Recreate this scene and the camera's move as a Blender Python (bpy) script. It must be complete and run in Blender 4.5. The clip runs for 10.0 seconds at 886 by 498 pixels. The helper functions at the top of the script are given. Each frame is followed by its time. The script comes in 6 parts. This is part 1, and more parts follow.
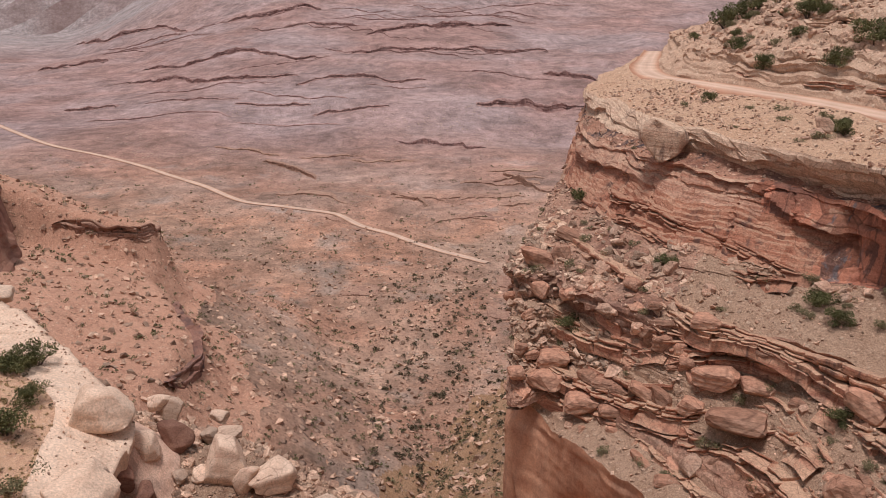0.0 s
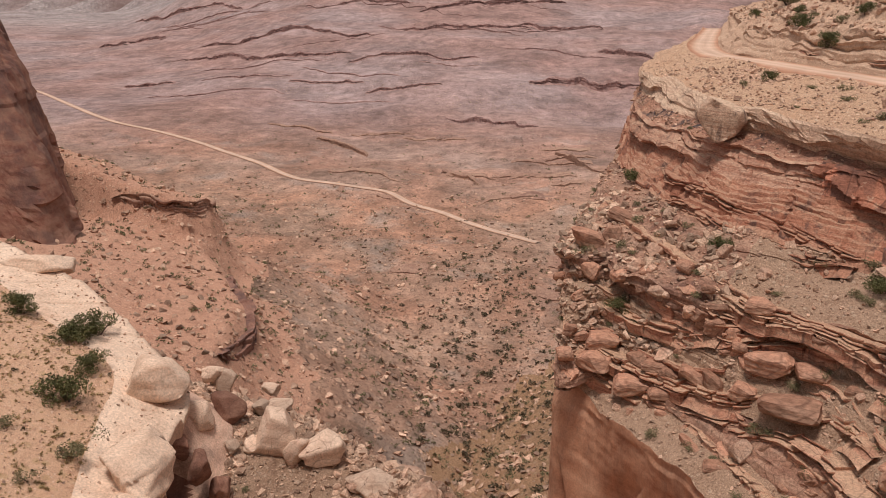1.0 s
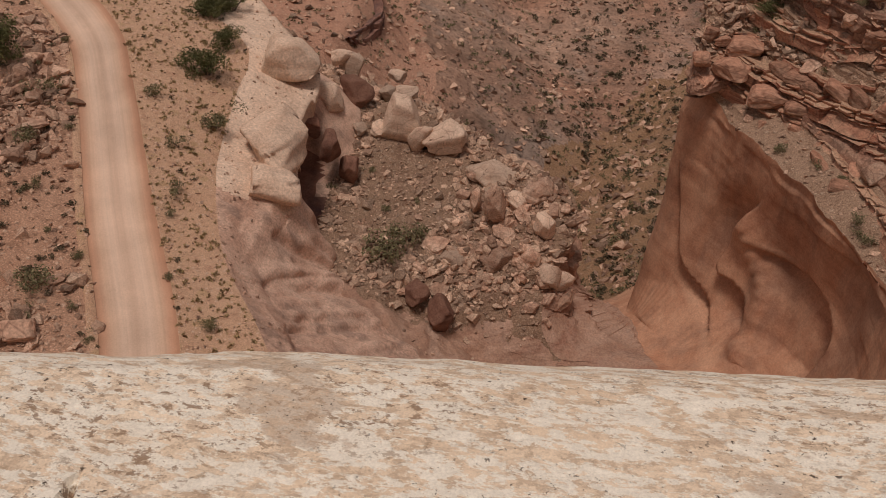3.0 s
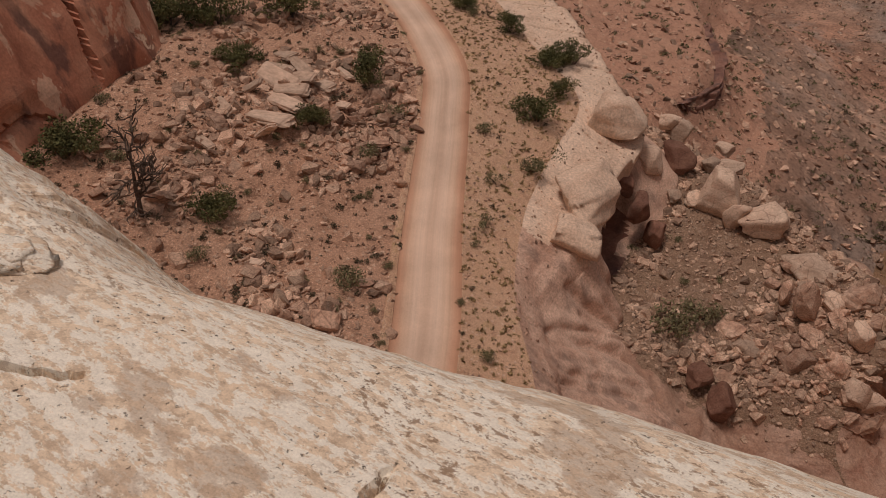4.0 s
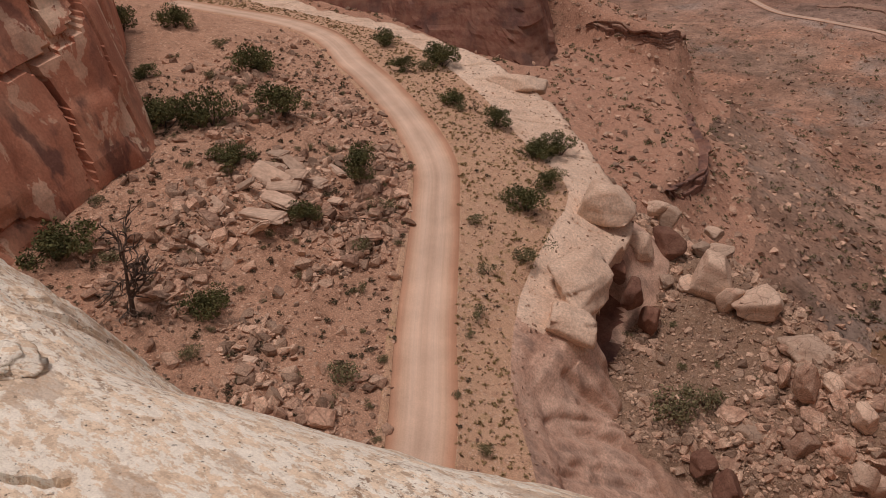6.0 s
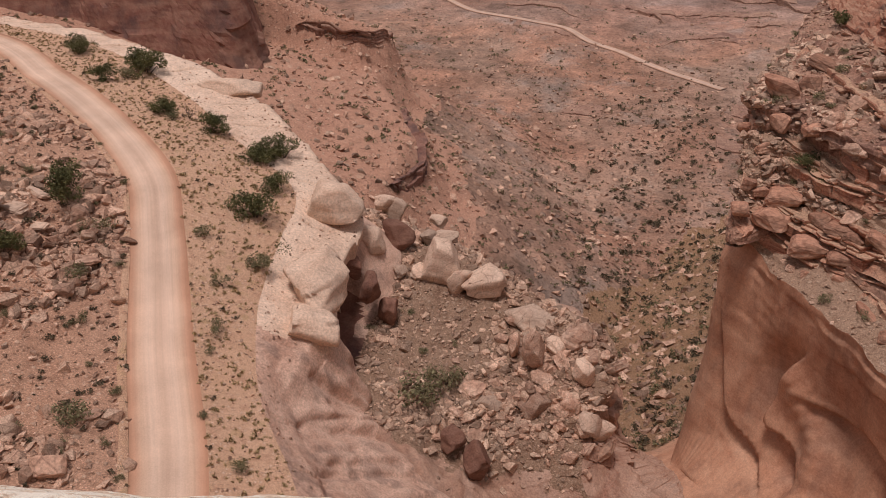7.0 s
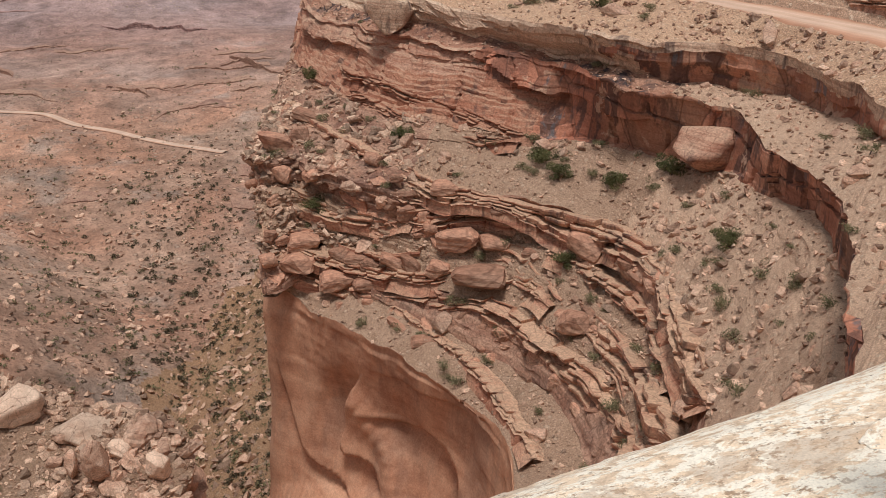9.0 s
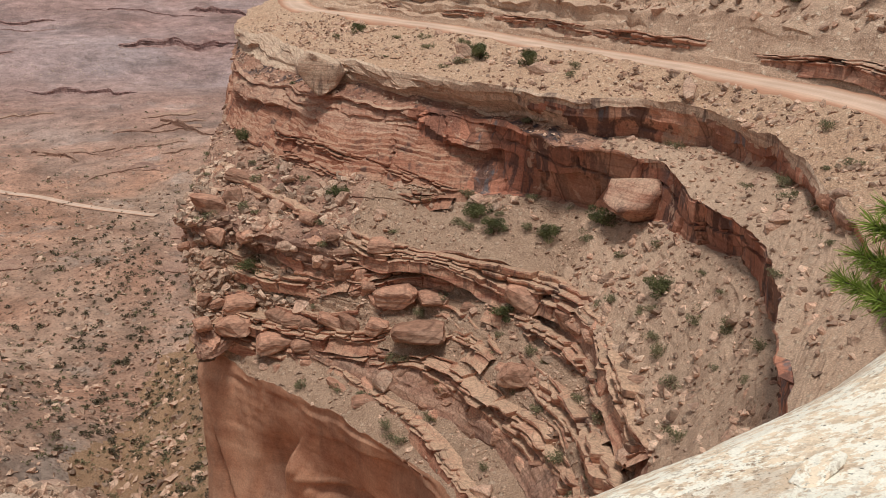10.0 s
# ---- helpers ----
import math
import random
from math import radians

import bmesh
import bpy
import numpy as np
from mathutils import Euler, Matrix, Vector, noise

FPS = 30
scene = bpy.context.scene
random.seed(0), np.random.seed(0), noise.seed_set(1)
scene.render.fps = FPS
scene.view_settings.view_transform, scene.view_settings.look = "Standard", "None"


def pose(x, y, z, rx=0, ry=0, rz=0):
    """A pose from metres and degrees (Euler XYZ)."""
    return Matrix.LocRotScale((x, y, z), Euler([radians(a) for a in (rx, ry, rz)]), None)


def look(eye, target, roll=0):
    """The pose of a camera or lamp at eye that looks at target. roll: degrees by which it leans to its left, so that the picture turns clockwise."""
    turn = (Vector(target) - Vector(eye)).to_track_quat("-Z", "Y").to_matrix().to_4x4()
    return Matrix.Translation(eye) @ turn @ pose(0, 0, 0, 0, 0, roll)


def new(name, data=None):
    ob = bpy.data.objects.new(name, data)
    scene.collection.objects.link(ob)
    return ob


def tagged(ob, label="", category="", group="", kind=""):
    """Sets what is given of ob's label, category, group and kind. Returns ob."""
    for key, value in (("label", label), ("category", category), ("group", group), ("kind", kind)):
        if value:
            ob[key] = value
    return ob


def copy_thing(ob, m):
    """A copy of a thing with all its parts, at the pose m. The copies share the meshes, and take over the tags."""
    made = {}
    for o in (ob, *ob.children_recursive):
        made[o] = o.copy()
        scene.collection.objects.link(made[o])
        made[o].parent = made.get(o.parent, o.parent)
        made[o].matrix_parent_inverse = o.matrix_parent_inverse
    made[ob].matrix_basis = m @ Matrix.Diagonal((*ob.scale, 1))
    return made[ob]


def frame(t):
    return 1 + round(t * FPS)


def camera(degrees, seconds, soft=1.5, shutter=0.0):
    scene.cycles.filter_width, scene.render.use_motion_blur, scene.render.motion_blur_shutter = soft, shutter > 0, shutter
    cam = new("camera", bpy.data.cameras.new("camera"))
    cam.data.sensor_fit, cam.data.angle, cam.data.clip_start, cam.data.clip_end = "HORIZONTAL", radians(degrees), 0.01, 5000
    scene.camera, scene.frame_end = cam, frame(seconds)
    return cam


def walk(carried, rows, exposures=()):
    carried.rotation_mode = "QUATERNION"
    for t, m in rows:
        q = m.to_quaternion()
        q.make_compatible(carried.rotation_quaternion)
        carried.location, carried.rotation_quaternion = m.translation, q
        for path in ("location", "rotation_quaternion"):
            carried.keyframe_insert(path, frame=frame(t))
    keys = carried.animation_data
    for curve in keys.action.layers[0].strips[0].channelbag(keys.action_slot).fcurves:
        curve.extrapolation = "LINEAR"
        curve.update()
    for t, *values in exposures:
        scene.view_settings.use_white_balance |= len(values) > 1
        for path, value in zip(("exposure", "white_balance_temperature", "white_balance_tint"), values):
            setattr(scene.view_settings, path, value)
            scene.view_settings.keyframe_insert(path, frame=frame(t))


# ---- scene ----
cam = camera(57.27, 10.0, soft=0.55)
# seconds, eye x, eye y, yaw, pitch, roll; the eye swings on a short arc, as a phone held out and turned
ROWS = [
    (0.0, 0.050, 0.020, 0.00, -16.66, 0.75),
    (0.5, 0.029, 0.019, 3.37, -17.19, 0.73),
    (1.0, 0.028, 0.019, 3.66, -18.20, 0.57),
    (1.5, 0.019, 0.019, 5.03, -21.88, -0.42),
    (2.0, -0.021, 0.013, 11.74, -30.52, -2.82),
    (2.2, -0.026, 0.012, 12.47, -32.96, -1.84),
    (3.3, -0.041, 0.008, 15.07, -40.43, 1.52),
    (3.5, -0.077, -0.004, 21.21, -39.49, 0.19),
    (4.0, -0.169, -0.057, 38.77, -35.05, -3.64),
    (4.5, -0.204, -0.090, 46.63, -30.10, -4.77),
    (5.0, -0.211, -0.097, 48.29, -27.77, -5.56),
    (5.2, -0.211, -0.097, 48.18, -27.78, -5.61),
    (6.3, -0.131, -0.030, 31.11, -29.04, -3.50),
    (6.5, -0.107, -0.017, 26.68, -29.23, -2.54),
    (7.0, -0.049, 0.006, 16.50, -29.47, -0.74),
    (7.5, 0.010, 0.018, 6.50, -28.46, 0.10),
    (8.0, 0.072, 0.019, -3.61, -26.75, 0.49),
    (8.5, 0.120, 0.013, -11.48, -25.78, 0.55),
    (9.0, 0.165, 0.001, -19.10, -24.74, 1.02),
    (9.5, 0.183, -0.006, -22.38, -23.40, 0.47),
    (10.0, 0.191, -0.010, -23.76, -20.69, 0.97),
]
walk(cam, [(t, pose(x, y, 0.0, 90 + pitch, 0, yaw) @ pose(0, 0, 0, 0, 0, roll)) for t, x, y, yaw, pitch, roll in ROWS],
     exposures=[(0.0, 0.08, 6450, 16), (1.2, 0.05, 7000, 15), (2.0, -0.14, 7300, 15), (2.2, -0.18, 7200, 16), (3.3, -0.8, 7250, 20), (4.0, -0.84, 7350, 22), (5.2, -0.82, 7300, 23),
                 (6.5, -0.45, 6900, 22), (7.5, -0.12, 6650, 20), (8.5, 0.05, 6500, 13), (10.0, 0.08, 6350, 5)])

# ---- light: an overcast noon ----
world = bpy.data.worlds.new("sky")
scene.world = world
world.use_nodes = True
wn = world.node_tree.nodes
sky = wn.new("ShaderNodeTexSky")
sky.sky_type, sky.sun_disc = "NISHITA", False
sky.sun_elevation, sky.sun_rotation = radians(79), radians(209)
cloud = wn.new("ShaderNodeMix")
cloud.data_type = "RGBA"
cloud.inputs[0].default_value = 0.7
cloud.inputs[7].default_value = (8.0, 7.9, 7.7, 1)
world.node_tree.links.new(sky.outputs[0], cloud.inputs[6])
world.node_tree.links.new(cloud.outputs[2], wn["Background"].inputs["Color"])
wn["Background"].inputs["Strength"].default_value = 0.066
sun = new("sun", bpy.data.lights.new("sun", "SUN"))
sun.data.energy, sun.data.angle, sun.data.color = 2.55, radians(14), (1.0, 0.95, 0.89)
sun.matrix_world = look((0, 0, 0), (0.09, 0.16, -0.98))


# ---- materials ----
class Nodes:
    """A short way to write node materials."""

    def __init__(self, name):
        self.mat = bpy.data.materials.new(name)
        self.mat.use_nodes = True
        self.t = self.mat.node_tree
        self.b = self.t.nodes["Principled BSDF"]
        self.pos = self.t.nodes.new("ShaderNodeTexCoord").outputs["Object"]

    def n(self, kind):
        return self.t.nodes.new(kind)

    def put(self, value, socket):
        if isinstance(value, bpy.types.NodeSocket):
            self.t.links.new(value, socket)
        else:
            socket.default_value = value

    def stretch(self, s, source=None, rot=(0, 0, 0)):
        m = self.n("ShaderNodeMapping")
        m.inputs["Scale"].default_value = s
        m.inputs["Rotation"].default_value = rot
        self.put(source or self.pos, m.inputs["Vector"])
        return m.outputs[0]

    def noise(self, scale, vec=None, detail=4.0, rough=0.55, distort=0.0):
        k = self.n("ShaderNodeTexNoise")
        self.put(vec or self.pos, k.inputs["Vector"])
        k.inputs["Scale"].default_value, k.inputs["Detail"].default_value = scale, detail
        k.inputs["Roughness"].default_value, k.inputs["Distortion"].default_value = rough, distort
        return k.outputs["Fac"]

    def cells(self, scale, vec=None, what="Distance", feature="F1"):
        k = self.n("ShaderNodeTexVoronoi")
        k.feature = feature
        self.put(vec or self.pos, k.inputs["Vector"])
        k.inputs["Scale"].default_value = scale
        return k.outputs[what]

    def ramp(self, fac, *stops):
        r = self.n("ShaderNodeValToRGB")
        e = r.color_ramp.elements
        while len(e) < len(stops):
            e.new(0.5)
        for el, (p, c) in zip(e, stops):
            el.position = p
            el.color = (c, c, c, 1) if isinstance(c, (int, float)) else (*c, 1)
        self.put(fac, r.inputs[0])
        return r.outputs[0]

    def mix(self, fac, a, b, blend="MIX"):
        m = self.n("ShaderNodeMix")
        m.data_type, m.blend_type = "RGBA", blend
        self.put(fac, m.inputs[0])
        for v, i in ((a, 6), (b, 7)):
            self.put((*v, 1) if isinstance(v, tuple) else v, m.inputs[i])
        return m.outputs[2]

    def math(self, op, a, b=0.0):
        m = self.n("ShaderNodeMath")
        m.operation = op
        self.put(a, m.inputs[0])
        self.put(b, m.inputs[1])
        return m.outputs[0]

    def xyz(self, i, source=None):
        s = self.n("ShaderNodeSeparateXYZ")
        self.put(source or self.pos, s.inputs[0])
        return s.outputs[i]

    def bump(self, height, strength, dist):
        k = self.n("ShaderNodeBump")
        k.inputs["Strength"].default_value, k.inputs["Distance"].default_value = strength, dist
        self.put(height, k.inputs["Height"])
        self.t.links.new(k.outputs[0], self.b.inputs["Normal"])

    def done(self, colour, rough=0.92):
        self.put((*colour, 1) if isinstance(colour, tuple) else colour, self.b.inputs["Base Color"])
        self.put(rough, self.b.inputs["Roughness"])
        self.b.inputs["Specular IOR Level"].default_value = 0.15
        return self.mat


def random_tint(k, colour, low=0.7, high=1.3):
    """Each piece a little lighter or darker than the next."""
    r = k.n("ShaderNodeObjectInfo").outputs["Random"]
    return k.mix(1.0, colour, k.ramp(r, (0, low), (1, high)), "MULTIPLY")


def island_tint(k, colour, low=0.52, high=1.5):
    r = k.n("ShaderNodeNewGeometry").outputs["Random Per Island"]
    return k.mix(1.0, colour, k.ramp(r, (0, low), (1, high)), "MULTIPLY")


def sandstone(name, light, mid, dark, varnish=0.0, strata=1.0, grain=1.0, tint="", panel=1.0, crack=0.45, polish=0.0):
    """Bedded sandstone: thin level beds, blotches, dark desert varnish running down the face, and pitted relief."""
    k = Nodes(name)
    warp = k.noise(0.12, detail=3)
    beds = k.noise(1.0, k.stretch((0.06 * grain, 0.06 * grain, 1.3 * strata * grain)), 6, 0.65, 0.4)
    c = k.ramp(beds, (0.3, dark), (0.5, mid), (0.68, light))
    blotch = k.noise(0.45 * grain, detail=6, rough=0.65)
    c = k.mix(k.ramp(blotch, (0.42, 0.0), (0.62, 0.65)), c, light)
    if varnish:
        run = k.noise(1.0, k.stretch((0.55 * panel, 0.55 * panel, 0.09 * panel)), 5, 0.6)
        patch = k.noise(0.16, detail=3)
        f = k.math("MULTIPLY", k.ramp(run, (0.47, 0.0), (0.6, 1.0)), k.ramp(patch, (0.4, 0.0), (0.52, varnish)))
        c = k.mix(f, c, (0.075, 0.055, 0.056))
        c = k.mix(k.math("MULTIPLY", k.ramp(k.noise(1.3, k.stretch((1, 1, 0.07)), 3), (0.55, 0.0), (0.68, 0.5)), varnish), c, light)
    fine = k.noise(5.0 * grain, detail=8, rough=0.7)
    c = k.mix(1.0, c, k.ramp(fine, (0.3, 0.5 + 0.38 * polish), (0.7, 1.42 - 0.3 * polish)), "MULTIPLY")
    cracks = k.cells(0.5 * grain, k.stretch((1, 1, 2.2)), "Distance", "DISTANCE_TO_EDGE")
    c = k.mix(k.ramp(cracks, (0.0, crack), (0.03, 0.0)), c, (0.09, 0.04, 0.03))
    if tint == "object":
        c = random_tint(k, c)
    if tint == "island":
        c = island_tint(k, c)
    h = k.math("ADD", k.math("MULTIPLY", beds, 0.6), k.math("MULTIPLY", fine, 0.5))
    k.bump(h, 0.7 - 0.45 * polish, 0.25 / grain)
    return k.done(c)


def varnished_face(name, f=1.0, bare=(0.8, 0.6, 0.45)):
    """Smooth joint faces of red sandstone under dark desert varnish, flaked off in crisp tan patches."""
    k = Nodes(name)
    tone = k.noise(0.18, k.stretch((1, 1, 0.5)), 5, 0.6)
    c = k.ramp(tone, (0.32, (0.36 * f, 0.14 * f, 0.09 * f)), (0.5, (0.5 * f, 0.215 * f, 0.14 * f)), (0.66, (0.6 * f, 0.31 * f, 0.21 * f)))
    shine = k.math("MULTIPLY", k.ramp(k.noise(0.32, k.stretch((1, 1, 0.35)), 5, 0.6), (0.52, 0.0), (0.6, 0.75)), k.ramp(k.noise(0.07), (0.42, 0.2), (0.56, 1.0)))
    c = k.mix(shine, c, (0.11, 0.06, 0.055))
    flaked = k.math("MULTIPLY", k.ramp(k.noise(0.25, k.stretch((1, 1, 0.6)), 9, 0.62, 0.3), (0.55, 0.0), (0.562, 0.95)), k.ramp(k.noise(0.05), (0.4, 0.4), (0.52, 1.0)))
    c = k.mix(flaked, c, bare)
    fine = k.noise(4.0, detail=8, rough=0.7)
    c = k.mix(1.0, c, k.ramp(fine, (0.3, 0.78), (0.7, 1.18)), "MULTIPLY")
    k.bump(k.math("ADD", fine, k.math("MULTIPLY", flaked, -0.3)), 0.4, 0.12)
    return k.done(c, 0.75)


def bedrock(name, light, mid, dark, dust):
    """Stacked thin beds, each with its own tone, and sand lying on the treads."""
    k = Nodes(name)
    stripe = k.noise(1.0, k.stretch((0.07, 0.07, 2.6)), 6, 0.7, 0.3)
    c = k.ramp(stripe, (0.33, dark), (0.47, mid), (0.6, light), (0.7, mid))
    c = k.mix(k.ramp(k.noise(0.22, detail=5, rough=0.65), (0.5, 0.0), (0.62, 0.7)), c, light)
    stain = k.math("MULTIPLY", k.ramp(k.noise(1.0, k.stretch((0.8, 0.8, 0.12)), 5, 0.6), (0.52, 0.0), (0.62, 0.8)), k.ramp(k.noise(0.13, detail=3), (0.48, 0.0), (0.58, 1.0)))
    c = k.mix(stain, c, (0.1, 0.065, 0.06))
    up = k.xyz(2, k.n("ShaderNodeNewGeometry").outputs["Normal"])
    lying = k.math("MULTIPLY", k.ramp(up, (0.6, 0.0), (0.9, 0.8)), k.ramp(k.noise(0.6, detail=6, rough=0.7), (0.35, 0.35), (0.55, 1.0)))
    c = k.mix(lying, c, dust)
    fine = k.noise(5.0, detail=8, rough=0.72)
    c = k.mix(1.0, c, k.ramp(fine, (0.3, 0.55), (0.7, 1.4)), "MULTIPLY")
    cracks = k.cells(0.7, k.stretch((1, 1, 1.6)), "Distance", "DISTANCE_TO_EDGE")
    c = k.mix(k.ramp(cracks, (0.0, 0.5), (0.025, 0.0)), c, (0.09, 0.045, 0.035))
    k.bump(k.math("ADD", k.math("MULTIPLY", stripe, 0.7), k.math("MULTIPLY", fine, 0.5)), 0.8, 0.22)
    return k.done(c)


def streaked_wall(name):
    """Red cliff face in flat panels: clean orange rock, dark crisp varnish hanging from the top, grey wash and tan scars."""
    k = Nodes(name)
    tone = k.noise(0.16, k.stretch((1, 1, 0.4)), 5, 0.6)
    c = k.ramp(tone, (0.35, (0.36, 0.147, 0.097)), (0.5, (0.5, 0.222, 0.145)), (0.62, (0.6, 0.32, 0.215)))
    c = k.mix(k.ramp(k.noise(1.0, k.stretch((0.05, 0.05, 1.5)), 6, 0.65, 0.4), (0.5, 0.0), (0.62, 0.5)), c, (0.28, 0.12, 0.08))
    panel = k.cells(0.24, k.stretch((1, 1, 0.55)), "Color")
    c = k.mix(1.0, c, k.ramp(k.xyz(0, panel), (0.0, 0.72), (1.0, 1.2)), "MULTIPLY")
    hung = k.math("MULTIPLY", k.ramp(k.noise(0.5, k.stretch((1, 1, 0.28)), 6, 0.62), (0.48, 0.0), (0.53, 0.85)), k.ramp(k.noise(0.085, detail=3), (0.42, 0.1), (0.54, 1.0)))
    c = k.mix(hung, c, (0.12, 0.07, 0.06))
    grey = k.math("MULTIPLY", k.ramp(k.noise(1.0, k.stretch((0.9, 0.9, 0.07)), 5, 0.6), (0.56, 0.0), (0.63, 0.8)), k.ramp(k.noise(0.11, detail=3), (0.47, 0.0), (0.56, 1.0)))
    c = k.mix(grey, c, (0.15, 0.14, 0.15))
    c = k.mix(k.ramp(k.noise(0.3, detail=9, rough=0.65), (0.585, 0.0), (0.6, 0.7)), c, (0.56, 0.36, 0.26))
    fine = k.noise(5.0, detail=8, rough=0.7)
    c = k.mix(1.0, c, k.ramp(fine, (0.3, 0.68), (0.7, 1.26)), "MULTIPLY")
    edge = k.cells(0.24, k.stretch((1, 1, 0.55)), "Distance", "DISTANCE_TO_EDGE")
    c = k.mix(k.ramp(edge, (0.0, 0.6), (0.02, 0.0)), c, (0.1, 0.05, 0.04))
    k.bump(k.math("ADD", fine, k.math("MULTIPLY", k.ramp(edge, (0.0, 0.0), (0.05, 1.0)), 0.6)), 0.7, 0.22)
    return k.done(c, 0.85)


def soil(name, base, pebble, dark, size=1.0, grass=0.0):
    """Stony desert soil with pale pebbles and darker hollows."""
    k = Nodes(name)
    wide = k.noise(0.09, detail=5, rough=0.6)
    c = k.mix(k.ramp(wide, (0.38, 0.0), (0.62, 1.0)), base, tuple(0.8 * a + 0.2 * b for a, b in zip(base, pebble)))
    c = k.mix(k.ramp(k.noise(0.7 / size, detail=6, rough=0.7), (0.5, 0.0), (0.66, 0.7)), c, dark)
    st = k.cells(1.6 / size, None, "Color")
    sel = k.ramp(k.xyz(0, st), (0.55, 0.0), (0.58, 1.0))
    ins = k.ramp(k.cells(1.6 / size), (0.2, 1.0), (0.34, 0.0))
    c = k.mix(k.math("MULTIPLY", sel, ins), c, pebble)
    c = k.mix(k.math("MULTIPLY", k.ramp(k.cells(4.5 / size), (0.2, 1.0), (0.33, 0.0)), 0.6), c, tuple(1.12 * v for v in pebble))
    if grass:
        g = k.math("MULTIPLY", k.ramp(k.cells(0.8), (0.22, 1.0), (0.36, 0.0)), k.ramp(k.noise(0.12), (0.45, 0.0), (0.56, grass)))
        c = k.mix(g, c, (0.36, 0.27, 0.11))
    fine = k.noise(9.0 / size, detail=6, rough=0.75)
    c = k.mix(1.0, c, k.ramp(fine, (0.32, 0.48), (0.68, 1.45)), "MULTIPLY")
    hole = k.math("MULTIPLY", k.ramp(k.xyz(1, st), (0.6, 0.0), (0.64, 1.0)), k.ramp(k.cells(2.3 / size), (0.18, 0.6), (0.36, 0.0)))
    c = k.mix(hole, c, tuple(0.55 * v for v in dark))
    k.bump(k.math("ADD", fine, k.math("MULTIPLY", k.math("MULTIPLY", sel, ins), 0.6)), 1.0, 0.12 * size)
    return k.done(c, 0.97)


def far_ground(name):
    """The canyon floor and its far slopes: red-brown soil, grey wash rubble, purple shale up the far side, distance
    haze painted over the farthest ground.
    """
    k = Nodes(name)
    y, z = k.xyz(1), k.xyz(2)
    near = k.mix(k.ramp(k.noise(0.02, detail=5), (0.42, 0.0), (0.6, 1.0)), (0.47, 0.26, 0.18), (0.42, 0.275, 0.205))
    grey = k.mix(k.ramp(k.noise(0.035, detail=5, rough=0.65), (0.55, 0.0), (0.66, 0.75)), near, (0.37, 0.29, 0.245))
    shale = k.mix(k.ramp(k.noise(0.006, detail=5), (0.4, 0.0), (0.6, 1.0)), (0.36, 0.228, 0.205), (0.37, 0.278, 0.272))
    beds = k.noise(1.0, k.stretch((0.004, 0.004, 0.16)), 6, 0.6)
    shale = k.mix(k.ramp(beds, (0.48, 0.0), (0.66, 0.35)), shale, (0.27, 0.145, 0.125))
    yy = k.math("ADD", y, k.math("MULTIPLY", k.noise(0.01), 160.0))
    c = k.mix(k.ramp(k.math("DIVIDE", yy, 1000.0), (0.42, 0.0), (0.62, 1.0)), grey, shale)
    # distance haze put into the colour: paler and greyer from 1200 m on
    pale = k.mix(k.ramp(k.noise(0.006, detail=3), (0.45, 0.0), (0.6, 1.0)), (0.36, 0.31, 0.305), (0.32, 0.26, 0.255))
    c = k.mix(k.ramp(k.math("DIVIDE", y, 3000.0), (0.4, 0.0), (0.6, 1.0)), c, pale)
    off = k.math("ABSOLUTE", k.math("SUBTRACT", k.math("SUBTRACT", k.xyz(0), k.math("MULTIPLY", y, 0.1)), k.math("MULTIPLY", k.noise(0.03), 30.0)))
    wash = k.math("MULTIPLY", k.ramp(k.math("DIVIDE", off, 40.0), (0.2, 1.0), (0.75, 0.0)), k.ramp(k.noise(0.12, detail=6, rough=0.7), (0.4, 0.1), (0.6, 0.8)))
    c = k.mix(k.math("MULTIPLY", wash, k.ramp(k.math("DIVIDE", y, 500.0), (0.5, 1.0), (0.75, 0.0))), c, (0.4, 0.355, 0.32))
    st = k.cells(0.45, None, "Color")
    stone = k.math("MULTIPLY", k.ramp(k.xyz(0, st), (0.6, 0.0), (0.64, 1.0)), k.ramp(k.cells(0.45), (0.25, 1.0), (0.4, 0.0)))
    c = k.mix(k.math("MULTIPLY", stone, k.ramp(k.noise(0.03), (0.4, 0.15), (0.62, 0.8))), c, (0.52, 0.38, 0.3))
    fine = k.noise(0.9, detail=8, rough=0.75)
    c = k.mix(1.0, c, k.ramp(fine, (0.3, 0.66), (0.7, 1.28)), "MULTIPLY")
    c = k.mix(1.0, c, k.ramp(k.noise(0.11, detail=7, rough=0.72), (0.32, 0.62), (0.68, 1.35)), "MULTIPLY")
    c = k.mix(1.0, c, k.ramp(k.noise(0.022, k.stretch((1, 1, 3)), detail=7, rough=0.68), (0.35, 0.72), (0.65, 1.25)), "MULTIPLY")
    seam = k.noise(1.0, k.stretch((0.006, 0.0045, 0.5), None, (0, 0.03, 0.5)), 7, 0.7)
    c = k.mix(k.math("MULTIPLY", k.ramp(seam, (0.62, 0.0), (0.68, 0.16)), k.ramp(k.math("DIVIDE", yy, 1000.0), (0.45, 0.0), (0.6, 1.0))), c, (0.17, 0.095, 0.085))
    dots = k.cells(1.3, None, "Color")
    dot = k.math("MULTIPLY", k.ramp(k.xyz(1, dots), (0.5, 0.0), (0.56, 1.0)), k.ramp(k.cells(1.3), (0.25, 1.0), (0.42, 0.0)))
    c = k.mix(k.math("MULTIPLY", dot, 0.55), c, (0.17, 0.1, 0.075))
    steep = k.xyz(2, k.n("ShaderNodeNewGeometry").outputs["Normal"])
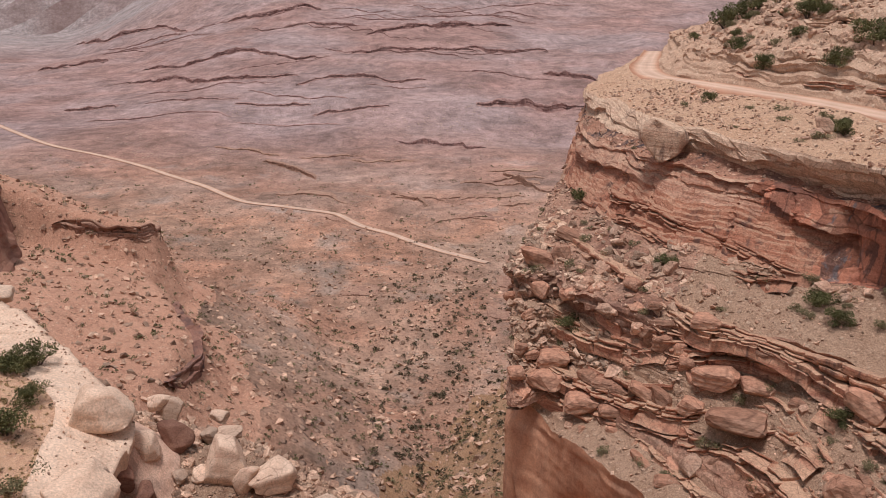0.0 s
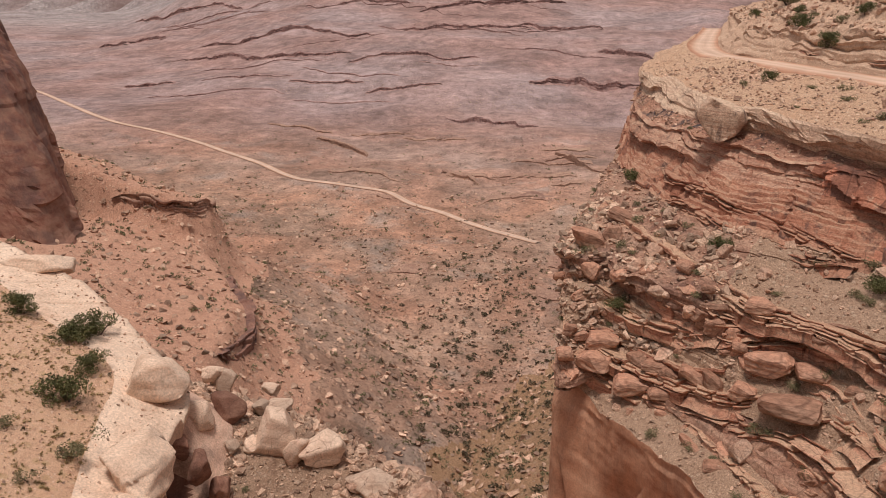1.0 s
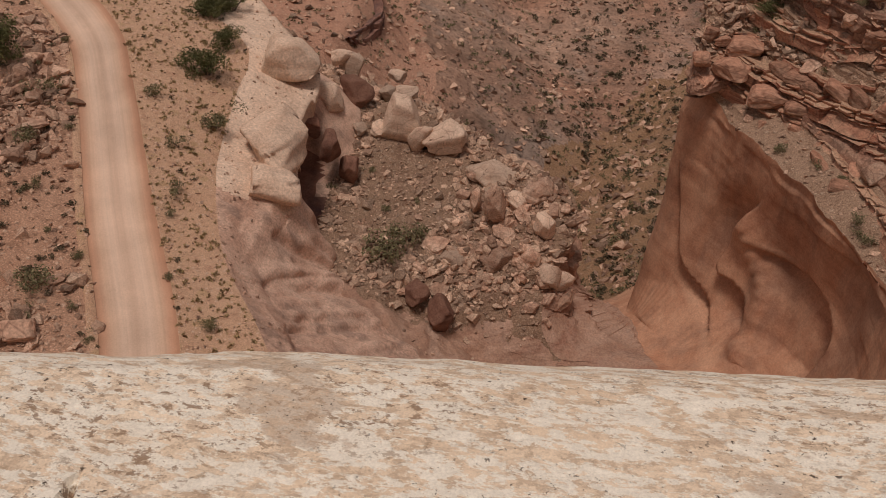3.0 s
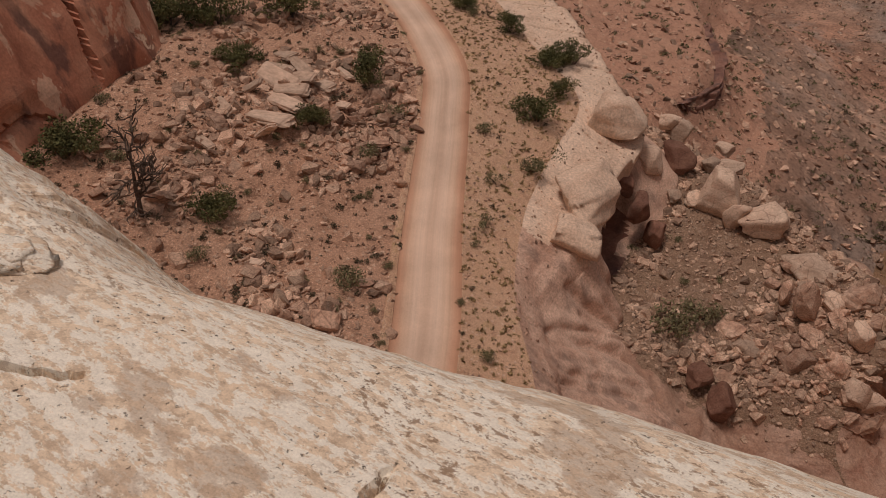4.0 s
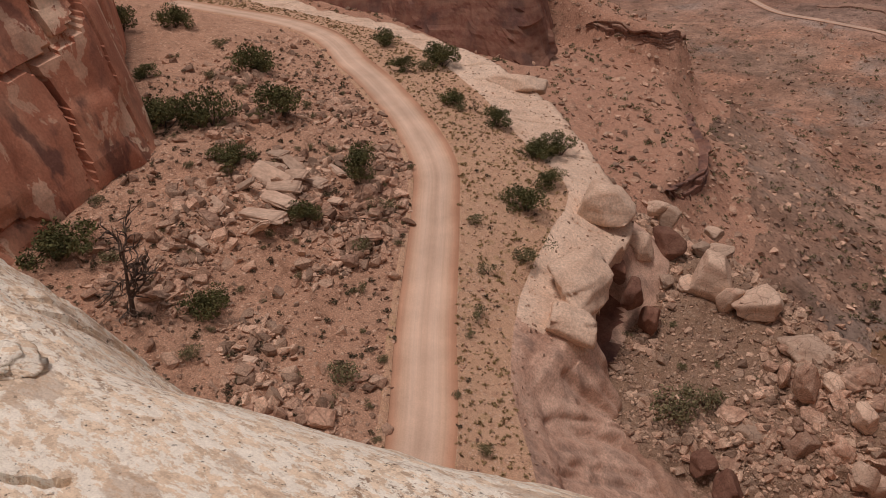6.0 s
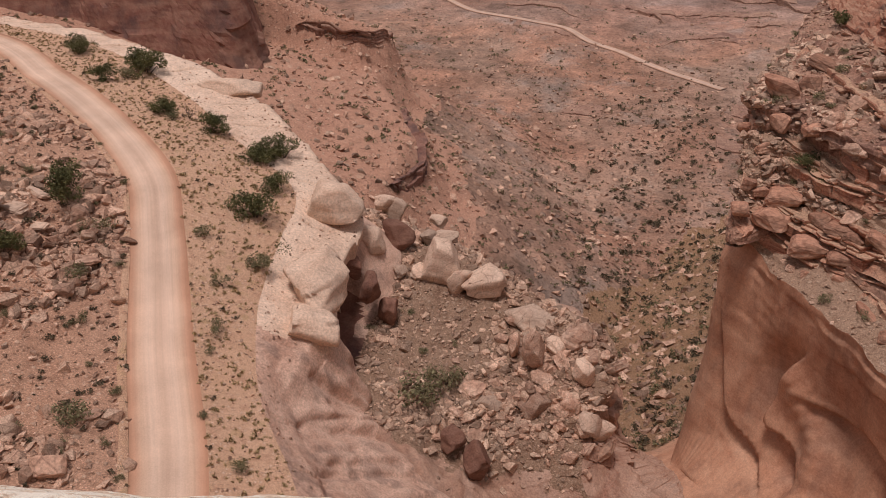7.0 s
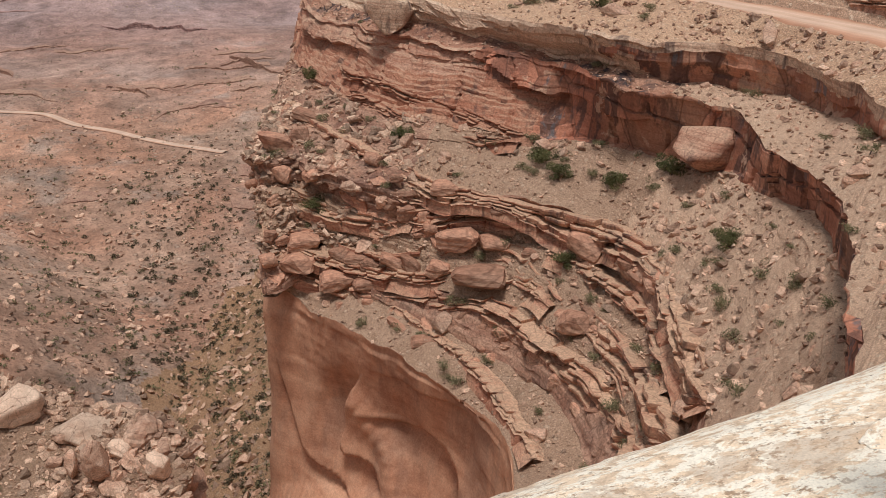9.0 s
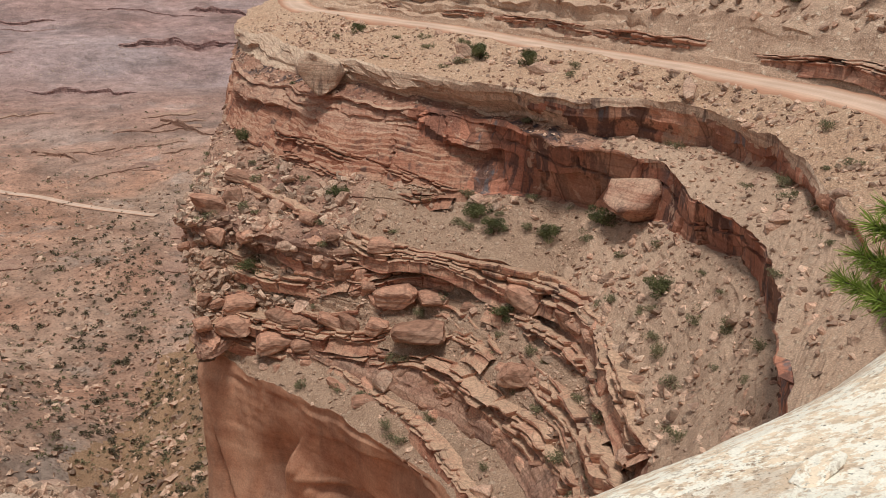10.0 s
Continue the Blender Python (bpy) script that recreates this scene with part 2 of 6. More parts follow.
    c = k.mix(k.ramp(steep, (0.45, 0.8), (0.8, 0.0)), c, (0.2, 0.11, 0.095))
    k.bump(k.math("ADD", fine, stone), 1.0, 0.8)
    return k.done(c, 0.97)


def road_dirt(name, half, tone=(1.0, 1.0, 1.0)):
    """Graded dirt: two pale wheel tracks, a darker crown, soft gravelly edges."""
    k = Nodes(name)
    uv = k.n("ShaderNodeUVMap").outputs[0]
    across = k.math("ADD", k.xyz(1, uv), k.math("MULTIPLY", k.math("SUBTRACT", k.noise(0.15), 0.5), 0.8))
    a = k.math("ABSOLUTE", k.math("SUBTRACT", k.math("DIVIDE", across, half), 1.0))
    c = k.ramp(a, (0.0, (0.61, 0.445, 0.345)), (0.35, (0.7, 0.53, 0.42)), (0.66, (0.62, 0.435, 0.325)), (0.85, (0.55, 0.33, 0.23)), (1.0, (0.45, 0.25, 0.165)))
    c = k.mix(1.0, c, tone, "MULTIPLY")
    lines = k.noise(1.0, k.stretch((0.03, 3.0, 1), uv), 5, 0.6)
    c = k.mix(1.0, c, k.ramp(lines, (0.3, 0.9), (0.7, 1.08)), "MULTIPLY")
    c = k.mix(1.0, c, k.ramp(k.noise(0.2, detail=5), (0.35, 0.88), (0.65, 1.1)), "MULTIPLY")
    fine = k.noise(8.0, detail=5, rough=0.7)
    c = k.mix(1.0, c, k.ramp(fine, (0.3, 0.9), (0.7, 1.08)), "MULTIPLY")
    k.bump(k.math("ADD", lines, k.math("MULTIPLY", fine, 0.4)), 0.4, 0.1)
    return k.done(c, 0.97)


def slickrock_near(name):
    """Weathered cream cap rock underfoot: tan and grey-brown flaking blotches, white crust, small pits and lichen."""
    k = Nodes(name)
    wide = k.noise(0.7, None, 5, 0.6)
    c = k.mix(k.ramp(wide, (0.4, 0.0), (0.62, 1.0)), (0.81, 0.63, 0.465), (0.91, 0.745, 0.575))
    lean = k.stretch((0.85, 1.25, 1.1), None, (0, 0, 0.12))
    tan = k.noise(17.0, lean, 14, 0.78, 0.1)
    c = k.mix(k.ramp(tan, (0.52, 0.0), (0.54, 0.6)), c, (0.58, 0.425, 0.305))
    crust = k.noise(12.0, k.stretch((0.75, 1.7, 1.2), None, (0, 0, -0.1)), 14, 0.75, 0.1)
    c = k.mix(k.ramp(crust, (0.485, 0.0), (0.505, 0.95)), c, (0.98, 0.91, 0.79))
    zone = k.ramp(k.noise(1.3, lean, 4), (0.42, 0.05), (0.6, 1.0))
    brown = k.math("MULTIPLY", k.ramp(k.noise(24.0, lean, 12, 0.75), (0.545, 0.0), (0.575, 0.9)), zone)
    c = k.mix(brown, c, (0.36, 0.24, 0.16))
    sand = k.math("MULTIPLY", k.ramp(k.noise(1.2, k.stretch((0.8, 2.2, 1.0)), 8, 0.6), (0.61, 0.0), (0.64, 0.6)), k.ramp(k.math("DIVIDE", k.math("ADD", k.xyz(0), 4.2), 2.0), (0.2, 1.0), (0.9, 0.12)))
    c = k.mix(sand, c, (0.72, 0.46, 0.25))
    c = k.mix(k.ramp(k.noise(1.9, lean, 9, 0.66), (0.57, 0.0), (0.6, 0.6)), c, (0.56, 0.41, 0.3))
    pit = k.math("MULTIPLY", k.ramp(k.noise(42.0, None, 5, 0.65), (0.63, 0.0), (0.66, 0.95)), k.ramp(k.noise(2.4, None, 3), (0.4, 0.15), (0.56, 1.0)))
    c = k.mix(pit, c, (0.11, 0.08, 0.06))
    fine = k.noise(110.0, detail=6, rough=0.75)
    c = k.mix(1.0, c, k.ramp(fine, (0.3, 0.78), (0.7, 1.14)), "MULTIPLY")
    h = k.math("ADD", k.math("MULTIPLY", k.ramp(tan, (0.48, 1.0), (0.6, 0.0)), 0.5), k.math("ADD", k.math("MULTIPLY", fine, 0.05), k.math("MULTIPLY", k.ramp(crust, (0.47, 0.0), (0.6, 1.0)), 0.5)))
    h = k.math("SUBTRACT", h, pit)
    k.bump(h, 0.7, 0.0035)
    return k.done(c, 0.9)


def leafage(name, a, b):
    k = Nodes(name)
    c = k.mix(k.ramp(k.noise(1.2, detail=3), (0.4, 0.0), (0.6, 1.0)), a, b)
    c = island_tint(k, c, 0.55, 1.35)
    return k.done(c, 0.8)


RED = sandstone("red_sandstone", (0.44, 0.26, 0.185), (0.34, 0.165, 0.11), (0.2, 0.09, 0.065), 1.0)
RED_SMOOTH = sandstone("smooth_red_sandstone", (0.62, 0.36, 0.24), (0.5, 0.255, 0.16), (0.38, 0.175, 0.112), 0.3, 0.3, 1.0, "", 0.5, crack=0.06, polish=0.75)
VARNISHED = streaked_wall("varnished_red_cliff")
RAMP = sandstone("pink_ramp_sandstone", (0.473, 0.318, 0.245), (0.404, 0.245, 0.176), (0.31, 0.163, 0.116), 0.15, 0.6, crack=0.15, polish=0.4)
UNDERCUT = sandstone("streaked_pink_sandstone", (0.68, 0.47, 0.365), (0.57, 0.36, 0.27), (0.42, 0.235, 0.17), 0.4, 0.25, crack=0.12, polish=0.25)
BLOCK = sandstone("ledge_block_stone", (0.57, 0.355, 0.25), (0.43, 0.222, 0.15), (0.26, 0.115, 0.077), 0.2, 0.9, 1.2, "object")
BEDS = sandstone("bedded_sandstone", (0.435, 0.273, 0.198), (0.323, 0.171, 0.12), (0.185, 0.0832, 0.0601), 0.35, 1.6)
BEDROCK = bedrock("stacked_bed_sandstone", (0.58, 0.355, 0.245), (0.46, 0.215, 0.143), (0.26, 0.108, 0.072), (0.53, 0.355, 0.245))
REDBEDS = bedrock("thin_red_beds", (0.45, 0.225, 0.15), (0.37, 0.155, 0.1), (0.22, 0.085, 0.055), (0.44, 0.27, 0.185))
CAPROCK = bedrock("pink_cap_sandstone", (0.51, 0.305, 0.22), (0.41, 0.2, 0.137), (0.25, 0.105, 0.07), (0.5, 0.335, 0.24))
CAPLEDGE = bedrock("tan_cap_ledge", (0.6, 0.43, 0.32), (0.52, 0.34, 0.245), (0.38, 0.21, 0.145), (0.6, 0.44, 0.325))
PALE = sandstone("pale_cap_sandstone", (0.78, 0.595, 0.465), (0.69, 0.5, 0.38), (0.572, 0.382, 0.276), 0.15, 0.6, 0.9, crack=0.1, polish=0.4)
PALE_STONE = sandstone("pale_boulder_stone", (0.66, 0.5, 0.39), (0.56, 0.4, 0.305), (0.42, 0.26, 0.19), 0.15, 0.5, 1.2, "object", polish=0.5)
BROWN_STONE = sandstone("brown_boulder_stone", (0.36, 0.2, 0.145), (0.25, 0.125, 0.09), (0.15, 0.075, 0.06), 0.0, 0.5, 1.2, "object", polish=0.4)
WALLRED = varnished_face("varnished_wall_sandstone")
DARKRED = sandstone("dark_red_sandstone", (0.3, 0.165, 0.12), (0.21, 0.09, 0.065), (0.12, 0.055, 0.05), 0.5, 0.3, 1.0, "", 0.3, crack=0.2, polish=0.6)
TALUS = soil("red_talus_soil", (0.52, 0.3, 0.205), (0.7, 0.475, 0.35), (0.27, 0.145, 0.095))
LEDGESOIL = soil("tan_ledge_soil", (0.31, 0.199, 0.137), (0.404, 0.29, 0.216), (0.189, 0.104, 0.0707))
BENCH = soil("pink_bench_soil", (0.58, 0.36, 0.238), (0.68, 0.475, 0.355), (0.45, 0.25, 0.165), 0.6, 0.3)
SHELF = soil("tan_shelf_soil", (0.385, 0.25, 0.175), (0.5, 0.36, 0.268), (0.28, 0.17, 0.116))
SHOULDER = soil("orange_shoulder_soil", (0.53, 0.335, 0.225), (0.64, 0.47, 0.345), (0.36, 0.21, 0.14))
PINKSOIL = soil("pink_sandy_soil", (0.5, 0.335, 0.24), (0.56, 0.41, 0.305), (0.36, 0.225, 0.155), 0.6)
BANK = soil("pink_bank_soil", (0.53, 0.35, 0.25), (0.64, 0.485, 0.37), (0.36, 0.22, 0.155))
SANDY = soil("orange_pocket_sand", (0.7, 0.48, 0.3), (0.72, 0.54, 0.38), (0.6, 0.38, 0.23), 0.03)
REDBENCH = soil("red_bench_rubble", (0.51, 0.28, 0.195), (0.6, 0.39, 0.285), (0.34, 0.172, 0.118), 1.6)
ORANGE = soil("orange_scree", (0.357, 0.212, 0.128), (0.374, 0.255, 0.17), (0.255, 0.153, 0.085), 2.0)
BENCHROCK = sandstone("red_bench_rock", (0.34, 0.195, 0.15), (0.25, 0.125, 0.095), (0.14, 0.07, 0.06), 0.6, 0.8)
DOME = sandstone("dark_stained_slickrock", (0.829, 0.627, 0.47), (0.739, 0.526, 0.386), (0.605, 0.392, 0.28), 0.6, 0.3, 1.0, "", 0.4, crack=0.1, polish=0.7)
MIDLEDGE = sandstone("canyon_floor_rock", (0.441, 0.284, 0.21), (0.347, 0.2, 0.147), (0.242, 0.131, 0.105), 0.2, 0.5, 0.6)
# lighter rock colour, with the haze of distance painted in
FARLEDGE = sandstone("hazed_far_ledge_rock", (0.46, 0.305, 0.276), (0.38, 0.23, 0.207), (0.287, 0.167, 0.149), 0.3, 0.4, 0.3)
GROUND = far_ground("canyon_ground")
ROAD = road_dirt("graded_road_dirt", 2.4, (1.0, 0.965, 0.945))
ROAD_FAR = road_dirt("far_road_dirt", 2.8, (0.9, 0.84, 0.82))
ROAD_VALLEY = road_dirt("valley_track_dirt", 2.0, (0.86, 0.82, 0.82))
ROCK = slickrock_near("weathered_cap_rock")
STONE = sandstone("loose_stone", (0.6, 0.43, 0.33), (0.47, 0.29, 0.21), (0.33, 0.18, 0.125), 0.0, 0.8, 1.4, "object")
STONES = sandstone("loose_stones", (0.57, 0.4, 0.3), (0.42, 0.26, 0.187), (0.27, 0.147, 0.102), 0.0, 0.8, 1.4, "island")
PALE_STONES = sandstone("pale_loose_stones", (0.56, 0.405, 0.305), (0.42, 0.275, 0.2), (0.27, 0.155, 0.11), 0.0, 0.8, 1.4, "island")
JUNIPER = leafage("juniper_green", (0.088, 0.092, 0.04), (0.15, 0.145, 0.062))
OLIVE = leafage("olive_brush", (0.1, 0.08, 0.052), (0.16, 0.125, 0.08))
SAGE = leafage("sage_green", (0.22, 0.195, 0.11), (0.165, 0.15, 0.08))
STRAW = leafage("dry_grass", (0.45, 0.325, 0.175), (0.33, 0.24, 0.125))
BARK = sandstone("grey_bark", (0.16, 0.12, 0.095), (0.11, 0.08, 0.065), (0.06, 0.045, 0.04), 0.0, 0.2, 6.0)
NEEDLE = leafage("pine_needles", (0.2, 0.26, 0.05), (0.3, 0.33, 0.08))


# ---- shapes ----
def hash01(*ks):
    h = np.zeros(np.broadcast(*ks).shape, np.uint32)
    for i, a in enumerate(ks):
        h = (h ^ (np.asarray(a).astype(np.int64) & 0xFFFFFFFF).astype(np.uint32)) * np.uint32(2654435761 + 40503 * 2 * i)
        h ^= h >> np.uint32(15)
        h *= np.uint32(2246822519)
        h ^= h >> np.uint32(13)
    return h.astype(np.float64) / 4294967296.0


def vnoise(p, seed=0):
    """Smooth value noise from 0 to 1 at the points p (..., 3)."""
    i = np.floor(p).astype(np.int64)
    f = p - i
    f = f * f * (3 - 2 * f)
    out = 0.0
    for dx in (0, 1):
        for dy in (0, 1):
            for dz in (0, 1):
                w = (f[..., 0] if dx else 1 - f[..., 0]) * (f[..., 1] if dy else 1 - f[..., 1]) * (f[..., 2] if dz else 1 - f[..., 2])
                out = out + w * hash01(i[..., 0] + dx, i[..., 1] + dy, i[..., 2] + dz, np.full(i.shape[:-1], seed))
    return out


def fbm(p, octaves=4, seed=0, gain=0.5):
    """Layered noise, about -1 to 1."""
    out, amp, tot = 0.0, 1.0, 0.0
    for o in range(octaves):
        out = out + amp * (vnoise(p * 2.0**o + 17.3 * o, seed + o) * 2 - 1)
        tot += amp
        amp *= gain
    return out / tot * 1.6


def smooth(a, b, x):
    t = np.clip((x - a) / (b - a), 0, 1)
    return t * t * (3 - 2 * t)


def spline(points, n, weights=None):
    """n places along the smooth curve through the points, at even parts of its index or at the given indices."""
    p = np.array(points, float)
    k = len(p)
    t = np.linspace(0, k - 1, n) if weights is None else weights
    i = np.clip(t.astype(int), 0, k - 2)
    f = (t - i)[:, None]
    q = np.vstack([2 * p[0] - p[1], p, 2 * p[-1] - p[-2]])
    a, b, c, d = q[i], q[i + 1], q[i + 2], q[i + 3]
    return 0.5 * (2 * b + (c - a) * f + (2 * a - 5 * b + 4 * c - d) * f * f + (3 * b - a - 3 * c + d) * f**3)


def even_index(points, n):
    """Spline indices at n even steps of length along the points."""
    fine = spline(points, 800)
    s = np.r_[0, np.cumsum(np.linalg.norm(np.diff(fine, axis=0), axis=1))]
    return np.interp(np.linspace(0, s[-1], n), s, np.linspace(0, len(points) - 1, 800)), s[-1]


def loft(lines, step, cuts):
    """A grid over guide lines that run side by side: even steps along, the given number of cuts between one line and the next."""
    idx, length = even_index(np.mean(np.array(lines, float), axis=0), 10)
    n = int(length / step)
    idx, length = even_index(np.mean(np.array(lines, float), axis=0), n)
    rows = [spline(g, n, idx) for g in lines]
    grid, where = [], []
    for i, c in enumerate(cuts):
        for j in range(c):
            f = j / c
            grid.append(rows[i] * (1 - f) + rows[i + 1] * f)
            where.append(i + f)
    grid.append(rows[-1])
    where.append(len(lines) - 1.0)
    return np.array(grid), np.array(where), np.linspace(0, length, n)


def normals(g):
    du, dv = np.gradient(g, axis=1), np.gradient(g, axis=0)
    n = np.cross(du, dv)
    return n / (np.linalg.norm(n, axis=2, keepdims=True) + 1e-9)


def flat_out(n):
    """The level part of the normals: rock faces step in and out, not up and down."""
    m = n * np.array([1, 1, 0.0])
    return m / (np.linalg.norm(m, axis=2, keepdims=True) + 0.25)


def blocks(g, along, bed, length, seed):
    """Random depth of each block of bedded, jointed rock, 0 to 1, constant over a block."""
    z = g[..., 2] + 0.5 * fbm(g * np.array([0.05, 0.05, 0.12]), 3, seed) * bed
    k = np.floor(z / bed)
    ln = length * (0.6 + 0.9 * hash01(k, np.full(k.shape, seed)))
    a = along[None, :] + 0.5 * fbm(g * 0.3, 2, seed + 5) * length * 0.4
    j = np.floor(a / ln + 7 * hash01(k, np.full(k.shape, seed + 1)))
    return 0.55 * hash01(k, j, np.full(k.shape, seed + 2)) + 0.45 * hash01(k, np.full(k.shape, seed + 3))


def stairs(g, n, along, bed, length, seed):
    """How far bedded rock stands out to turn an even slope into treads and risers, some of them overhanging."""
    cot = np.clip(np.abs(n[..., 2]) / np.maximum(np.hypot(n[..., 0], n[..., 1]), 0.2), 0, 2.2)
    z = (g[..., 2] + 0.5 * fbm(g * np.array([0.07, 0.07, 0.2]), 3, seed)) / bed
    k = np.floor(z)
    j = np.floor(along[None, :] / length + 9 * hash01(k, np.full(k.shape, seed)) + 0.35 * fbm(g * 0.5, 2, seed + 1))
    return bed * cot * (z - k - 0.4) * (0.25 + 1.25 * hash01(k, j, np.full(k.shape, seed + 2)))


def joints(g, along, bed, length, seed, width=0.05):
    """1 in the open cracks between large blocks, 0 elsewhere."""
    z = (g[..., 2] + 0.6 * bed * fbm(g * np.array([0.04, 0.04, 0.03]), 3, seed)) / bed
    k = np.floor(z)
    a = (along[None, :] + 0.25 * length * fbm(g * 0.08, 3, seed + 4)) / length + 5 * hash01(k, np.full(k.shape, seed))
    f, fz = a - np.floor(a), z - k
    return np.maximum(np.minimum(f, 1 - f) < width, np.minimum(fz, 1 - fz) * bed / length < width * 0.8).astype(float)


def sheet(name, g, material, label, category, kind="structure", soft=False, along=None, flip=False, hold=True):
    """One mesh from a grid of places, with its length and breadth in metres as UV."""
    v, u = g.shape[:2]
    i = np.arange(v * u).reshape(v, u)
    q = np.stack([i[:-1, :-1], i[:-1, 1:], i[1:, 1:], i[1:, :-1]], -1).reshape(-1, 4)
    if flip:
        q = q[:, ::-1]
    me = bpy.data.meshes.new(name)
    me.from_pydata(g.reshape(-1, 3), [], q)
    across = np.r_[0, np.cumsum(np.linalg.norm(np.diff(g, axis=0), axis=2).mean(axis=1))]
    if along is None:
        along = np.r_[0, np.cumsum(np.linalg.norm(np.diff(g, axis=1), axis=2).mean(axis=0))]
    uv = np.stack(np.broadcast_arrays(along[None, :], across[:, None]), -1).reshape(-1, 2)
    layer = me.uv_layers.new(name="UVMap")
    loops = np.empty(len(me.loops), np.int32)
    me.loops.foreach_get("vertex_index", loops)
    layer.data.foreach_set("uv", uv[loops].astype(np.float32).ravel())
    if soft:
        me.polygons.foreach_set("use_smooth", np.ones(len(me.polygons), bool))
    me.materials.append(material)
    me.update()
    return tagged(new(name, me), label, category, "", kind)


def scatter(g, count, rng, keep=None):
    """Random places on a grid, even by area, with their normals."""
    n = normals(g)
    area = np.linalg.norm(np.cross(g[1:, :-1] - g[:-1, :-1], g[:-1, 1:] - g[:-1, :-1]), axis=2)
    if keep is not None:
        area = area * keep[:-1, :-1]
    w = area.ravel() / area.sum()
    pick = rng.choice(len(w), count, p=w)
    r, c = np.divmod(pick, area.shape[1])
    fr, fc = rng.random(count)[:, None], rng.random(count)[:, None]
    p = g[r, c] * (1 - fr) * (1 - fc) + g[r + 1, c] * fr * (1 - fc) + g[r, c + 1] * (1 - fr) * fc + g[r + 1, c + 1] * fr * fc
    m = n[r, c]
    return p, np.where(m[:, 2:3] < 0, -m, m)


def on(g, x, y):
    """The place on a grid nearest to x, y in plan, topmost first."""
    d = (g[..., 0] - x) ** 2 + (g[..., 1] - y) ** 2
    i = np.argsort(d.ravel())[:6]
    z = g.reshape(-1, 3)[i, 2].max()
    return np.array([x, y, z])


def side_distance(x, y, line):
    """Distance to a line of places; positive on its left side."""
    best, sign = np.full(x.shape, 1e9), np.ones(x.shape)
    for (ax, ay), (bx, by) in zip(line, line[1:]):
        dx, dy = bx - ax, by - ay
        t = np.clip(((x - ax) * dx + (y - ay) * dy) / (dx * dx + dy * dy), 0, 1)
        d = np.hypot(x - ax - t * dx, y - ay - t * dy)
        s = np.sign(dx * (y - ay) - dy * (x - ax))
        near = d < best
        best, sign = np.where(near, d, best), np.where(near, s, sign)
    return best * sign


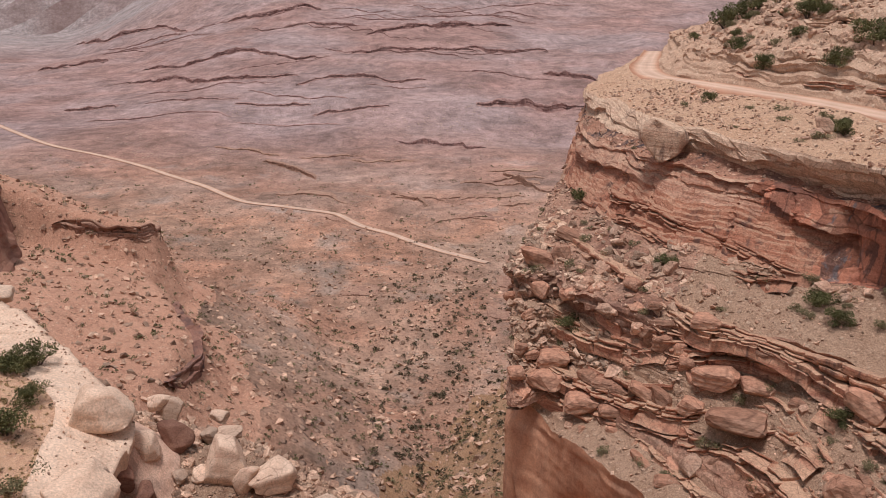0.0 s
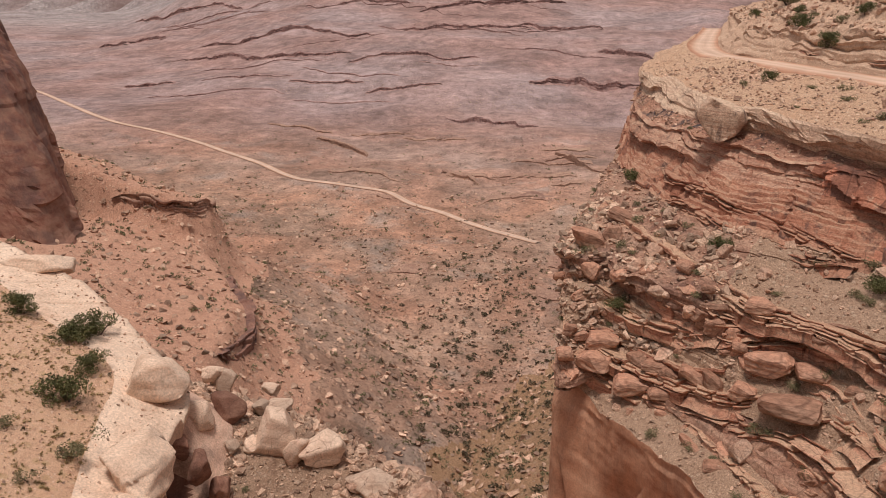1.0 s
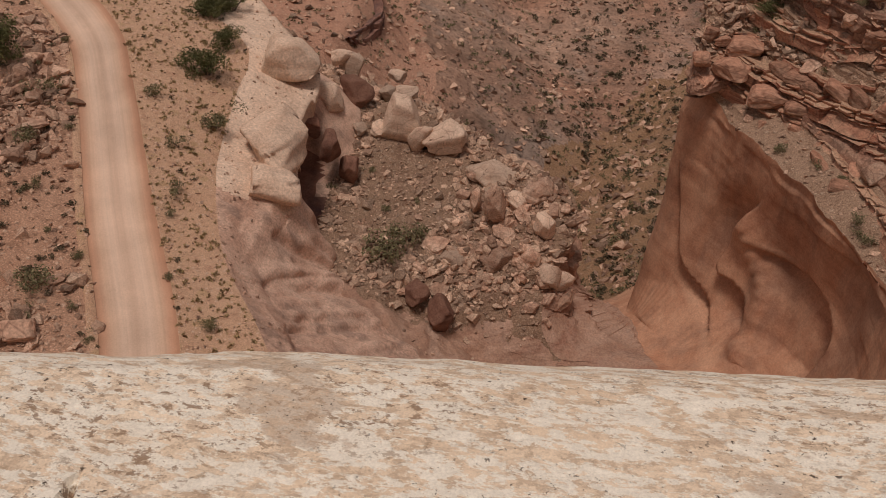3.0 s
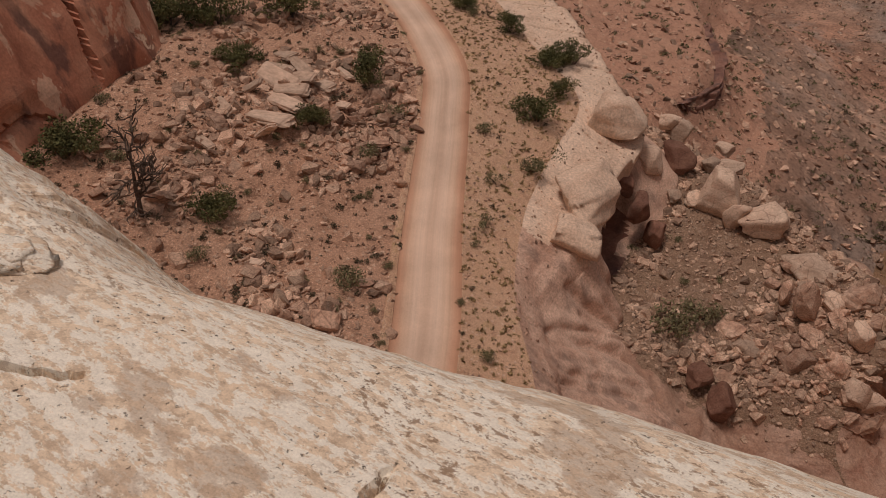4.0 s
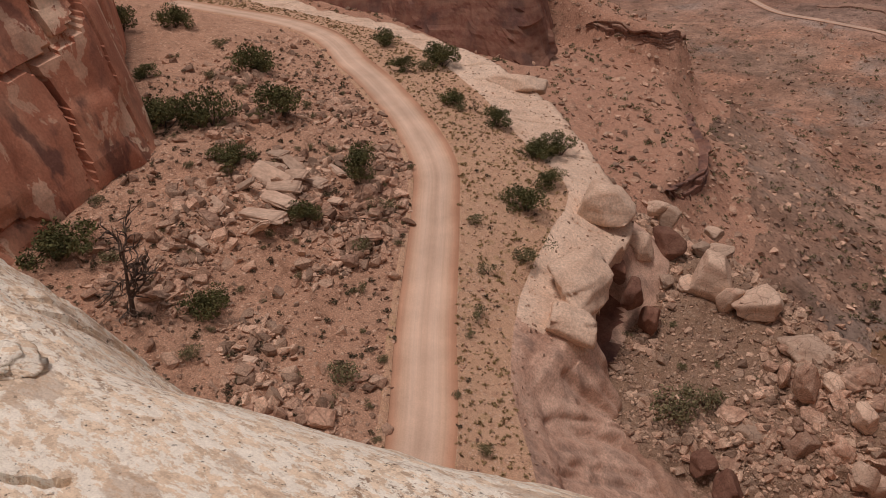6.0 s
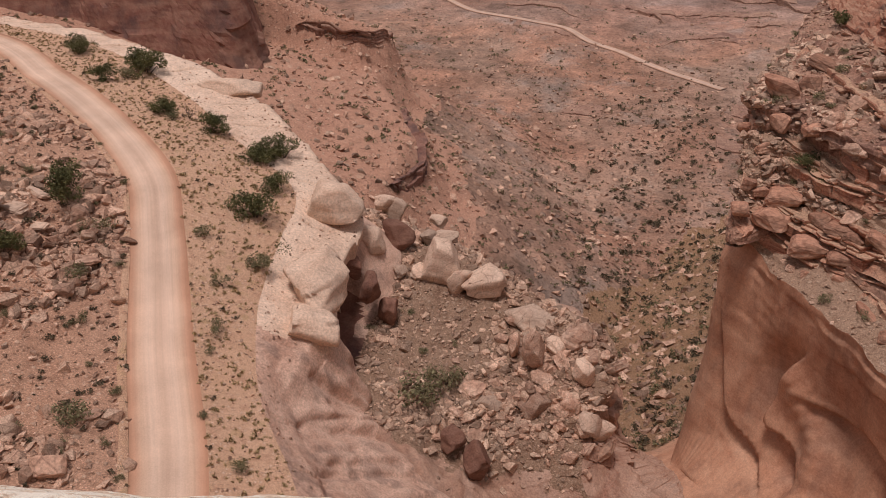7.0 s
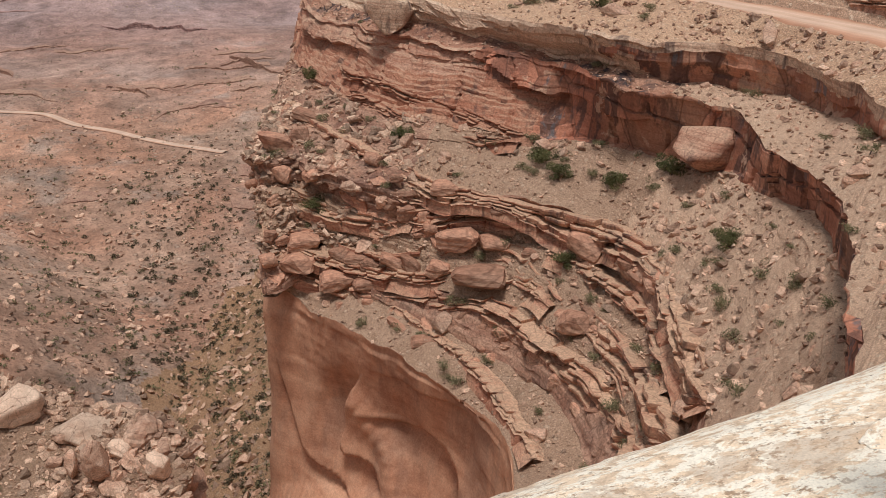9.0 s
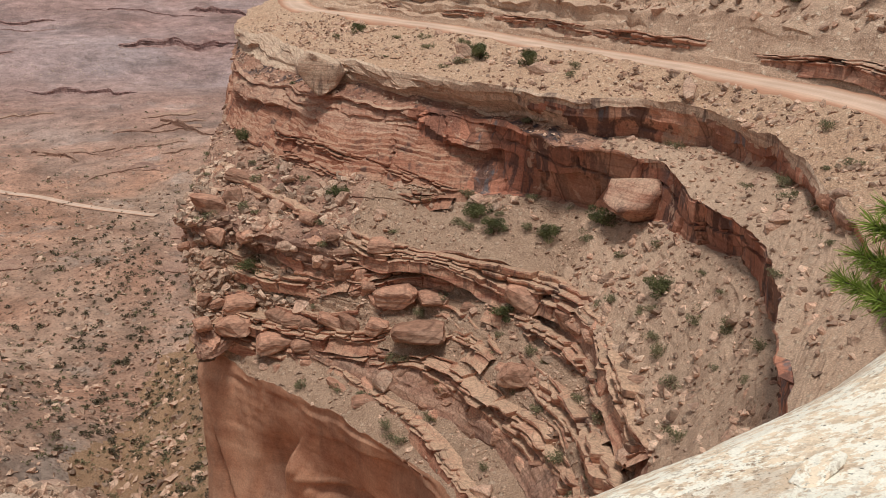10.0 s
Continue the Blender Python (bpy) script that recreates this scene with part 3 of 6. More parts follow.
# ---- the wall of the amphitheatre, from behind its headland round to below the overlook ----
WALL = {
    "hill_top": [(190, 300, 22), (150, 170, 42), (140, 140, 45), (140, 120, 46), (135, 100, 46), (130, 80, 46), (125, 60, 46), (120, 45, 45), (115, 30, 44), (105, 15, 42), (90, 0, 40)],
    "hill": [(100, 250, 2), (72, 165, 8), (72, 134, 9), (74, 112, 10), (74, 92, 10), (75, 74, 10), (76, 58, 10), (75, 46, 10), (73, 36, 9), (68, 24, 8), (58, 8, 6)],
    "bank": [(58, 215, -6), (42, 141, -6.5), (43, 118, -6.3), (48, 98, -6), (50, 81, -6), (53, 68, -6), (54.5, 55, -6), (55, 45.5, -6), (54, 37, -6), (51, 30, -6), (45, 16, -6)],
    "road_in": [(54, 208, -10), (36.5, 139, -10), (40, 116.5, -10), (45.5, 97, -10), (47.5, 80, -10), (50.5, 67.5, -10), (52.2, 54, -10), (53, 45, -10), (52, 37.5, -10), (49.5, 31, -10), (42, 18, -10)],
    "road_out": [(49, 206, -10), (30.5, 137, -10), (34, 114.5, -10), (39.6, 95, -10), (41.8, 78.5, -10), (44.8, 66, -10), (46.5, 53, -10), (47.1, 44.4, -10), (46.2, 38.6, -10), (43.9, 33, -10), (37, 20, -10)],
    "A_lip": [(46, 200, -12), (22.9, 131, -12), (24.1, 101.5, -12), (26.4, 85, -12), (33.9, 69, -12), (37.2, 60.6, -12), (44.6, 53, -12), (43, 43.5, -12), (39.4, 34.6, -12), (34, 27, -12), (24, 14, -12)],
    "A_base": [(44, 198, -14.5), (21.5, 124, -14.5), (23, 93, -14.5), (28.4, 78, -14.4), (34.6, 69.3, -15), (37.4, 60.4, -14.8), (44.9, 53, -15.4), (43.3, 43.4, -14.4), (39.6, 34.8, -13.6), (34.2, 27.2, -12.9), (24, 14, -13.3)],
    "B_lip": [(43, 196, -15.3), (20, 120, -15.5), (22, 91, -15.5), (27.6, 77, -15.2), (34.6, 69.4, -15), (36.2, 58.4, -15.2), (40, 50.4, -16), (37.6, 42, -16), (34, 33, -15.8), (26.2, 22.4, -15.6), (17, 13, -15.6)],
    "B_base": [(40, 190, -22), (17.8, 115, -22), (18.9, 83, -22), (23.7, 74, -22), (32.8, 66.1, -22), (37.4, 58.6, -21.2), (39.6, 50.8, -20.8), (38.4, 42.6, -19.2), (35, 33.6, -18.6), (27, 23.2, -18.6), (17, 13.5, -19)],
    "C_lip": [(36, 170, -26), (9.3, 86.5, -25.5), (12.4, 76.2, -25.5), (18.4, 67.5, -25.2), (25, 62.5, -25.4), (32.2, 53, -25.6), (31.9, 45.8, -25.8), (30.6, 39, -26), (27.9, 32.8, -26), (24.9, 28.7, -26), (15, 18, -26)],
    "C_base": [(35, 168, -28.5), (9.2, 86, -28), (12.6, 75.6, -28), (18.6, 67, -28), (25.4, 62, -28), (31.6, 52.6, -28.3), (31.4, 46.4, -28.4), (30, 39.6, -28.4), (27.6, 33.6, -28.4), (24.6, 29.4, -28.4), (15, 19, -28.4)],
    "E_lip": [(33, 150, -33), (7.2, 77.3, -33), (11.8, 71.5, -33), (17.4, 65, -33), (21.5, 58.8, -33), (24.3, 52.9, -33), (25.6, 47.3, -33), (26.1, 41.5, -33), (25.2, 37.2, -33), (23, 33.6, -33), (13, 24, -33)],
    "E_base": [(32.5, 148, -35.5), (7.0, 75.4, -35.5), (11.3, 69.6, -35.5), (17, 63.2, -35.5), (20.3, 57.2, -35.5), (23, 51.5, -35.5), (24.2, 46, -35.5), (24.4, 41.2, -35.5), (23.7, 38, -35.5), (21.4, 34.4, -35.5), (12, 25, -35.5)],
    "D_rim": [(10.5, 84, -37), (6.7, 73.4, -37), (9.3, 68.6, -37), (12.2, 63.2, -37), (15.9, 57.1, -37), (18, 52.3, -37), (19.4, 48.2, -37), (20.1, 43.9, -37), (19.7, 40.5, -37), (17.2, 36.4, -37), (9, 28, -37)],
    "D_mid": [(10, 83.5, -50), (6.4, 72.6, -50), (9.2, 68.2, -48), (12.8, 63.4, -46), (16.8, 57.6, -44.5), (18.6, 52.8, -44), (19.6, 48.2, -44), (19.8, 44, -44), (19, 40.8, -44), (16.2, 37, -44), (8, 30, -44)],
    "D_base": [(9, 82, -67), (5.0, 70.8, -64.6), (5.6, 66.6, -62), (7.8, 61, -59), (11.6, 56.6, -56), (14.6, 53.4, -54), (15.8, 48.6, -53), (15.6, 43.6, -52.6), (14.6, 40.6, -52.2), (11.6, 37, -52), (4, 32, -52)],
    "floor": [(5, 80, -70), (2.8, 69.6, -65), (3.8, 65.8, -62.7), (6.2, 60.2, -60), (9.8, 55, -57.4), (12, 51.2, -56), (12, 47.4, -55.4), (11, 43, -55), (9.4, 40, -54.8), (6.4, 37, -54.6), (-2, 34, -54.6)],
    "floor_edge": [(2, 79, -72), (0.6, 69.4, -64), (2.3, 66.4, -61.8), (4.9, 60.2, -59.5), (8.2, 54, -57.4), (9, 50, -56.6), (8, 46, -56.2), (6, 43, -56), (4, 40.6, -56), (0, 38, -56), (-5, 36, -56)],
}
low = [tuple(0.62 * np.array(a) + 0.38 * np.array(b) + np.array([0, 0, -0.32 * (a[2] - b[2])])) for a, b in zip(WALL["D_mid"], WALL["D_base"])]
names = list(WALL)
names.insert(names.index("D_base"), "D_low")
WALL["D_low"] = low
W = [WALL[k] for k in names]
cuts = [24, 40, 12, 5, 14, 12, 10, 40, 40, 16, 44, 16, 12, 40, 24, 20, 24, 8]
g, where, along = loft(W, 0.29, cuts)
n = normals(g)
out = flat_out(n)
if out[where.searchsorted(8), g.shape[1] // 2] @ np.array([-1, -1, 0]) < 0:
    out = -out
amp = np.interp(where, [0, 1, 2, 3, 3.01, 3.99, 4.0, 4.6, 5, 5.6, 6.2, 7, 7.4, 8, 8.3, 8.8, 9, 10, 10.3, 10.8, 11, 12, 12.3, 12.9, 13.05, 14, 15, 16, 18],
                [2, 1.5, 1.0, 0, 0, 0, 0, 0.2, 0.8, 1.2, 0.5, 0.9, 1.4, 1.0, 0.6, 0.7, 1.5, 1.5, 0.8, 0.9, 1.9, 1.9, 0.8, 0.6, 0.25, 0.1, 0.05, 0, 0.2])
big = blocks(g, along, 1.9, 5.5, 11) - 0.45
small = blocks(g, along, 0.75, 1.9, 31) - 0.45
tip = smooth(58, 78, g[..., 1])  # the headland is more broken than the inner wall
band = ((where > 8.2) & (where < 13.0))[:, None]
d = (big * 1.5 + small * 0.8) * amp[:, None] * (0.65 + 0.35 * tip)
d = np.where(band, d * (0.5 + 0.4 * tip), d)
d = d * np.where(((where > 7.95) & (where < 9.05))[:, None], 1 + 0.3 * tip, 1.0)
inner_wall = smooth(116, 104, g[..., 1]) * ((where > 7.05) & (where < 8.0))[:, None]
d = d * (1 - 0.8 * inner_wall) + inner_wall * ((blocks(g, along, 9.0, 5.2, 301) - 0.5) * 2.0 - 0.4 * joints(g, along, 9.0, 5.2, 301, 0.03))
d = d + (0.9 - 0.6 * smooth(68, 80, g[..., 1])) * smooth(46, 58, g[..., 1]) * np.interp(where, [4.7, 5, 5.5, 5.7], [0, 1, 1, 0])[:, None] - 1.0 * np.interp(where, [5.7, 6, 6.6, 7], [0, 1, 1, 0])[:, None] * smooth(57, 62, g[..., 1]) * smooth(104, 86, g[..., 1])
step = np.interp(where, [0, 0.9, 1.3, 2.2, 2.95, 3, 4.2, 4.6, 5, 7.9, 8.3, 8.8, 9, 10, 10.2, 13, 13.1], [0.5, 1.0, 1.0, 0.9, 0.6, 0, 0, 0.25, 0, 0, 0.3, 0.5, 0.8, 0.8, 1, 0.9, 0])[:, None]
upper = (where < 9.0)[:, None]
step = step * np.where(upper, 0.2 + 0.9 * tip, 0.35 + 0.5 * tip)
# under the cap of the headland a bulging ledge overhangs slanting red beds
nose = smooth(62, 70, g[..., 1]) * smooth(125, 104, g[..., 1])
d = d + nose * smooth(-0.5, 0.3, fbm(g * np.array([0.13, 0.13, 0.03]), 3, 208)) * np.interp(where, [6.9, 7.05, 7.36, 7.42, 7.55, 8.0, 8.1], [0, 0.8, 1.0, -1.0, -0.7, 1.2, 0])[:, None]
d = d + nose * 0.7 * stairs(g, n, along, 0.55, 3.0, 207) * ((where > 7.42) & (where < 8.0))[:, None]
d = d + step * (stairs(g, n, along, 1.5, 4.5, 201) + 0.6 * stairs(g, n, along, 0.62, 1.7, 211))
d = d - 1.3 * smooth(65, 71, g[..., 1]) * np.interp(where, [10.3, 10.9, 13, 13.2], [0, 1, 1, 0])[:, None]
ledge = fbm(g * 0.07, 4, 3)
g = g + out * (d + ledge * np.minimum(amp, 1.0)[:, None] * 1.1)[..., None]
rough = np.interp(where, [0, 2, 3, 3.01, 3.99, 4, 5, 7, 8, 9, 13, 13.1, 17], [1.0, 0.5, 0.12, 0.03, 0.03, 0.25, 0.25, 0.3, 0.35, 0.35, 0.3, 0.14, 0.1])
g[..., 2] += fbm(g * 0.55, 4, 40) * rough[:, None] + 0.6 * fbm(g * 0.12, 3, 44) * (rough > 0.2)[:, None]
# sheets of the alcove wall have spalled off along curved edges: each line runs down the edge of a sheet that still stands proud
def spall(line, depth, fade, reach):
    lower = where > 13.05
    q = np.array(line)
    cols = [int(np.argmin(np.where(lower[:, None], np.linalg.norm(base - c, axis=2), 1e9)) % base.shape[1]) for c in q]
    edge = spline(np.c_[along[cols], q[:, 2]], 40)
    sd = -side_distance(np.broadcast_to(along[None, :], base.shape[:2]), base[..., 2], [tuple(e) for e in edge])
    mid = edge[20]
    span = np.hypot(*(edge[0] - mid)) + 2
    far = np.hypot(along[None, :] - mid[0], base[..., 2] - mid[1])
    keep = smooth(reach * span, 0.75 * span, far) * lower[:, None]
    return -depth * keep * smooth(-0.12, 0.22, sd) * np.exp(-np.maximum(sd, 0) / fade)


base = g.copy()
SPALLS = [([(12.9, 62.9, -44.6), (12.5, 63.7, -46.3), (12.1, 63.4, -48.8), (11.7, 63.2, -50.4), (12.0, 62.6, -51.2), (13.1, 60.9, -50.8), (13.9, 59.3, -51.3), (14.4, 57.8, -52.5), (13.9, 56.0, -53.9)], 2.2, 4.5, 1.3),
          ([(15.1, 59.8, -45.6), (16.9, 57.0, -45.0), (17.8, 55.2, -44.4), (18.5, 52.8, -44.4), (18.9, 50.8, -45.2), (18.7, 49.7, -46.4), (18.0, 49.4, -48.5), (16.6, 49.6, -51)], 1.9, 5.0, 1.3),
          ([(6.5, 69.4, -46), (7.6, 68.0, -51.0), (9.1, 66.2, -54.0), (10.6, 63.3, -54.6), (11.6, 61.2, -55.2)], 1.6, 3.5, 1.2),
          ([(15.9, 57.4, -40.0), (17.4, 54.0, -39.4), (18.8, 50.2, -38.8), (19.8, 46.2, -38.4)], 1.0, 3.0, 1.3)]
d = sum(spall(*a) for a in SPALLS)
d = d + 0.45 * fbm(base * np.array([0.22, 0.22, 0.1]), 3, 47) * ((where > 13.1) & (where < 16))[:, None]
# the tongue of rock between the two hollows, and shallow flutes fanning down to the floor
tongue = np.array([(13.2, 62.4, -45.3), (14.7, 60.2, -47.0), (15.5, 58.2, -49.0), (15.2, 56.9, -51.4), (14.0, 55.4, -53.8)])
t = spline(tongue, 30)
near = np.min(np.linalg.norm(base[:, :, None, :] - t[None, None, ::3, :], axis=3), axis=2)
d = d + 1.5 * np.exp(-(near / 1.7) ** 2) * (where > 13.1)[:, None]
ribs = np.interp(where, [14.4, 15.2, 15.9, 16.3], [0, 1, 1, 0])[:, None] * smooth(74, 66, g[..., 1])
d = d + 0.05 * ribs * np.sin((along[None, :] + 0.5 * (base[..., 2] + 50) + 1.2 * fbm(base * 0.1, 2, 48)) * 3.1)
g = g + out * d[..., None]
for a, b in (((12.95, 62.9, -44.5), (12.5, 63.6, -46.3)), ((12.5, 63.6, -46.3), (12.1, 63.5, -48.8)), ((12.1, 63.5, -48.8), (11.7, 63.6, -50.9)), ((34.2, 67.6, -14.6), (40.4, 51.5, -15.2))):
    a, b = np.array(a), np.array(b)
    t = np.clip(((base - a) @ (b - a)) / ((b - a) @ (b - a)), 0, 1)
    near = np.linalg.norm((base - a - t[..., None] * (b - a)) * np.array([0.5, 0.5, 1]), axis=2)
    g -= out * (0.55 * smooth(0.24, 0.1, near))[..., None]

AMPHI = g
ROWI = {k: int(where.searchsorted(i)) for i, k in enumerate(names)}


def piece(a, b):
    return AMPHI[ROWI[a]: ROWI[b] + 1]


sheet("hillside", piece("hill_top", "road_in"), BANK, "rocky desert hillside above the upper road", "hillside")
sheet("road", piece("road_in", "road_out"), ROAD_FAR, "graded pinkish dirt road along the cliff top", "road", soft=True)
sheet("road_shoulder", piece("road_out", "A_lip"), SHOULDER, "stony sloping shoulder between road and cliff edge", "slope")
inner = int(np.argmax(AMPHI[ROWI["A_base"], :, 1] < 57))
ob = sheet("cap_ledge", piece("A_lip", "A_base"), CAPLEDGE, "tan sandstone cap ledge overhanging the cliff", "cliff")
ob.data.materials.append(VARNISHED)
q = piece("A_lip", "A_base")[:-1, :-1]
down = np.linspace(0, 1, q.shape[0])[:, None] + 0.15 * fbm(q * 0.3, 3, 267)
ob.data.polygons.foreach_set("material_index", ((down > 0.3) & (q[..., 1] < 62 + 4 * fbm(q * 0.2, 2, 268))).astype(np.int32).ravel())
sheet("upper_cliff", piece("A_base", "B_lip")[:, :inner + 1], RED, "red sandstone band under the cap ledge", "cliff")
sheet("sand_shelf", piece("A_base", "B_lip")[:, inner:], PINKSOIL, "sandy shelf between two cliff bands", "slope")
ob = sheet("upper_cliff", piece("B_lip", "B_base"), VARNISHED, "red sandstone cliff with dark varnish streaks", "cliff")
ob.data.materials.append(CAPROCK)
ob.data.materials.append(REDBEDS)
q = piece("B_lip", "B_base")[:-1, :-1]
up = np.linspace(0, 1, q.shape[0])[:, None] + 0.06 * fbm(q * 0.2, 3, 265)
round_nose = q[..., 1] + 5 * fbm(q * 0.15, 3, 266)
ob.data.polygons.foreach_set("material_index", np.where((round_nose > 73) & (up < 0.42), 1, np.where((round_nose > 68) & (up > 0.36), 2, 0)).astype(np.int32).ravel())
broken = int(np.argmax(AMPHI[ROWI["C_lip"], :, 1] < 66))
sheet("headland", piece("B_base", "C_lip")[:, :broken + 1], BEDS, "broken ledges and blocks of the headland", "cliff")
ob = sheet("upper_talus", piece("B_base", "C_lip")[:, broken:], SHELF, "stony talus slope with scattered shrubs", "slope")
ob.data.materials.append(PINKSOIL)
q = piece("B_base", "C_lip")[:-1, broken:-1]
ob.data.polygons.foreach_set("material_index", (q[..., 1] < 54 + 8 * fbm(q * 0.15, 4, 269)).astype(np.int32).ravel())
MIDDLE = sheet("middle_ledge", piece("C_lip", "C_base"), BEDS, "broken sandstone ledge curving round the amphitheatre", "cliff")
sheet("middle_slope", piece("C_base", "E_lip"), SHELF, "broken blocky slope of red sandstone beds", "slope")
LOWER = sheet("lower_ledge", piece("E_lip", "E_base"), BEDS, "stacked overhanging red sandstone ledge", "cliff")
sheet("lower_slope", piece("E_base", "D_rim"), SHELF, "narrow stony slope above the alcove", "slope")
sheet("alcove_wall", piece("D_rim", "D_base"), RED_SMOOTH, "smooth red sandstone wall of a deep alcove", "cliff", soft=True)
sheet("alcove_floor", piece("D_base", "floor_edge"), RED_SMOOTH, "smooth bare rock floor of the alcove", "floor", soft=True)

# ledges of stacked thin beds that run round the amphitheatre, jointed into blocks
def bed_stack(line, beds, thick, back, seed, material, label, reach=0.5, taper=4.0, fine=0.2, rise=0.5):
    idx, length = even_index(line, 10)
    count = int(length / fine)
    idx, length = even_index(line, count)
    q = spline(line, count, idx)
    s = np.linspace(0, length, count)
    t = np.gradient(q[:, :2], axis=0)
    t /= np.linalg.norm(t, axis=1, keepdims=True)
    face = np.c_[t[:, 1], -t[:, 0], np.zeros(count)]
    if np.mean(np.sum(face * q, axis=1)) > 0:
        face = -face
    ends = smooth(0, taper, s) * smooth(length, length - taper, s)
    r = np.random.default_rng(seed)
    one = np.ones(count)
    full = ends * (0.75 + 0.5 * fbm(q * 0.12, 3, seed))
    z = q[:, 2] + rise + 0.5 * fbm(q * 0.15, 3, seed + 1)
    push = 1.7 * reach * fbm(q * np.array([0.16, 0.16, 0.0]), 4, seed + 2)
    rows = [np.c_[(q - face * back)[:, :2], z - 0.3 * back]]
    lean = 0.6 * rise
    for k in range(beds):
        h = thick * r.uniform(0.55, 1.5)
        ln = thick * r.uniform(3.4, 10.0)
        j = np.floor(s / ln + 3 * r.random() + 0.25 * fbm(q * 0.6, 2, seed + 9 + k))
        o = lean + push + reach * (hash01(j, one * k, one * seed) * 1.7 - 0.85) + 0.14 * fbm(q * 1.1 + k * 3.0, 3, seed + 30 + k)
        o = o - 1.8 * reach * (hash01(j, one * k, one * (seed + 7)) < 0.14)
        crack = 0.35 * (np.abs(np.diff(j, prepend=j[0])) > 0)
        lean += thick * r.uniform(-0.25, 0.55)
        o = (o + 0.5) * (0.4 + 0.6 * ends) - 0.5 - crack
        rows.append(np.c_[(q + face * o[:, None])[:, :2], z + 0.05 * fbm(q * 1.5, 2, seed + 50 + k)])
        rows.append(np.c_[(q + face * (o + r.uniform(-0.02, 0.12))[:, None])[:, :2], z - 0.3 * h * full])
        z = z - h * full
        rows.append(np.c_[(q + face * (o - r.uniform(0.0, 0.25))[:, None])[:, :2], z])
    rows.append(np.c_[(q + face * (lean + push + 0.2)[:, None])[:, :2], z - 0.9])
    g = np.array(rows)
    return sheet("ledge", g, material, label, "ledge")


STACKED, THIN = "ledge of stacked thin sandstone beds, broken along joints", "thin slanting beds of red sandstone"
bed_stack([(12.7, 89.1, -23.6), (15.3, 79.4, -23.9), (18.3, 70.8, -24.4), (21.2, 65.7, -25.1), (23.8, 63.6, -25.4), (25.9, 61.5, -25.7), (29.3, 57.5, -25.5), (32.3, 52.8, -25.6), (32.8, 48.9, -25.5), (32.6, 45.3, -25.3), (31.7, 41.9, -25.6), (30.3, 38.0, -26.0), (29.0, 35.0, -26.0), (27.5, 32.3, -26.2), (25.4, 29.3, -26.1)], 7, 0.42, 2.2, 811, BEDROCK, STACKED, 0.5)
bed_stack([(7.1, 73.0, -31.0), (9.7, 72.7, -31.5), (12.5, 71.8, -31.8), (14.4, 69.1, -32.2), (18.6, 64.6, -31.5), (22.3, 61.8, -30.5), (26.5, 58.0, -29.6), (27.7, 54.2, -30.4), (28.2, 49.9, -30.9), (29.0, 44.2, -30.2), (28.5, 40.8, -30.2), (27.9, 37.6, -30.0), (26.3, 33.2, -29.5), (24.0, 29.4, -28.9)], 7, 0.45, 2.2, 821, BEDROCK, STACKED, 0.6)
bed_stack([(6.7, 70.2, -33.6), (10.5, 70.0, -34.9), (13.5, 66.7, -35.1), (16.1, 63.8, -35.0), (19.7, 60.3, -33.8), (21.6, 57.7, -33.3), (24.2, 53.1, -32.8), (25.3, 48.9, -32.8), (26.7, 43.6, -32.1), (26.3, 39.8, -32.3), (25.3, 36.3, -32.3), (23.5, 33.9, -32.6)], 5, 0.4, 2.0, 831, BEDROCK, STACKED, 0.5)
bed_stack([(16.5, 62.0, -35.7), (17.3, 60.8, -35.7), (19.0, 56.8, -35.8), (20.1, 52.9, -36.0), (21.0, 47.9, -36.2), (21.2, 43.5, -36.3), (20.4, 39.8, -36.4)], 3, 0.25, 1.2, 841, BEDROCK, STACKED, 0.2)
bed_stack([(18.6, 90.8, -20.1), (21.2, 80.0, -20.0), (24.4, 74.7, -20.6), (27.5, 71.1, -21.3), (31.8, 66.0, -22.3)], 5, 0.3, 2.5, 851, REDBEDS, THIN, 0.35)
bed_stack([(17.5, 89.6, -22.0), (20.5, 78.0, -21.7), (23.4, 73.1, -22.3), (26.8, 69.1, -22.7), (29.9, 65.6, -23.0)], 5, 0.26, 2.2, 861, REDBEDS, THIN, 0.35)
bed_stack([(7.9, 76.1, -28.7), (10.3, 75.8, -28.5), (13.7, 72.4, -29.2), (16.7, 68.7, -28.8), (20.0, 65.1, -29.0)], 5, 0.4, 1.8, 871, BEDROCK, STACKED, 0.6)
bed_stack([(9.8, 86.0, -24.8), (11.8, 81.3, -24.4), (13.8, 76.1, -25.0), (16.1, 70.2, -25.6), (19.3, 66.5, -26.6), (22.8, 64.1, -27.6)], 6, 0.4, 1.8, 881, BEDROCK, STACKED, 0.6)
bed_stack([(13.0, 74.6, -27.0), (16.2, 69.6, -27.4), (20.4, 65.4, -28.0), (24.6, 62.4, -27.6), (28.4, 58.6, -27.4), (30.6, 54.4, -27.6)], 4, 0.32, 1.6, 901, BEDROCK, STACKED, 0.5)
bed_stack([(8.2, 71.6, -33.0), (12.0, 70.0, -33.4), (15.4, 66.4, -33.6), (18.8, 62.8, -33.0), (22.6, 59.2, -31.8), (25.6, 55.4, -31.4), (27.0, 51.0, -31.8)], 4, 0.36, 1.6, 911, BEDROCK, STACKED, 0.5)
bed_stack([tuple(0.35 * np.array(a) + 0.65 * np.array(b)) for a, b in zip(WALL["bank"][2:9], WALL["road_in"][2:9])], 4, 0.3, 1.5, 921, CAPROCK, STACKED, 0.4)
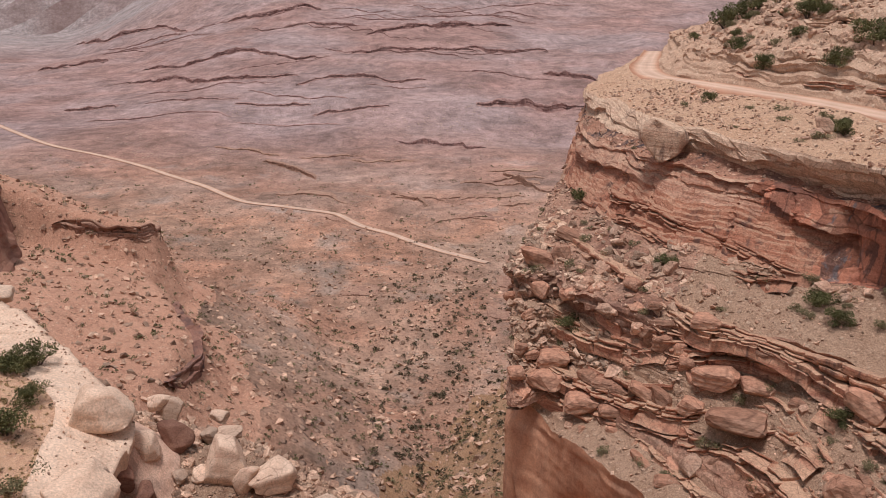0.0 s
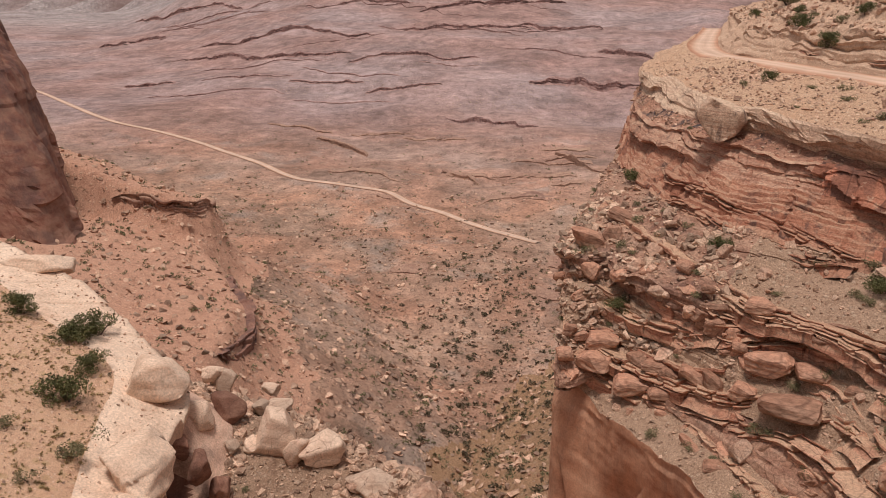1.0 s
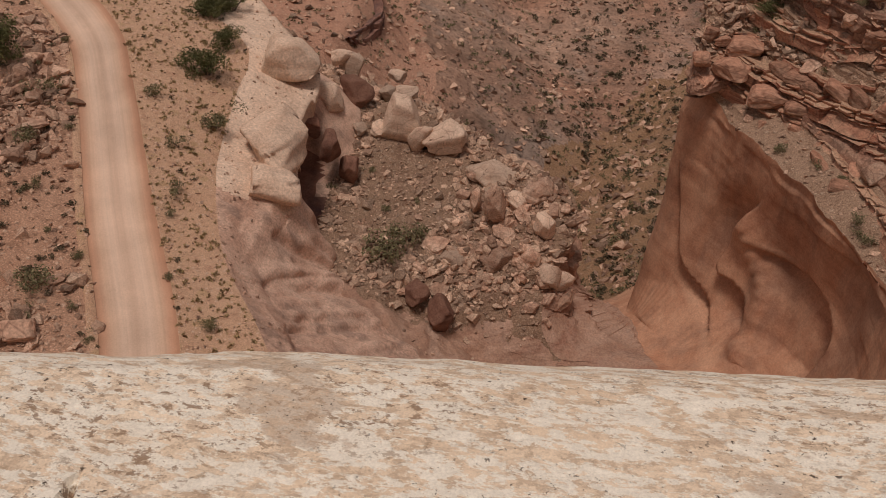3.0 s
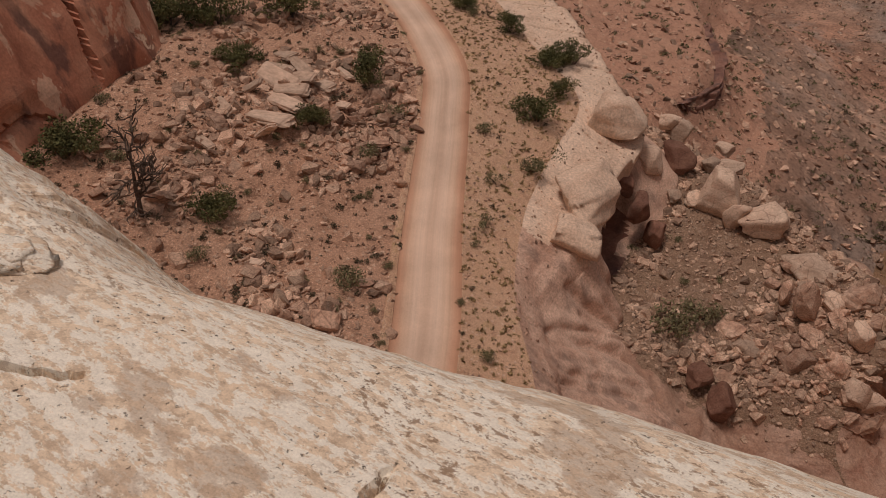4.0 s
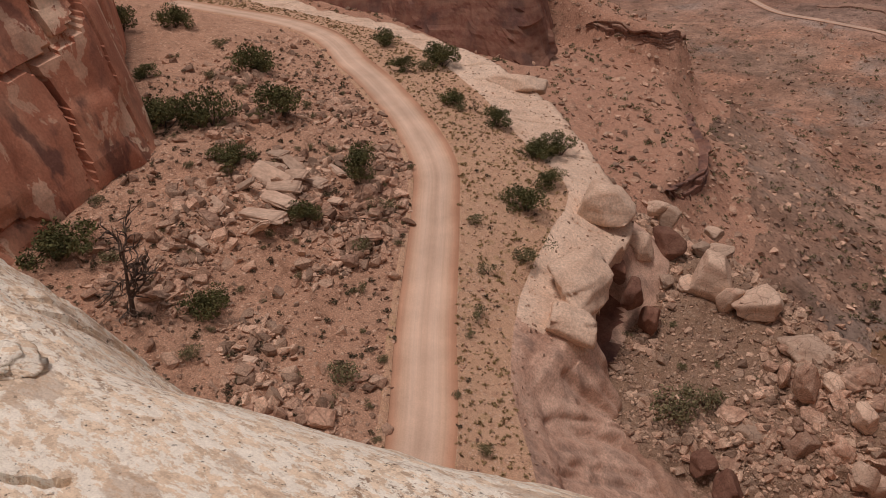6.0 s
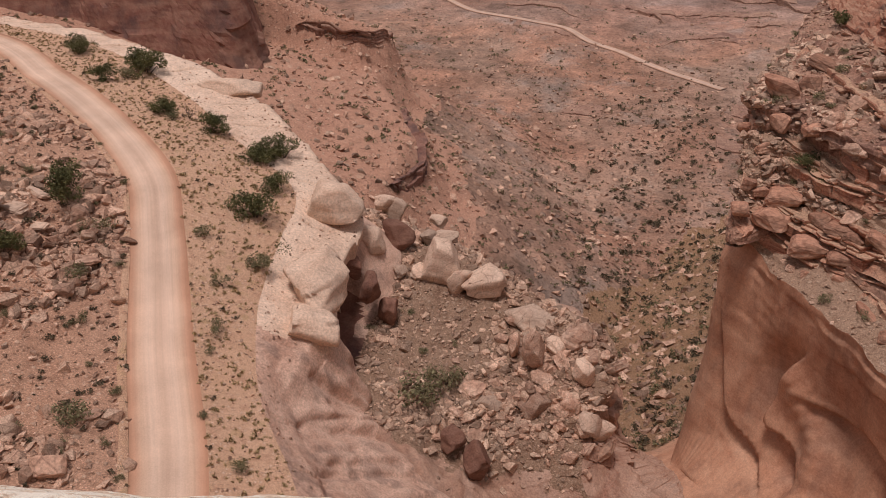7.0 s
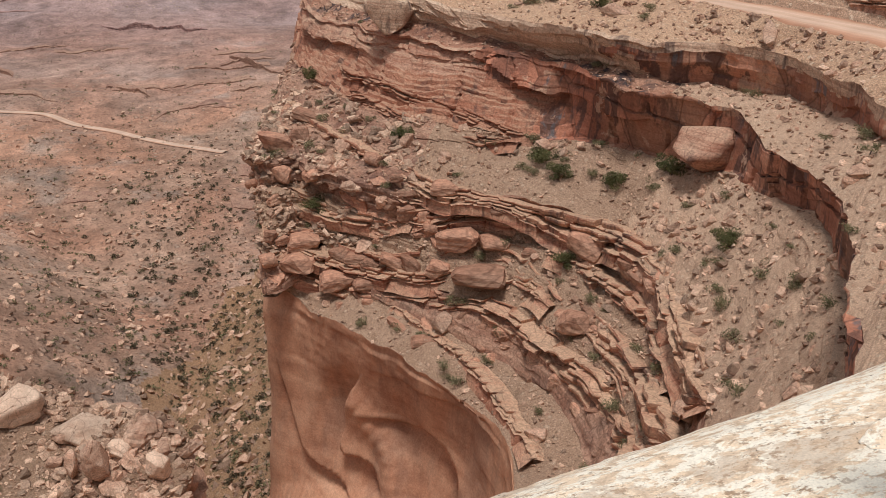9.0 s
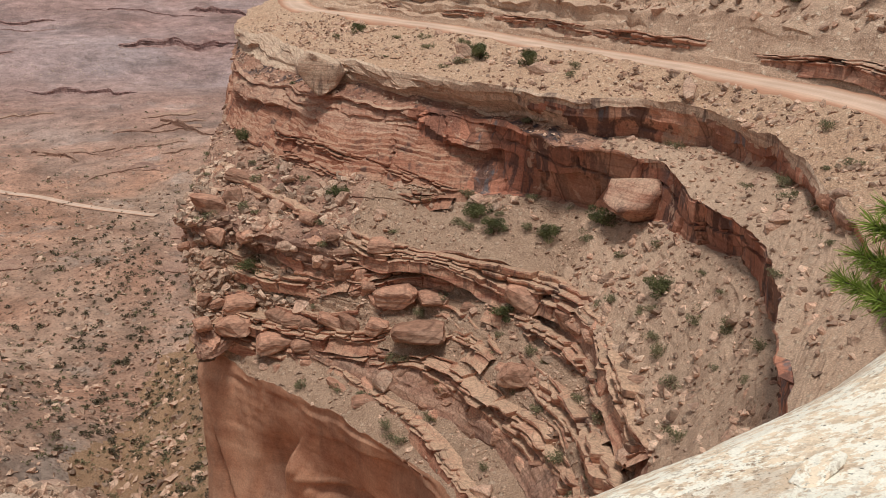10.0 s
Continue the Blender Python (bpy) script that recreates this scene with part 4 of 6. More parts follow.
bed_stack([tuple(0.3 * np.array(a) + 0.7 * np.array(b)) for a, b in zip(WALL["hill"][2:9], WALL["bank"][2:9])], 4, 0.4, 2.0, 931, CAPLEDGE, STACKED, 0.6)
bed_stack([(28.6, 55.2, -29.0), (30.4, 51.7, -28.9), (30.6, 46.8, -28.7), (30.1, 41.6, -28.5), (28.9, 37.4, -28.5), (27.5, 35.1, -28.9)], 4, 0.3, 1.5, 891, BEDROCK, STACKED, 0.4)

# ---- the road bench on the other side ----
SIDE = {
    "cliff_back": [(-75, -25, 10), (-80, -5, 6), (-90, 5, 2), (-92, 12, 2), (-96, 24, 4), (-98, 36, 6), (-118, 48, 6), (-145, 66, 6), (-195, 88, 4)],
    "cliff_top": [(-52, -12, -6), (-60, 3, -8), (-70, 14, -8), (-72, 22, -6), (-76, 32, -4), (-78, 43, -2), (-96, 55, 0), (-124, 74, 0), (-172, 95, 0)],
    "cliff_foot": [(-44, 0, -33), (-54, 12, -32), (-64, 24, -31), (-66, 30, -30), (-69.5, 38, -29.6), (-72.4, 46, -29), (-92, 57, -27.6), (-120, 75, -27.5), (-168, 95, -28)],
    "talus_mid": [(-34, 10, -37), (-42, 21, -36.4), (-51, 33, -35), (-54.5, 41.5, -33), (-57.5, 49, -31.6), (-66, 59, -30.4), (-84, 69, -29.6), (-110, 85, -29.4), (-156, 97.5, -30)],
    "road_left": [(-24.6, 20.2, -41.2), (-32.4, 33, -40.2), (-39.5, 43.4, -38.9), (-47.9, 57, -35.9), (-52.9, 63.6, -33.9), (-63.8, 72.1, -32.4), (-79.2, 82, -31.5), (-102.2, 94.9, -31), (-147, 103, -31.5)],
    "road_right": [(-20.4, 22.6, -41.2), (-27.8, 35.6, -40.2), (-35.2, 46.4, -38.9), (-43.7, 59.6, -35.9), (-49.1, 66.8, -33.9), (-60.8, 76, -32.4), (-76.6, 86.2, -31.5), (-100.2, 99.4, -31), (-146, 107.8, -31.5)],
    "rim_in": [(-22.6, 37.2, -41.2), (-28.5, 44.2, -40.8), (-33.6, 54.5, -40.1), (-35.8, 63.6, -38.7), (-38, 71.7, -37.4), (-48.5, 79, -35.6), (-62, 88.5, -33.6), (-86, 101, -31.9), (-135, 113, -31.8)],
    "rim_lip": [(-21.1, 38.1, -42.9), (-27, 45.1, -42.7), (-28.8, 56.6, -42.2), (-29.9, 65, -41.2), (-31.4, 73.8, -40), (-40.4, 82, -37.6), (-54.4, 92.6, -34.6), (-80, 104, -32.4), (-130, 117, -31.8)],
    "under_lip": [(-20.9, 38.8, -44.1), (-26.3, 46.2, -44.6), (-27.9, 57, -44), (-30.2, 64.6, -43.6), (-32.4, 74.4, -42), (-41.4, 82.4, -40.4), (-56, 92.6, -38.4), (-81, 104, -37), (-131, 117, -36)],
    "foot": [(-15.2, 48.4, -53.5), (-22.2, 51.9, -50.2), (-24.6, 55.9, -50.6), (-26.6, 66, -50), (-28.4, 76.9, -46.4), (-38, 85, -45.4), (-53.6, 95.6, -47), (-79, 107, -50), (-129, 121, -50)],
    "ledge_mid": [(-8.5, 52.5, -57.5), (-14.5, 53.9, -54.5), (-16.4, 58.7, -52), (-14, 66, -50.2), (-17, 76, -48.2), (-29, 85, -48.2), (-47, 99, -53), (-74, 112, -56), (-127, 126, -56)],
    "ledge_lip": [(-0.8, 54.5, -58.5), (-3.6, 56.3, -56.3), (-3.3, 60.3, -53.3), (-1.6, 64.6, -50.2), (-5, 71.8, -48.8), (-20, 83.4, -50), (-40, 103, -58), (-70, 116, -61), (-126, 130, -61)],
    "ledge_drop": [(9.0, 53.3, -57.2), (5.1, 60.0, -59.3), (2.4, 66.2, -61.4), (1.4, 68.5, -66), (-1.6, 75, -66), (-15, 89, -67), (-36, 108, -68), (-66, 121, -66), (-124, 136, -66)],
    "ledge_base": [(10.5, 54.3, -60.5), (7, 61, -63), (4.2, 67.2, -65.5), (3, 70, -84), (2, 80, -90), (-11, 94, -90), (-33, 112, -84), (-63, 125, -76), (-122, 142, -76)],
}
for k, q in SIDE.items():  # carry every line on a little towards the overlook
    q.insert(0, tuple(np.array(q[0]) + (0.3 if "ledge" in k else 0.6) * (np.array(q[0]) - np.array(q[1]))))
L = list(SIDE.values())
lnames = list(SIDE)
lcuts = [8, 60, 30, 30, 8, 18, 18, 12, 30, 36, 36, 36, 20]
g, where, along = loft(L, 0.33, lcuts)
n = normals(g)
out = flat_out(n)
if out[where.searchsorted(8.5), g.shape[1] // 2] @ np.array([1, 0, 0]) < 0:
    out = -out
amp = np.interp(where, [0, 1, 1.1, 1.9, 2, 3, 4, 6, 6.6, 7, 7.5, 8, 8.5, 9, 9.2, 10, 10.8, 11, 12, 13], [1, 1.0, 0.8, 0.8, 0.3, 0.4, 0, 0, 0.15, 0.5, 0.8, 0.8, 0.9, 0.6, 0.4, 0.6, 1.2, 1.8, 1.8, 0.8])
panels = (blocks(g, along, 13.0, 12.0, 51) - 0.5) * 2.6 * (where < 2.0)[:, None]
for _ in range(3):
    panels = (panels + np.roll(panels, 1, 0) + np.roll(panels, -1, 0) + np.roll(panels, 1, 1) + np.roll(panels, -1, 1)) / 5
d = panels + (blocks(g, along, 1.3, 3.2, 61) - 0.5) * 1.3 * (where > 9.4)[:, None]
d = d * amp[:, None] + fbm(g * 0.11, 4, 70) * amp[:, None] * np.where(where < 2.0, 0.5, 1.7)[:, None]
d = d - 1.3 * joints(g, along, 17.0, 13.0, 241, 0.03) * np.interp(where, [0.9, 1.1, 1.85, 2.0], [0, 1, 1, 0])[:, None]
step = np.interp(where, [9.2, 10, 10.6, 11, 13], [0, 0.35, 0.7, 1, 1])[:, None]
calm = smooth(56, 63, g[..., 1])
d = d * np.where((where > 9)[:, None], 0.25 + 0.75 * calm, 1.0)
d = d + step * calm * (stairs(g, n, along, 1.7, 4.0, 221) + 0.6 * stairs(g, n, along, 0.7, 1.8, 231))
g = g + out * d[..., None]
rough = np.interp(where, [0.2, 1.9, 2.3, 3, 3.7, 4, 5, 5.3, 6, 6.5, 7, 9, 9.4, 10, 11, 13], [0.2, 0.12, 0.7, 0.8, 0.35, 0.04, 0.04, 0.16, 0.25, 0.45, 0.2, 0.2, 0.7, 0.9, 0.6, 0.3])
g[..., 2] += fbm(g * 0.3, 5, 80) * rough[:, None]
ribs = np.interp(where, [7.6, 8.2, 8.9, 9.3], [0, 1, 1, 0])[:, None] * smooth(64, 57, g[..., 1])
fluted = 0.55 * np.abs(np.sin((along[None, :] + 0.3 * (g[..., 2] + 45) + 1.2 * fbm(g * 0.2, 3, 84)) / 0.75)) + 0.3 * fbm(g * np.array([0.9, 0.9, 0.15]), 3, 85)
g = g + out * (ribs * (fluted - 0.3 + 1.7 * np.abs(np.sin((along[None, :] + 0.35 * (g[..., 2] + 45) + 1.5 * fbm(g * 0.12, 2, 82)) / 2.3)) - 0.8))[..., None]
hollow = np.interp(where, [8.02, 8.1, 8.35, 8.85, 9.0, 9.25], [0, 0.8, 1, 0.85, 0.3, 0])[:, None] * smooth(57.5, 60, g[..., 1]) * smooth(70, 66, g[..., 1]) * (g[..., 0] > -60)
g = g - out * (10.0 * hollow * (1 + 0.25 * fbm(g * 0.25, 3, 83)))[..., None]
SIDEG = g
LROW = {k: int(where.searchsorted(i)) for i, k in enumerate(lnames)}


def lpiece(a, b):
    return SIDEG[LROW[a]: LROW[b] + 1]


rim = slice(LROW["rim_in"], LROW["under_lip"] + 1)
q = SIDEG[rim]
side_s = np.linspace(0, 1, q.shape[0])[:, None]
swell = fbm(np.stack([along / 5.5, np.zeros_like(along), np.zeros_like(along)], -1), 3, 250)[None, :]
crack = joints(q * np.array([1, 1, 0.2]), along, 40.0, 8.5, 251, 0.022)
SIDEG[rim, :, 2] += (0.3 * swell + 0.2 * fbm(q * 0.35, 3, 252)) * np.sin(side_s * math.pi) ** 0.7 - 0.8 * crack * (side_s > 0.1)
sheet("side_cliff", lpiece("cliff_back", "cliff_foot"), WALLRED, "tall red sandstone cliff with varnish and joints", "cliff")
sheet("rubble_slope", lpiece("cliff_foot", "road_left"), TALUS, "red talus slope covered with rubble", "slope")
sheet("road", lpiece("road_left", "road_right"), ROAD, "graded pale pink dirt road with wheel tracks", "road", soft=True)
sheet("bench", lpiece("road_right", "rim_in"), BENCH, "pinkish soil bench with dry grass beside the road", "slope", soft=True)
ob = sheet("white_rim", lpiece("rim_in", "under_lip"), PALE, "rounded pale slickrock rim at the edge of the bench", "cliff", soft=True)
ob.data.materials.append(UNDERCUT)
q = lpiece("rim_in", "under_lip")[:-1, :-1]
pale = q[..., 1] + 4.5 * fbm(q * 0.3, 4, 253) + 2.2 * (q[..., 2] + 42) > 52
ob.data.polygons.foreach_set("material_index", np.where(pale, 0, 1).astype(np.int32).ravel())
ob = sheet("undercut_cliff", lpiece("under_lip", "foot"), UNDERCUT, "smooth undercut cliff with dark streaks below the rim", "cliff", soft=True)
# the deep hollow's shade is painted in with a darker rock colour
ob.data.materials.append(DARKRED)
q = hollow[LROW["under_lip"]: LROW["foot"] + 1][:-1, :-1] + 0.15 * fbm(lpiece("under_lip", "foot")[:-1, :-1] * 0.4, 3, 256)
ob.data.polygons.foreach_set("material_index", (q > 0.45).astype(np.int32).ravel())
ob = sheet("rubble_ledge", lpiece("foot", "ledge_lip"), LEDGESOIL, "rubble-covered ledge below the rim", "slope")
ob.data.materials.append(RAMP)
q = lpiece("foot", "ledge_lip")[:-1, :-1]
bare = (q[..., 1] - 0.12 * q[..., 0] + 2.0 * fbm(q * 0.4, 4, 255) < 55.6) & (q[..., 0] > -40)
ob.data.polygons.foreach_set("material_index", bare.astype(np.int32).ravel())
sheet("ledge_face", lpiece("ledge_lip", "ledge_base"), RAMP, "broken rock face at the end of the rubble ledge", "cliff")

# ---- the canyon floor, one sheet to the horizon ----
RED_EDGE = [(-14, 20), (-15, 84), (-32, 100), (-42, 113), (-43.3, 127), (-43, 139), (-44, 148), (-48.4, 158), (-52.3, 164), (-56, 172), (-59, 178), (-66, 187), (-65.5, 196), (-71, 209), (-86, 210), (-101, 222), (-117, 227), (-129, 232), (-156, 238), (-230, 270), (-330, 350)]
STEP_EDGE = [(-150, 200), (-125, 194), (-100, 190), (-84, 186.5), (-76, 186.5), (-69, 197), (-67, 206), (-72, 226), (-95, 262)]
HEAD = [(2, 50), (3, 66), (6.5, 74), (13, 92), (22, 120), (40, 160), (80, 215), (160, 300)]
LEDGE = [(2, 44), (2, 53), (3, 61), (2, 68), (-3, 76), (-16, 90), (-38, 108), (-68, 121), (-126, 136)]


def ground_height(x, y):
    p = np.stack([x, y, np.zeros_like(x)], -1)
    r = np.hypot(x, y)
    z = np.interp(r, [0, 90, 120, 160, 250, 330, 420, 520], [-100, -98, -97, -96, -93, -90, -88, -86])
    z = z + 3.0 * fbm(p / 60, 4, 90) + 1.5 * fbm(p / 14, 5, 91) * smooth(700, 300, r) + 0.5 * np.abs(fbm(p / 4, 3, 89)) * smooth(400, 150, r)
    # far slope with stepped ledges that dip to one side
    m = smooth(-120, 260, x + 0.42 * y + 60 * fbm(p / 300, 3, 92))
    s = np.maximum(y - 480 - 60 * fbm(p / 260, 3, 93), 0)
    z = z + m * np.minimum(0.115 * s, 125) + 6 * m * fbm(p / 120, 4, 94) * smooth(0, 100, s)
    w = (y - 1.5 * x + 95 * fbm(p / 240, 5, 95)) / 118
    f = w - np.floor(w)
    on = smooth(-0.25, 0.15, fbm(p / 170 + np.floor(w)[..., None] * 3.1, 3, 96))
    z = z + 5.0 * m * on * smooth(60, 260, s) * (smooth(0, 0.3, f) - f)
    w2 = (y - 1.1 * x + 30 * fbm(p / 80, 4, 97)) / 41
    f2 = w2 - np.floor(w2)
    z = z + 1.5 * smooth(0.0, 0.3, fbm(p / 110, 3, 98)) * (smooth(0, 0.15, f2) - f2) * smooth(260, 420, y)
    # mesas a long way off
    far = smooth(2200, 2500, r + 700 * fbm(p / 900, 3, 99))
    z = z + far * smooth(0.05, 0.2, fbm(p / 1100, 3, 100)) * 110
    # scree under the headland and below the rubble ledge
    hd = side_distance(x, y, HEAD)
    z = np.maximum(z, np.where(hd > -3, -67 - 0.1 * np.clip(y - 74, 0, 60) - 0.6 * np.maximum(hd, 0) + fbm(p / 7, 3, 101), -80))
    ld = -side_distance(x, y, LEDGE)
    z = np.maximum(z, np.where(ld > 0, -76 - 0.62 * np.maximum(ld, 0) + fbm(p / 6, 3, 102), -79))
    # the red bench and its broken edge
    sd = side_distance(x, y, RED_EDGE) + 1.0 * fbm(p / 16, 4, 103)
    top = -64 + 0.26 * np.clip(sd, 0, 90) + 1.0 * fbm(p / 11, 4, 104)
    st = side_distance(x, y, STEP_EDGE) + 0.6 * fbm(p / 9, 4, 105)
    top = top + (6.5 + 0.16 * np.maximum(-66 - x, 0)) * smooth(-1, 7, st)
    low = np.maximum(z, -72 - 0.5 * np.maximum(-sd, 0) + fbm(p / 8, 3, 106))
    z = low * (1 - smooth(-2, 7, sd)) + np.maximum(top, low) * smooth(-2, 7, sd)
    # hollow below the overlook, under the built cliffs
    return np.where(r < 40, -85.0, z)


VALLEY_ROAD = spline([(-560, 850), (-430, 700), (-360, 626), (-312, 569), (-258, 507), (-233, 484), (-197, 463), (-167, 442), (-141, 418), (-120, 398), (-93, 366), (-73, 357), (-57, 352), (-46, 349), (-35, 336), (-20, 326), (-5, 311), (17, 292)], 260)
VALLEY_Z = np.convolve(np.pad(ground_height(VALLEY_ROAD[:, 0], VALLEY_ROAD[:, 1]), 20, "edge"), np.ones(41) / 41, "valid")


def graded(x, y):
    """The ground, levelled to the road bed along the track."""
    z = ground_height(x, y)
    near = (y > 260) & (y < 720) & (x < 40) & (x > -600)
    px, py = x[near], y[near]
    best, bz = np.full(px.shape, 1e9), np.zeros(px.shape)
    for (rx, ry), rz in zip(VALLEY_ROAD, VALLEY_Z):
        d = np.hypot(px - rx, py - ry)
        bz = np.where(d < best, rz, bz)
        best = np.minimum(best, d)
    w = smooth(16, 6, best)
    z[near] = z[near] * (1 - w) + bz * w
    return z


az = np.radians(np.r_[np.linspace(-180, -64, 24)[:-1], np.arange(-64, 46, 0.22), np.linspace(46, 180, 28)])
rr = np.r_[0.5, 30, 45, np.exp(np.arange(math.log(60), math.log(1450), 0.0068)), np.geomspace(1460, 4900, 60)]
A, R = np.meshgrid(az, rr)
gx, gy = -R * np.sin(A), R * np.cos(A)
gg = np.stack([gx, gy, graded(gx, gy)], -1)
GROUNDG = gg[3:, 24:-28]
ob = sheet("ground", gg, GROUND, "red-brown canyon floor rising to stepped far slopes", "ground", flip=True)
ob.data.materials.append(REDBENCH)
ob.data.materials.append(ORANGE)
cx, cy = (gx[:-1, :-1] + gx[1:, 1:]) / 2, (gy[:-1, :-1] + gy[1:, 1:]) / 2
wob = 5 * fbm(np.stack([cx, cy, np.zeros_like(cx)], -1) / 16, 4, 103)
onbench = (side_distance(cx, cy, RED_EDGE) + wob > -6) & (cy < 330) & (cx < 0)
onscree = (side_distance(cx, cy, HEAD) + 1.5 * wob < 38) & (side_distance(cx, cy, HEAD) > -5) & (cy < 210) & (cy > 60)
ob.data.polygons.foreach_set("material_index", np.where(onbench, 1, np.where(onscree, 2, 0)).astype(np.int32).ravel())

# valley road
vr = VALLEY_ROAD
nrm = np.gradient(vr, axis=0)[:, ::-1] * np.array([-1, 1])
nrm /= np.linalg.norm(nrm, axis=1, keepdims=True)
vg = []
for o in (-2.0, -1.0, 0, 1.0, 2.0):
    q = vr + nrm * o
    vg.append(np.c_[q, VALLEY_Z + 0.5 - 0.14 * abs(o)])
sheet("road", np.array(vg), ROAD_VALLEY, "pale dirt track crossing the canyon floor", "road", soft=True)

# ledges of harder rock that stand out of the slopes
def rock_ledge(px, py, z0, h, facing, material, label, seed, depth=14.0, cut=0.5):
    """A broken riser of bedded rock along a line of places: treads and risers of uneven height, with a sloping back."""
    base = np.stack([px, py, np.full(len(px), seed * 1.7)], -1)
    fx, fy = facing
    rows = []
    for back, f in ((depth, -0.35), (0.45 * depth, 0.75), (0.1 * depth, 0.95), (0.0, 1.0), (-cut, 0.72), (0.6 * cut, 0.7), (-0.6 * cut, 0.4), (0.8 * cut, 0.36), (-1.6 * cut, 0.0), (-7 * cut, -0.3)):
        w = -(back + 1.8 * cut * fbm(base / (8 * cut) + back, 3, seed))
        rows.append(np.stack([px + fx * w, py + fy * w, z0 + f * h * (1 + 0.12 * fbm(base / (10 * cut) + back, 2, seed + 1))], -1))
    g = np.array(rows)
    fine = []
    for a, b in zip(g, g[1:]):
        fine += [a, a * 0.5 + b * 0.5]
    fine.append(g[-1])
    return sheet("ledge", np.array(fine), material, label, "ledge")


LEDGES = [(-640, 1430, -380, 1240, 13), (-470, 940, -395, 975, 9), (-314, 868, -109, 790, 8), (-317, 786, -128, 718, 7), (-159, 617, -101, 620, 5), (-303, 650, -255, 635, 5), (-300, 1156, -166, 1150, 12), (-84, 928, 76, 1010, 12),
          (-123, 689, -14, 682, 6), (-97, 593, -40, 591, 5), (-32, 528, 26, 496, 5), (22, 604, 110, 613, 11), (-94, 819, 29, 827, 8), (83, 708, 125, 675, 8), (18, 835, 100, 811, 8), (32, 436, 59, 384, 3.5), (-103, 462, -68, 425, 2.5), (-27, 395, -7, 375, 2.5), (-230, 1010, -60, 990, 9)]
lr = np.random.default_rng(77)
for i in range(26):
    y0 = lr.uniform(520, 1250)
    x0 = lr.uniform(-0.46, 0.12) * y0
    ln = lr.uniform(0.06, 0.2) * y0
    LEDGES.append((x0, y0, x0 + ln, y0 - 0.35 * ln * lr.uniform(-0.3, 1.6), lr.uniform(0.0018, 0.0036) * y0))
for i in range(20):
    y0 = lr.uniform(200, 500)
    x0 = lr.uniform(-0.3, 0.12) * y0
    ln = lr.uniform(0.03, 0.1) * y0
    LEDGES.append((x0, y0, x0 + ln, y0 - ln * lr.uniform(-0.5, 0.5), lr.uniform(0.0012, 0.0026) * y0))
for i, (x0, y0, x1, y1, tall) in enumerate(LEDGES):
    tall = tall * (0.62 if y0 > 510 else 1.0)
    long = math.hypot(x1 - x0, y1 - y0)
    t = np.linspace(0, 1, max(24, int(long / (0.0018 * y0))))
    base = np.stack([x0 + (x1 - x0) * t, y0 + (y1 - y0) * t, np.full(len(t), i * 9.0)], -1)
    amp = 0.1 * long
    px = base[:, 0] + 0.4 * amp * fbm(base / (4 * amp), 3, 500 + i)
    py = base[:, 1] + amp * fbm(base / (3 * amp), 4, 520 + i) + 0.25 * tall * fbm(base / tall, 3, 530 + i)
    h = tall * np.sin(t * math.pi) ** 0.4 * (0.75 + 0.5 * fbm(base / (3 * tall), 3, 540 + i)) + 0.1
    rock_ledge(px, py, ground_height(px, py), h, (0.0, -1.0), FARLEDGE if y0 > 510 else MIDLEDGE, "dark ledge of bedded rock on the far slope", 600 + i, 10 + tall, 0.09 * tall)
# broken edges of the red bench, flush with the ground behind them
for line, shade, beds, thick, lift in ((RED_EDGE[4:10], BENCHROCK, 7, 1.0, 2.4), ([(-96, 191), (-87, 189.5), (-79.5, 190), (-74.5, 196), (-73.5, 204), (-79, 214)], MIDLEDGE, 7, 0.75, 3.2)):
    q = spline(line, 60)
    if shade is BENCHROCK:
        d = np.gradient(q, axis=0)
        d /= np.linalg.norm(d, axis=1, keepdims=True)
        q = q + np.c_[-d[:, 1], d[:, 0]] * 3.4
    bed_stack([tuple(v) for v in np.c_[q, ground_height(q[:, 0], q[:, 1]) + lift][::4]], beds, thick, 3.2 * lift, 713, shade, "broken dark rock edge of the red bench", 0.7, 6.0, 0.4, 0.0)

# low pale berm that the grader left along the road
e = spline(SIDE["road_left"], 500)
e2 = e - (spline(SIDE["road_right"], 500) - e) * 0.17
rows = []
for f, h in ((0.0, 0.0), (0.25, 0.12), (0.5, 0.2), (0.75, 0.12), (1.0, -0.15)):
    q = e * (1 - f) + e2 * f
    q[:, 2] += h * (1 + 0.4 * fbm(q * 0.25, 3, 260)) + 0.05
    rows.append(q)
sheet("road_berm", np.array(rows), BENCH, "low pale dirt berm along the road edge", "berm", soft=True, flip=True)

# dark buttress beyond the end of the bench
BUTT = {
    "top": [(-190, 150, 8), (-165, 168, 8), (-142, 178, 6), (-128, 184, 4), (-132, 204, 4), (-165, 240, 4), (-240, 300, 4), (-350, 430, 4)],
    "mid": [(-182, 142, -22), (-152, 160, -22), (-122, 166, -22), (-107, 170, -24), (-114, 192, -24), (-150, 236, -26), (-228, 302, -24), (-340, 434, -24)],
    "foot": [(-174, 132, -52), (-140, 150, -54), (-108, 154, -54), (-91, 158, -56), (-104, 188, -52), (-142, 238, -50), (-222, 306, -50), (-334, 440, -50)],
}
g, where, along = loft(list(BUTT.values()), 0.9, [34, 36])
n = normals(g)
out = flat_out(n)
if out[30, g.shape[1] // 3] @ np.array([0.7, -0.7, 0]) < 0:
    out = -out
g = g + out * ((blocks(g, along, 9, 7, 121) - 0.5) * 3.2 + fbm(g * np.array([0.09, 0.09, 0.03]), 4, 122) * 3)[..., None]
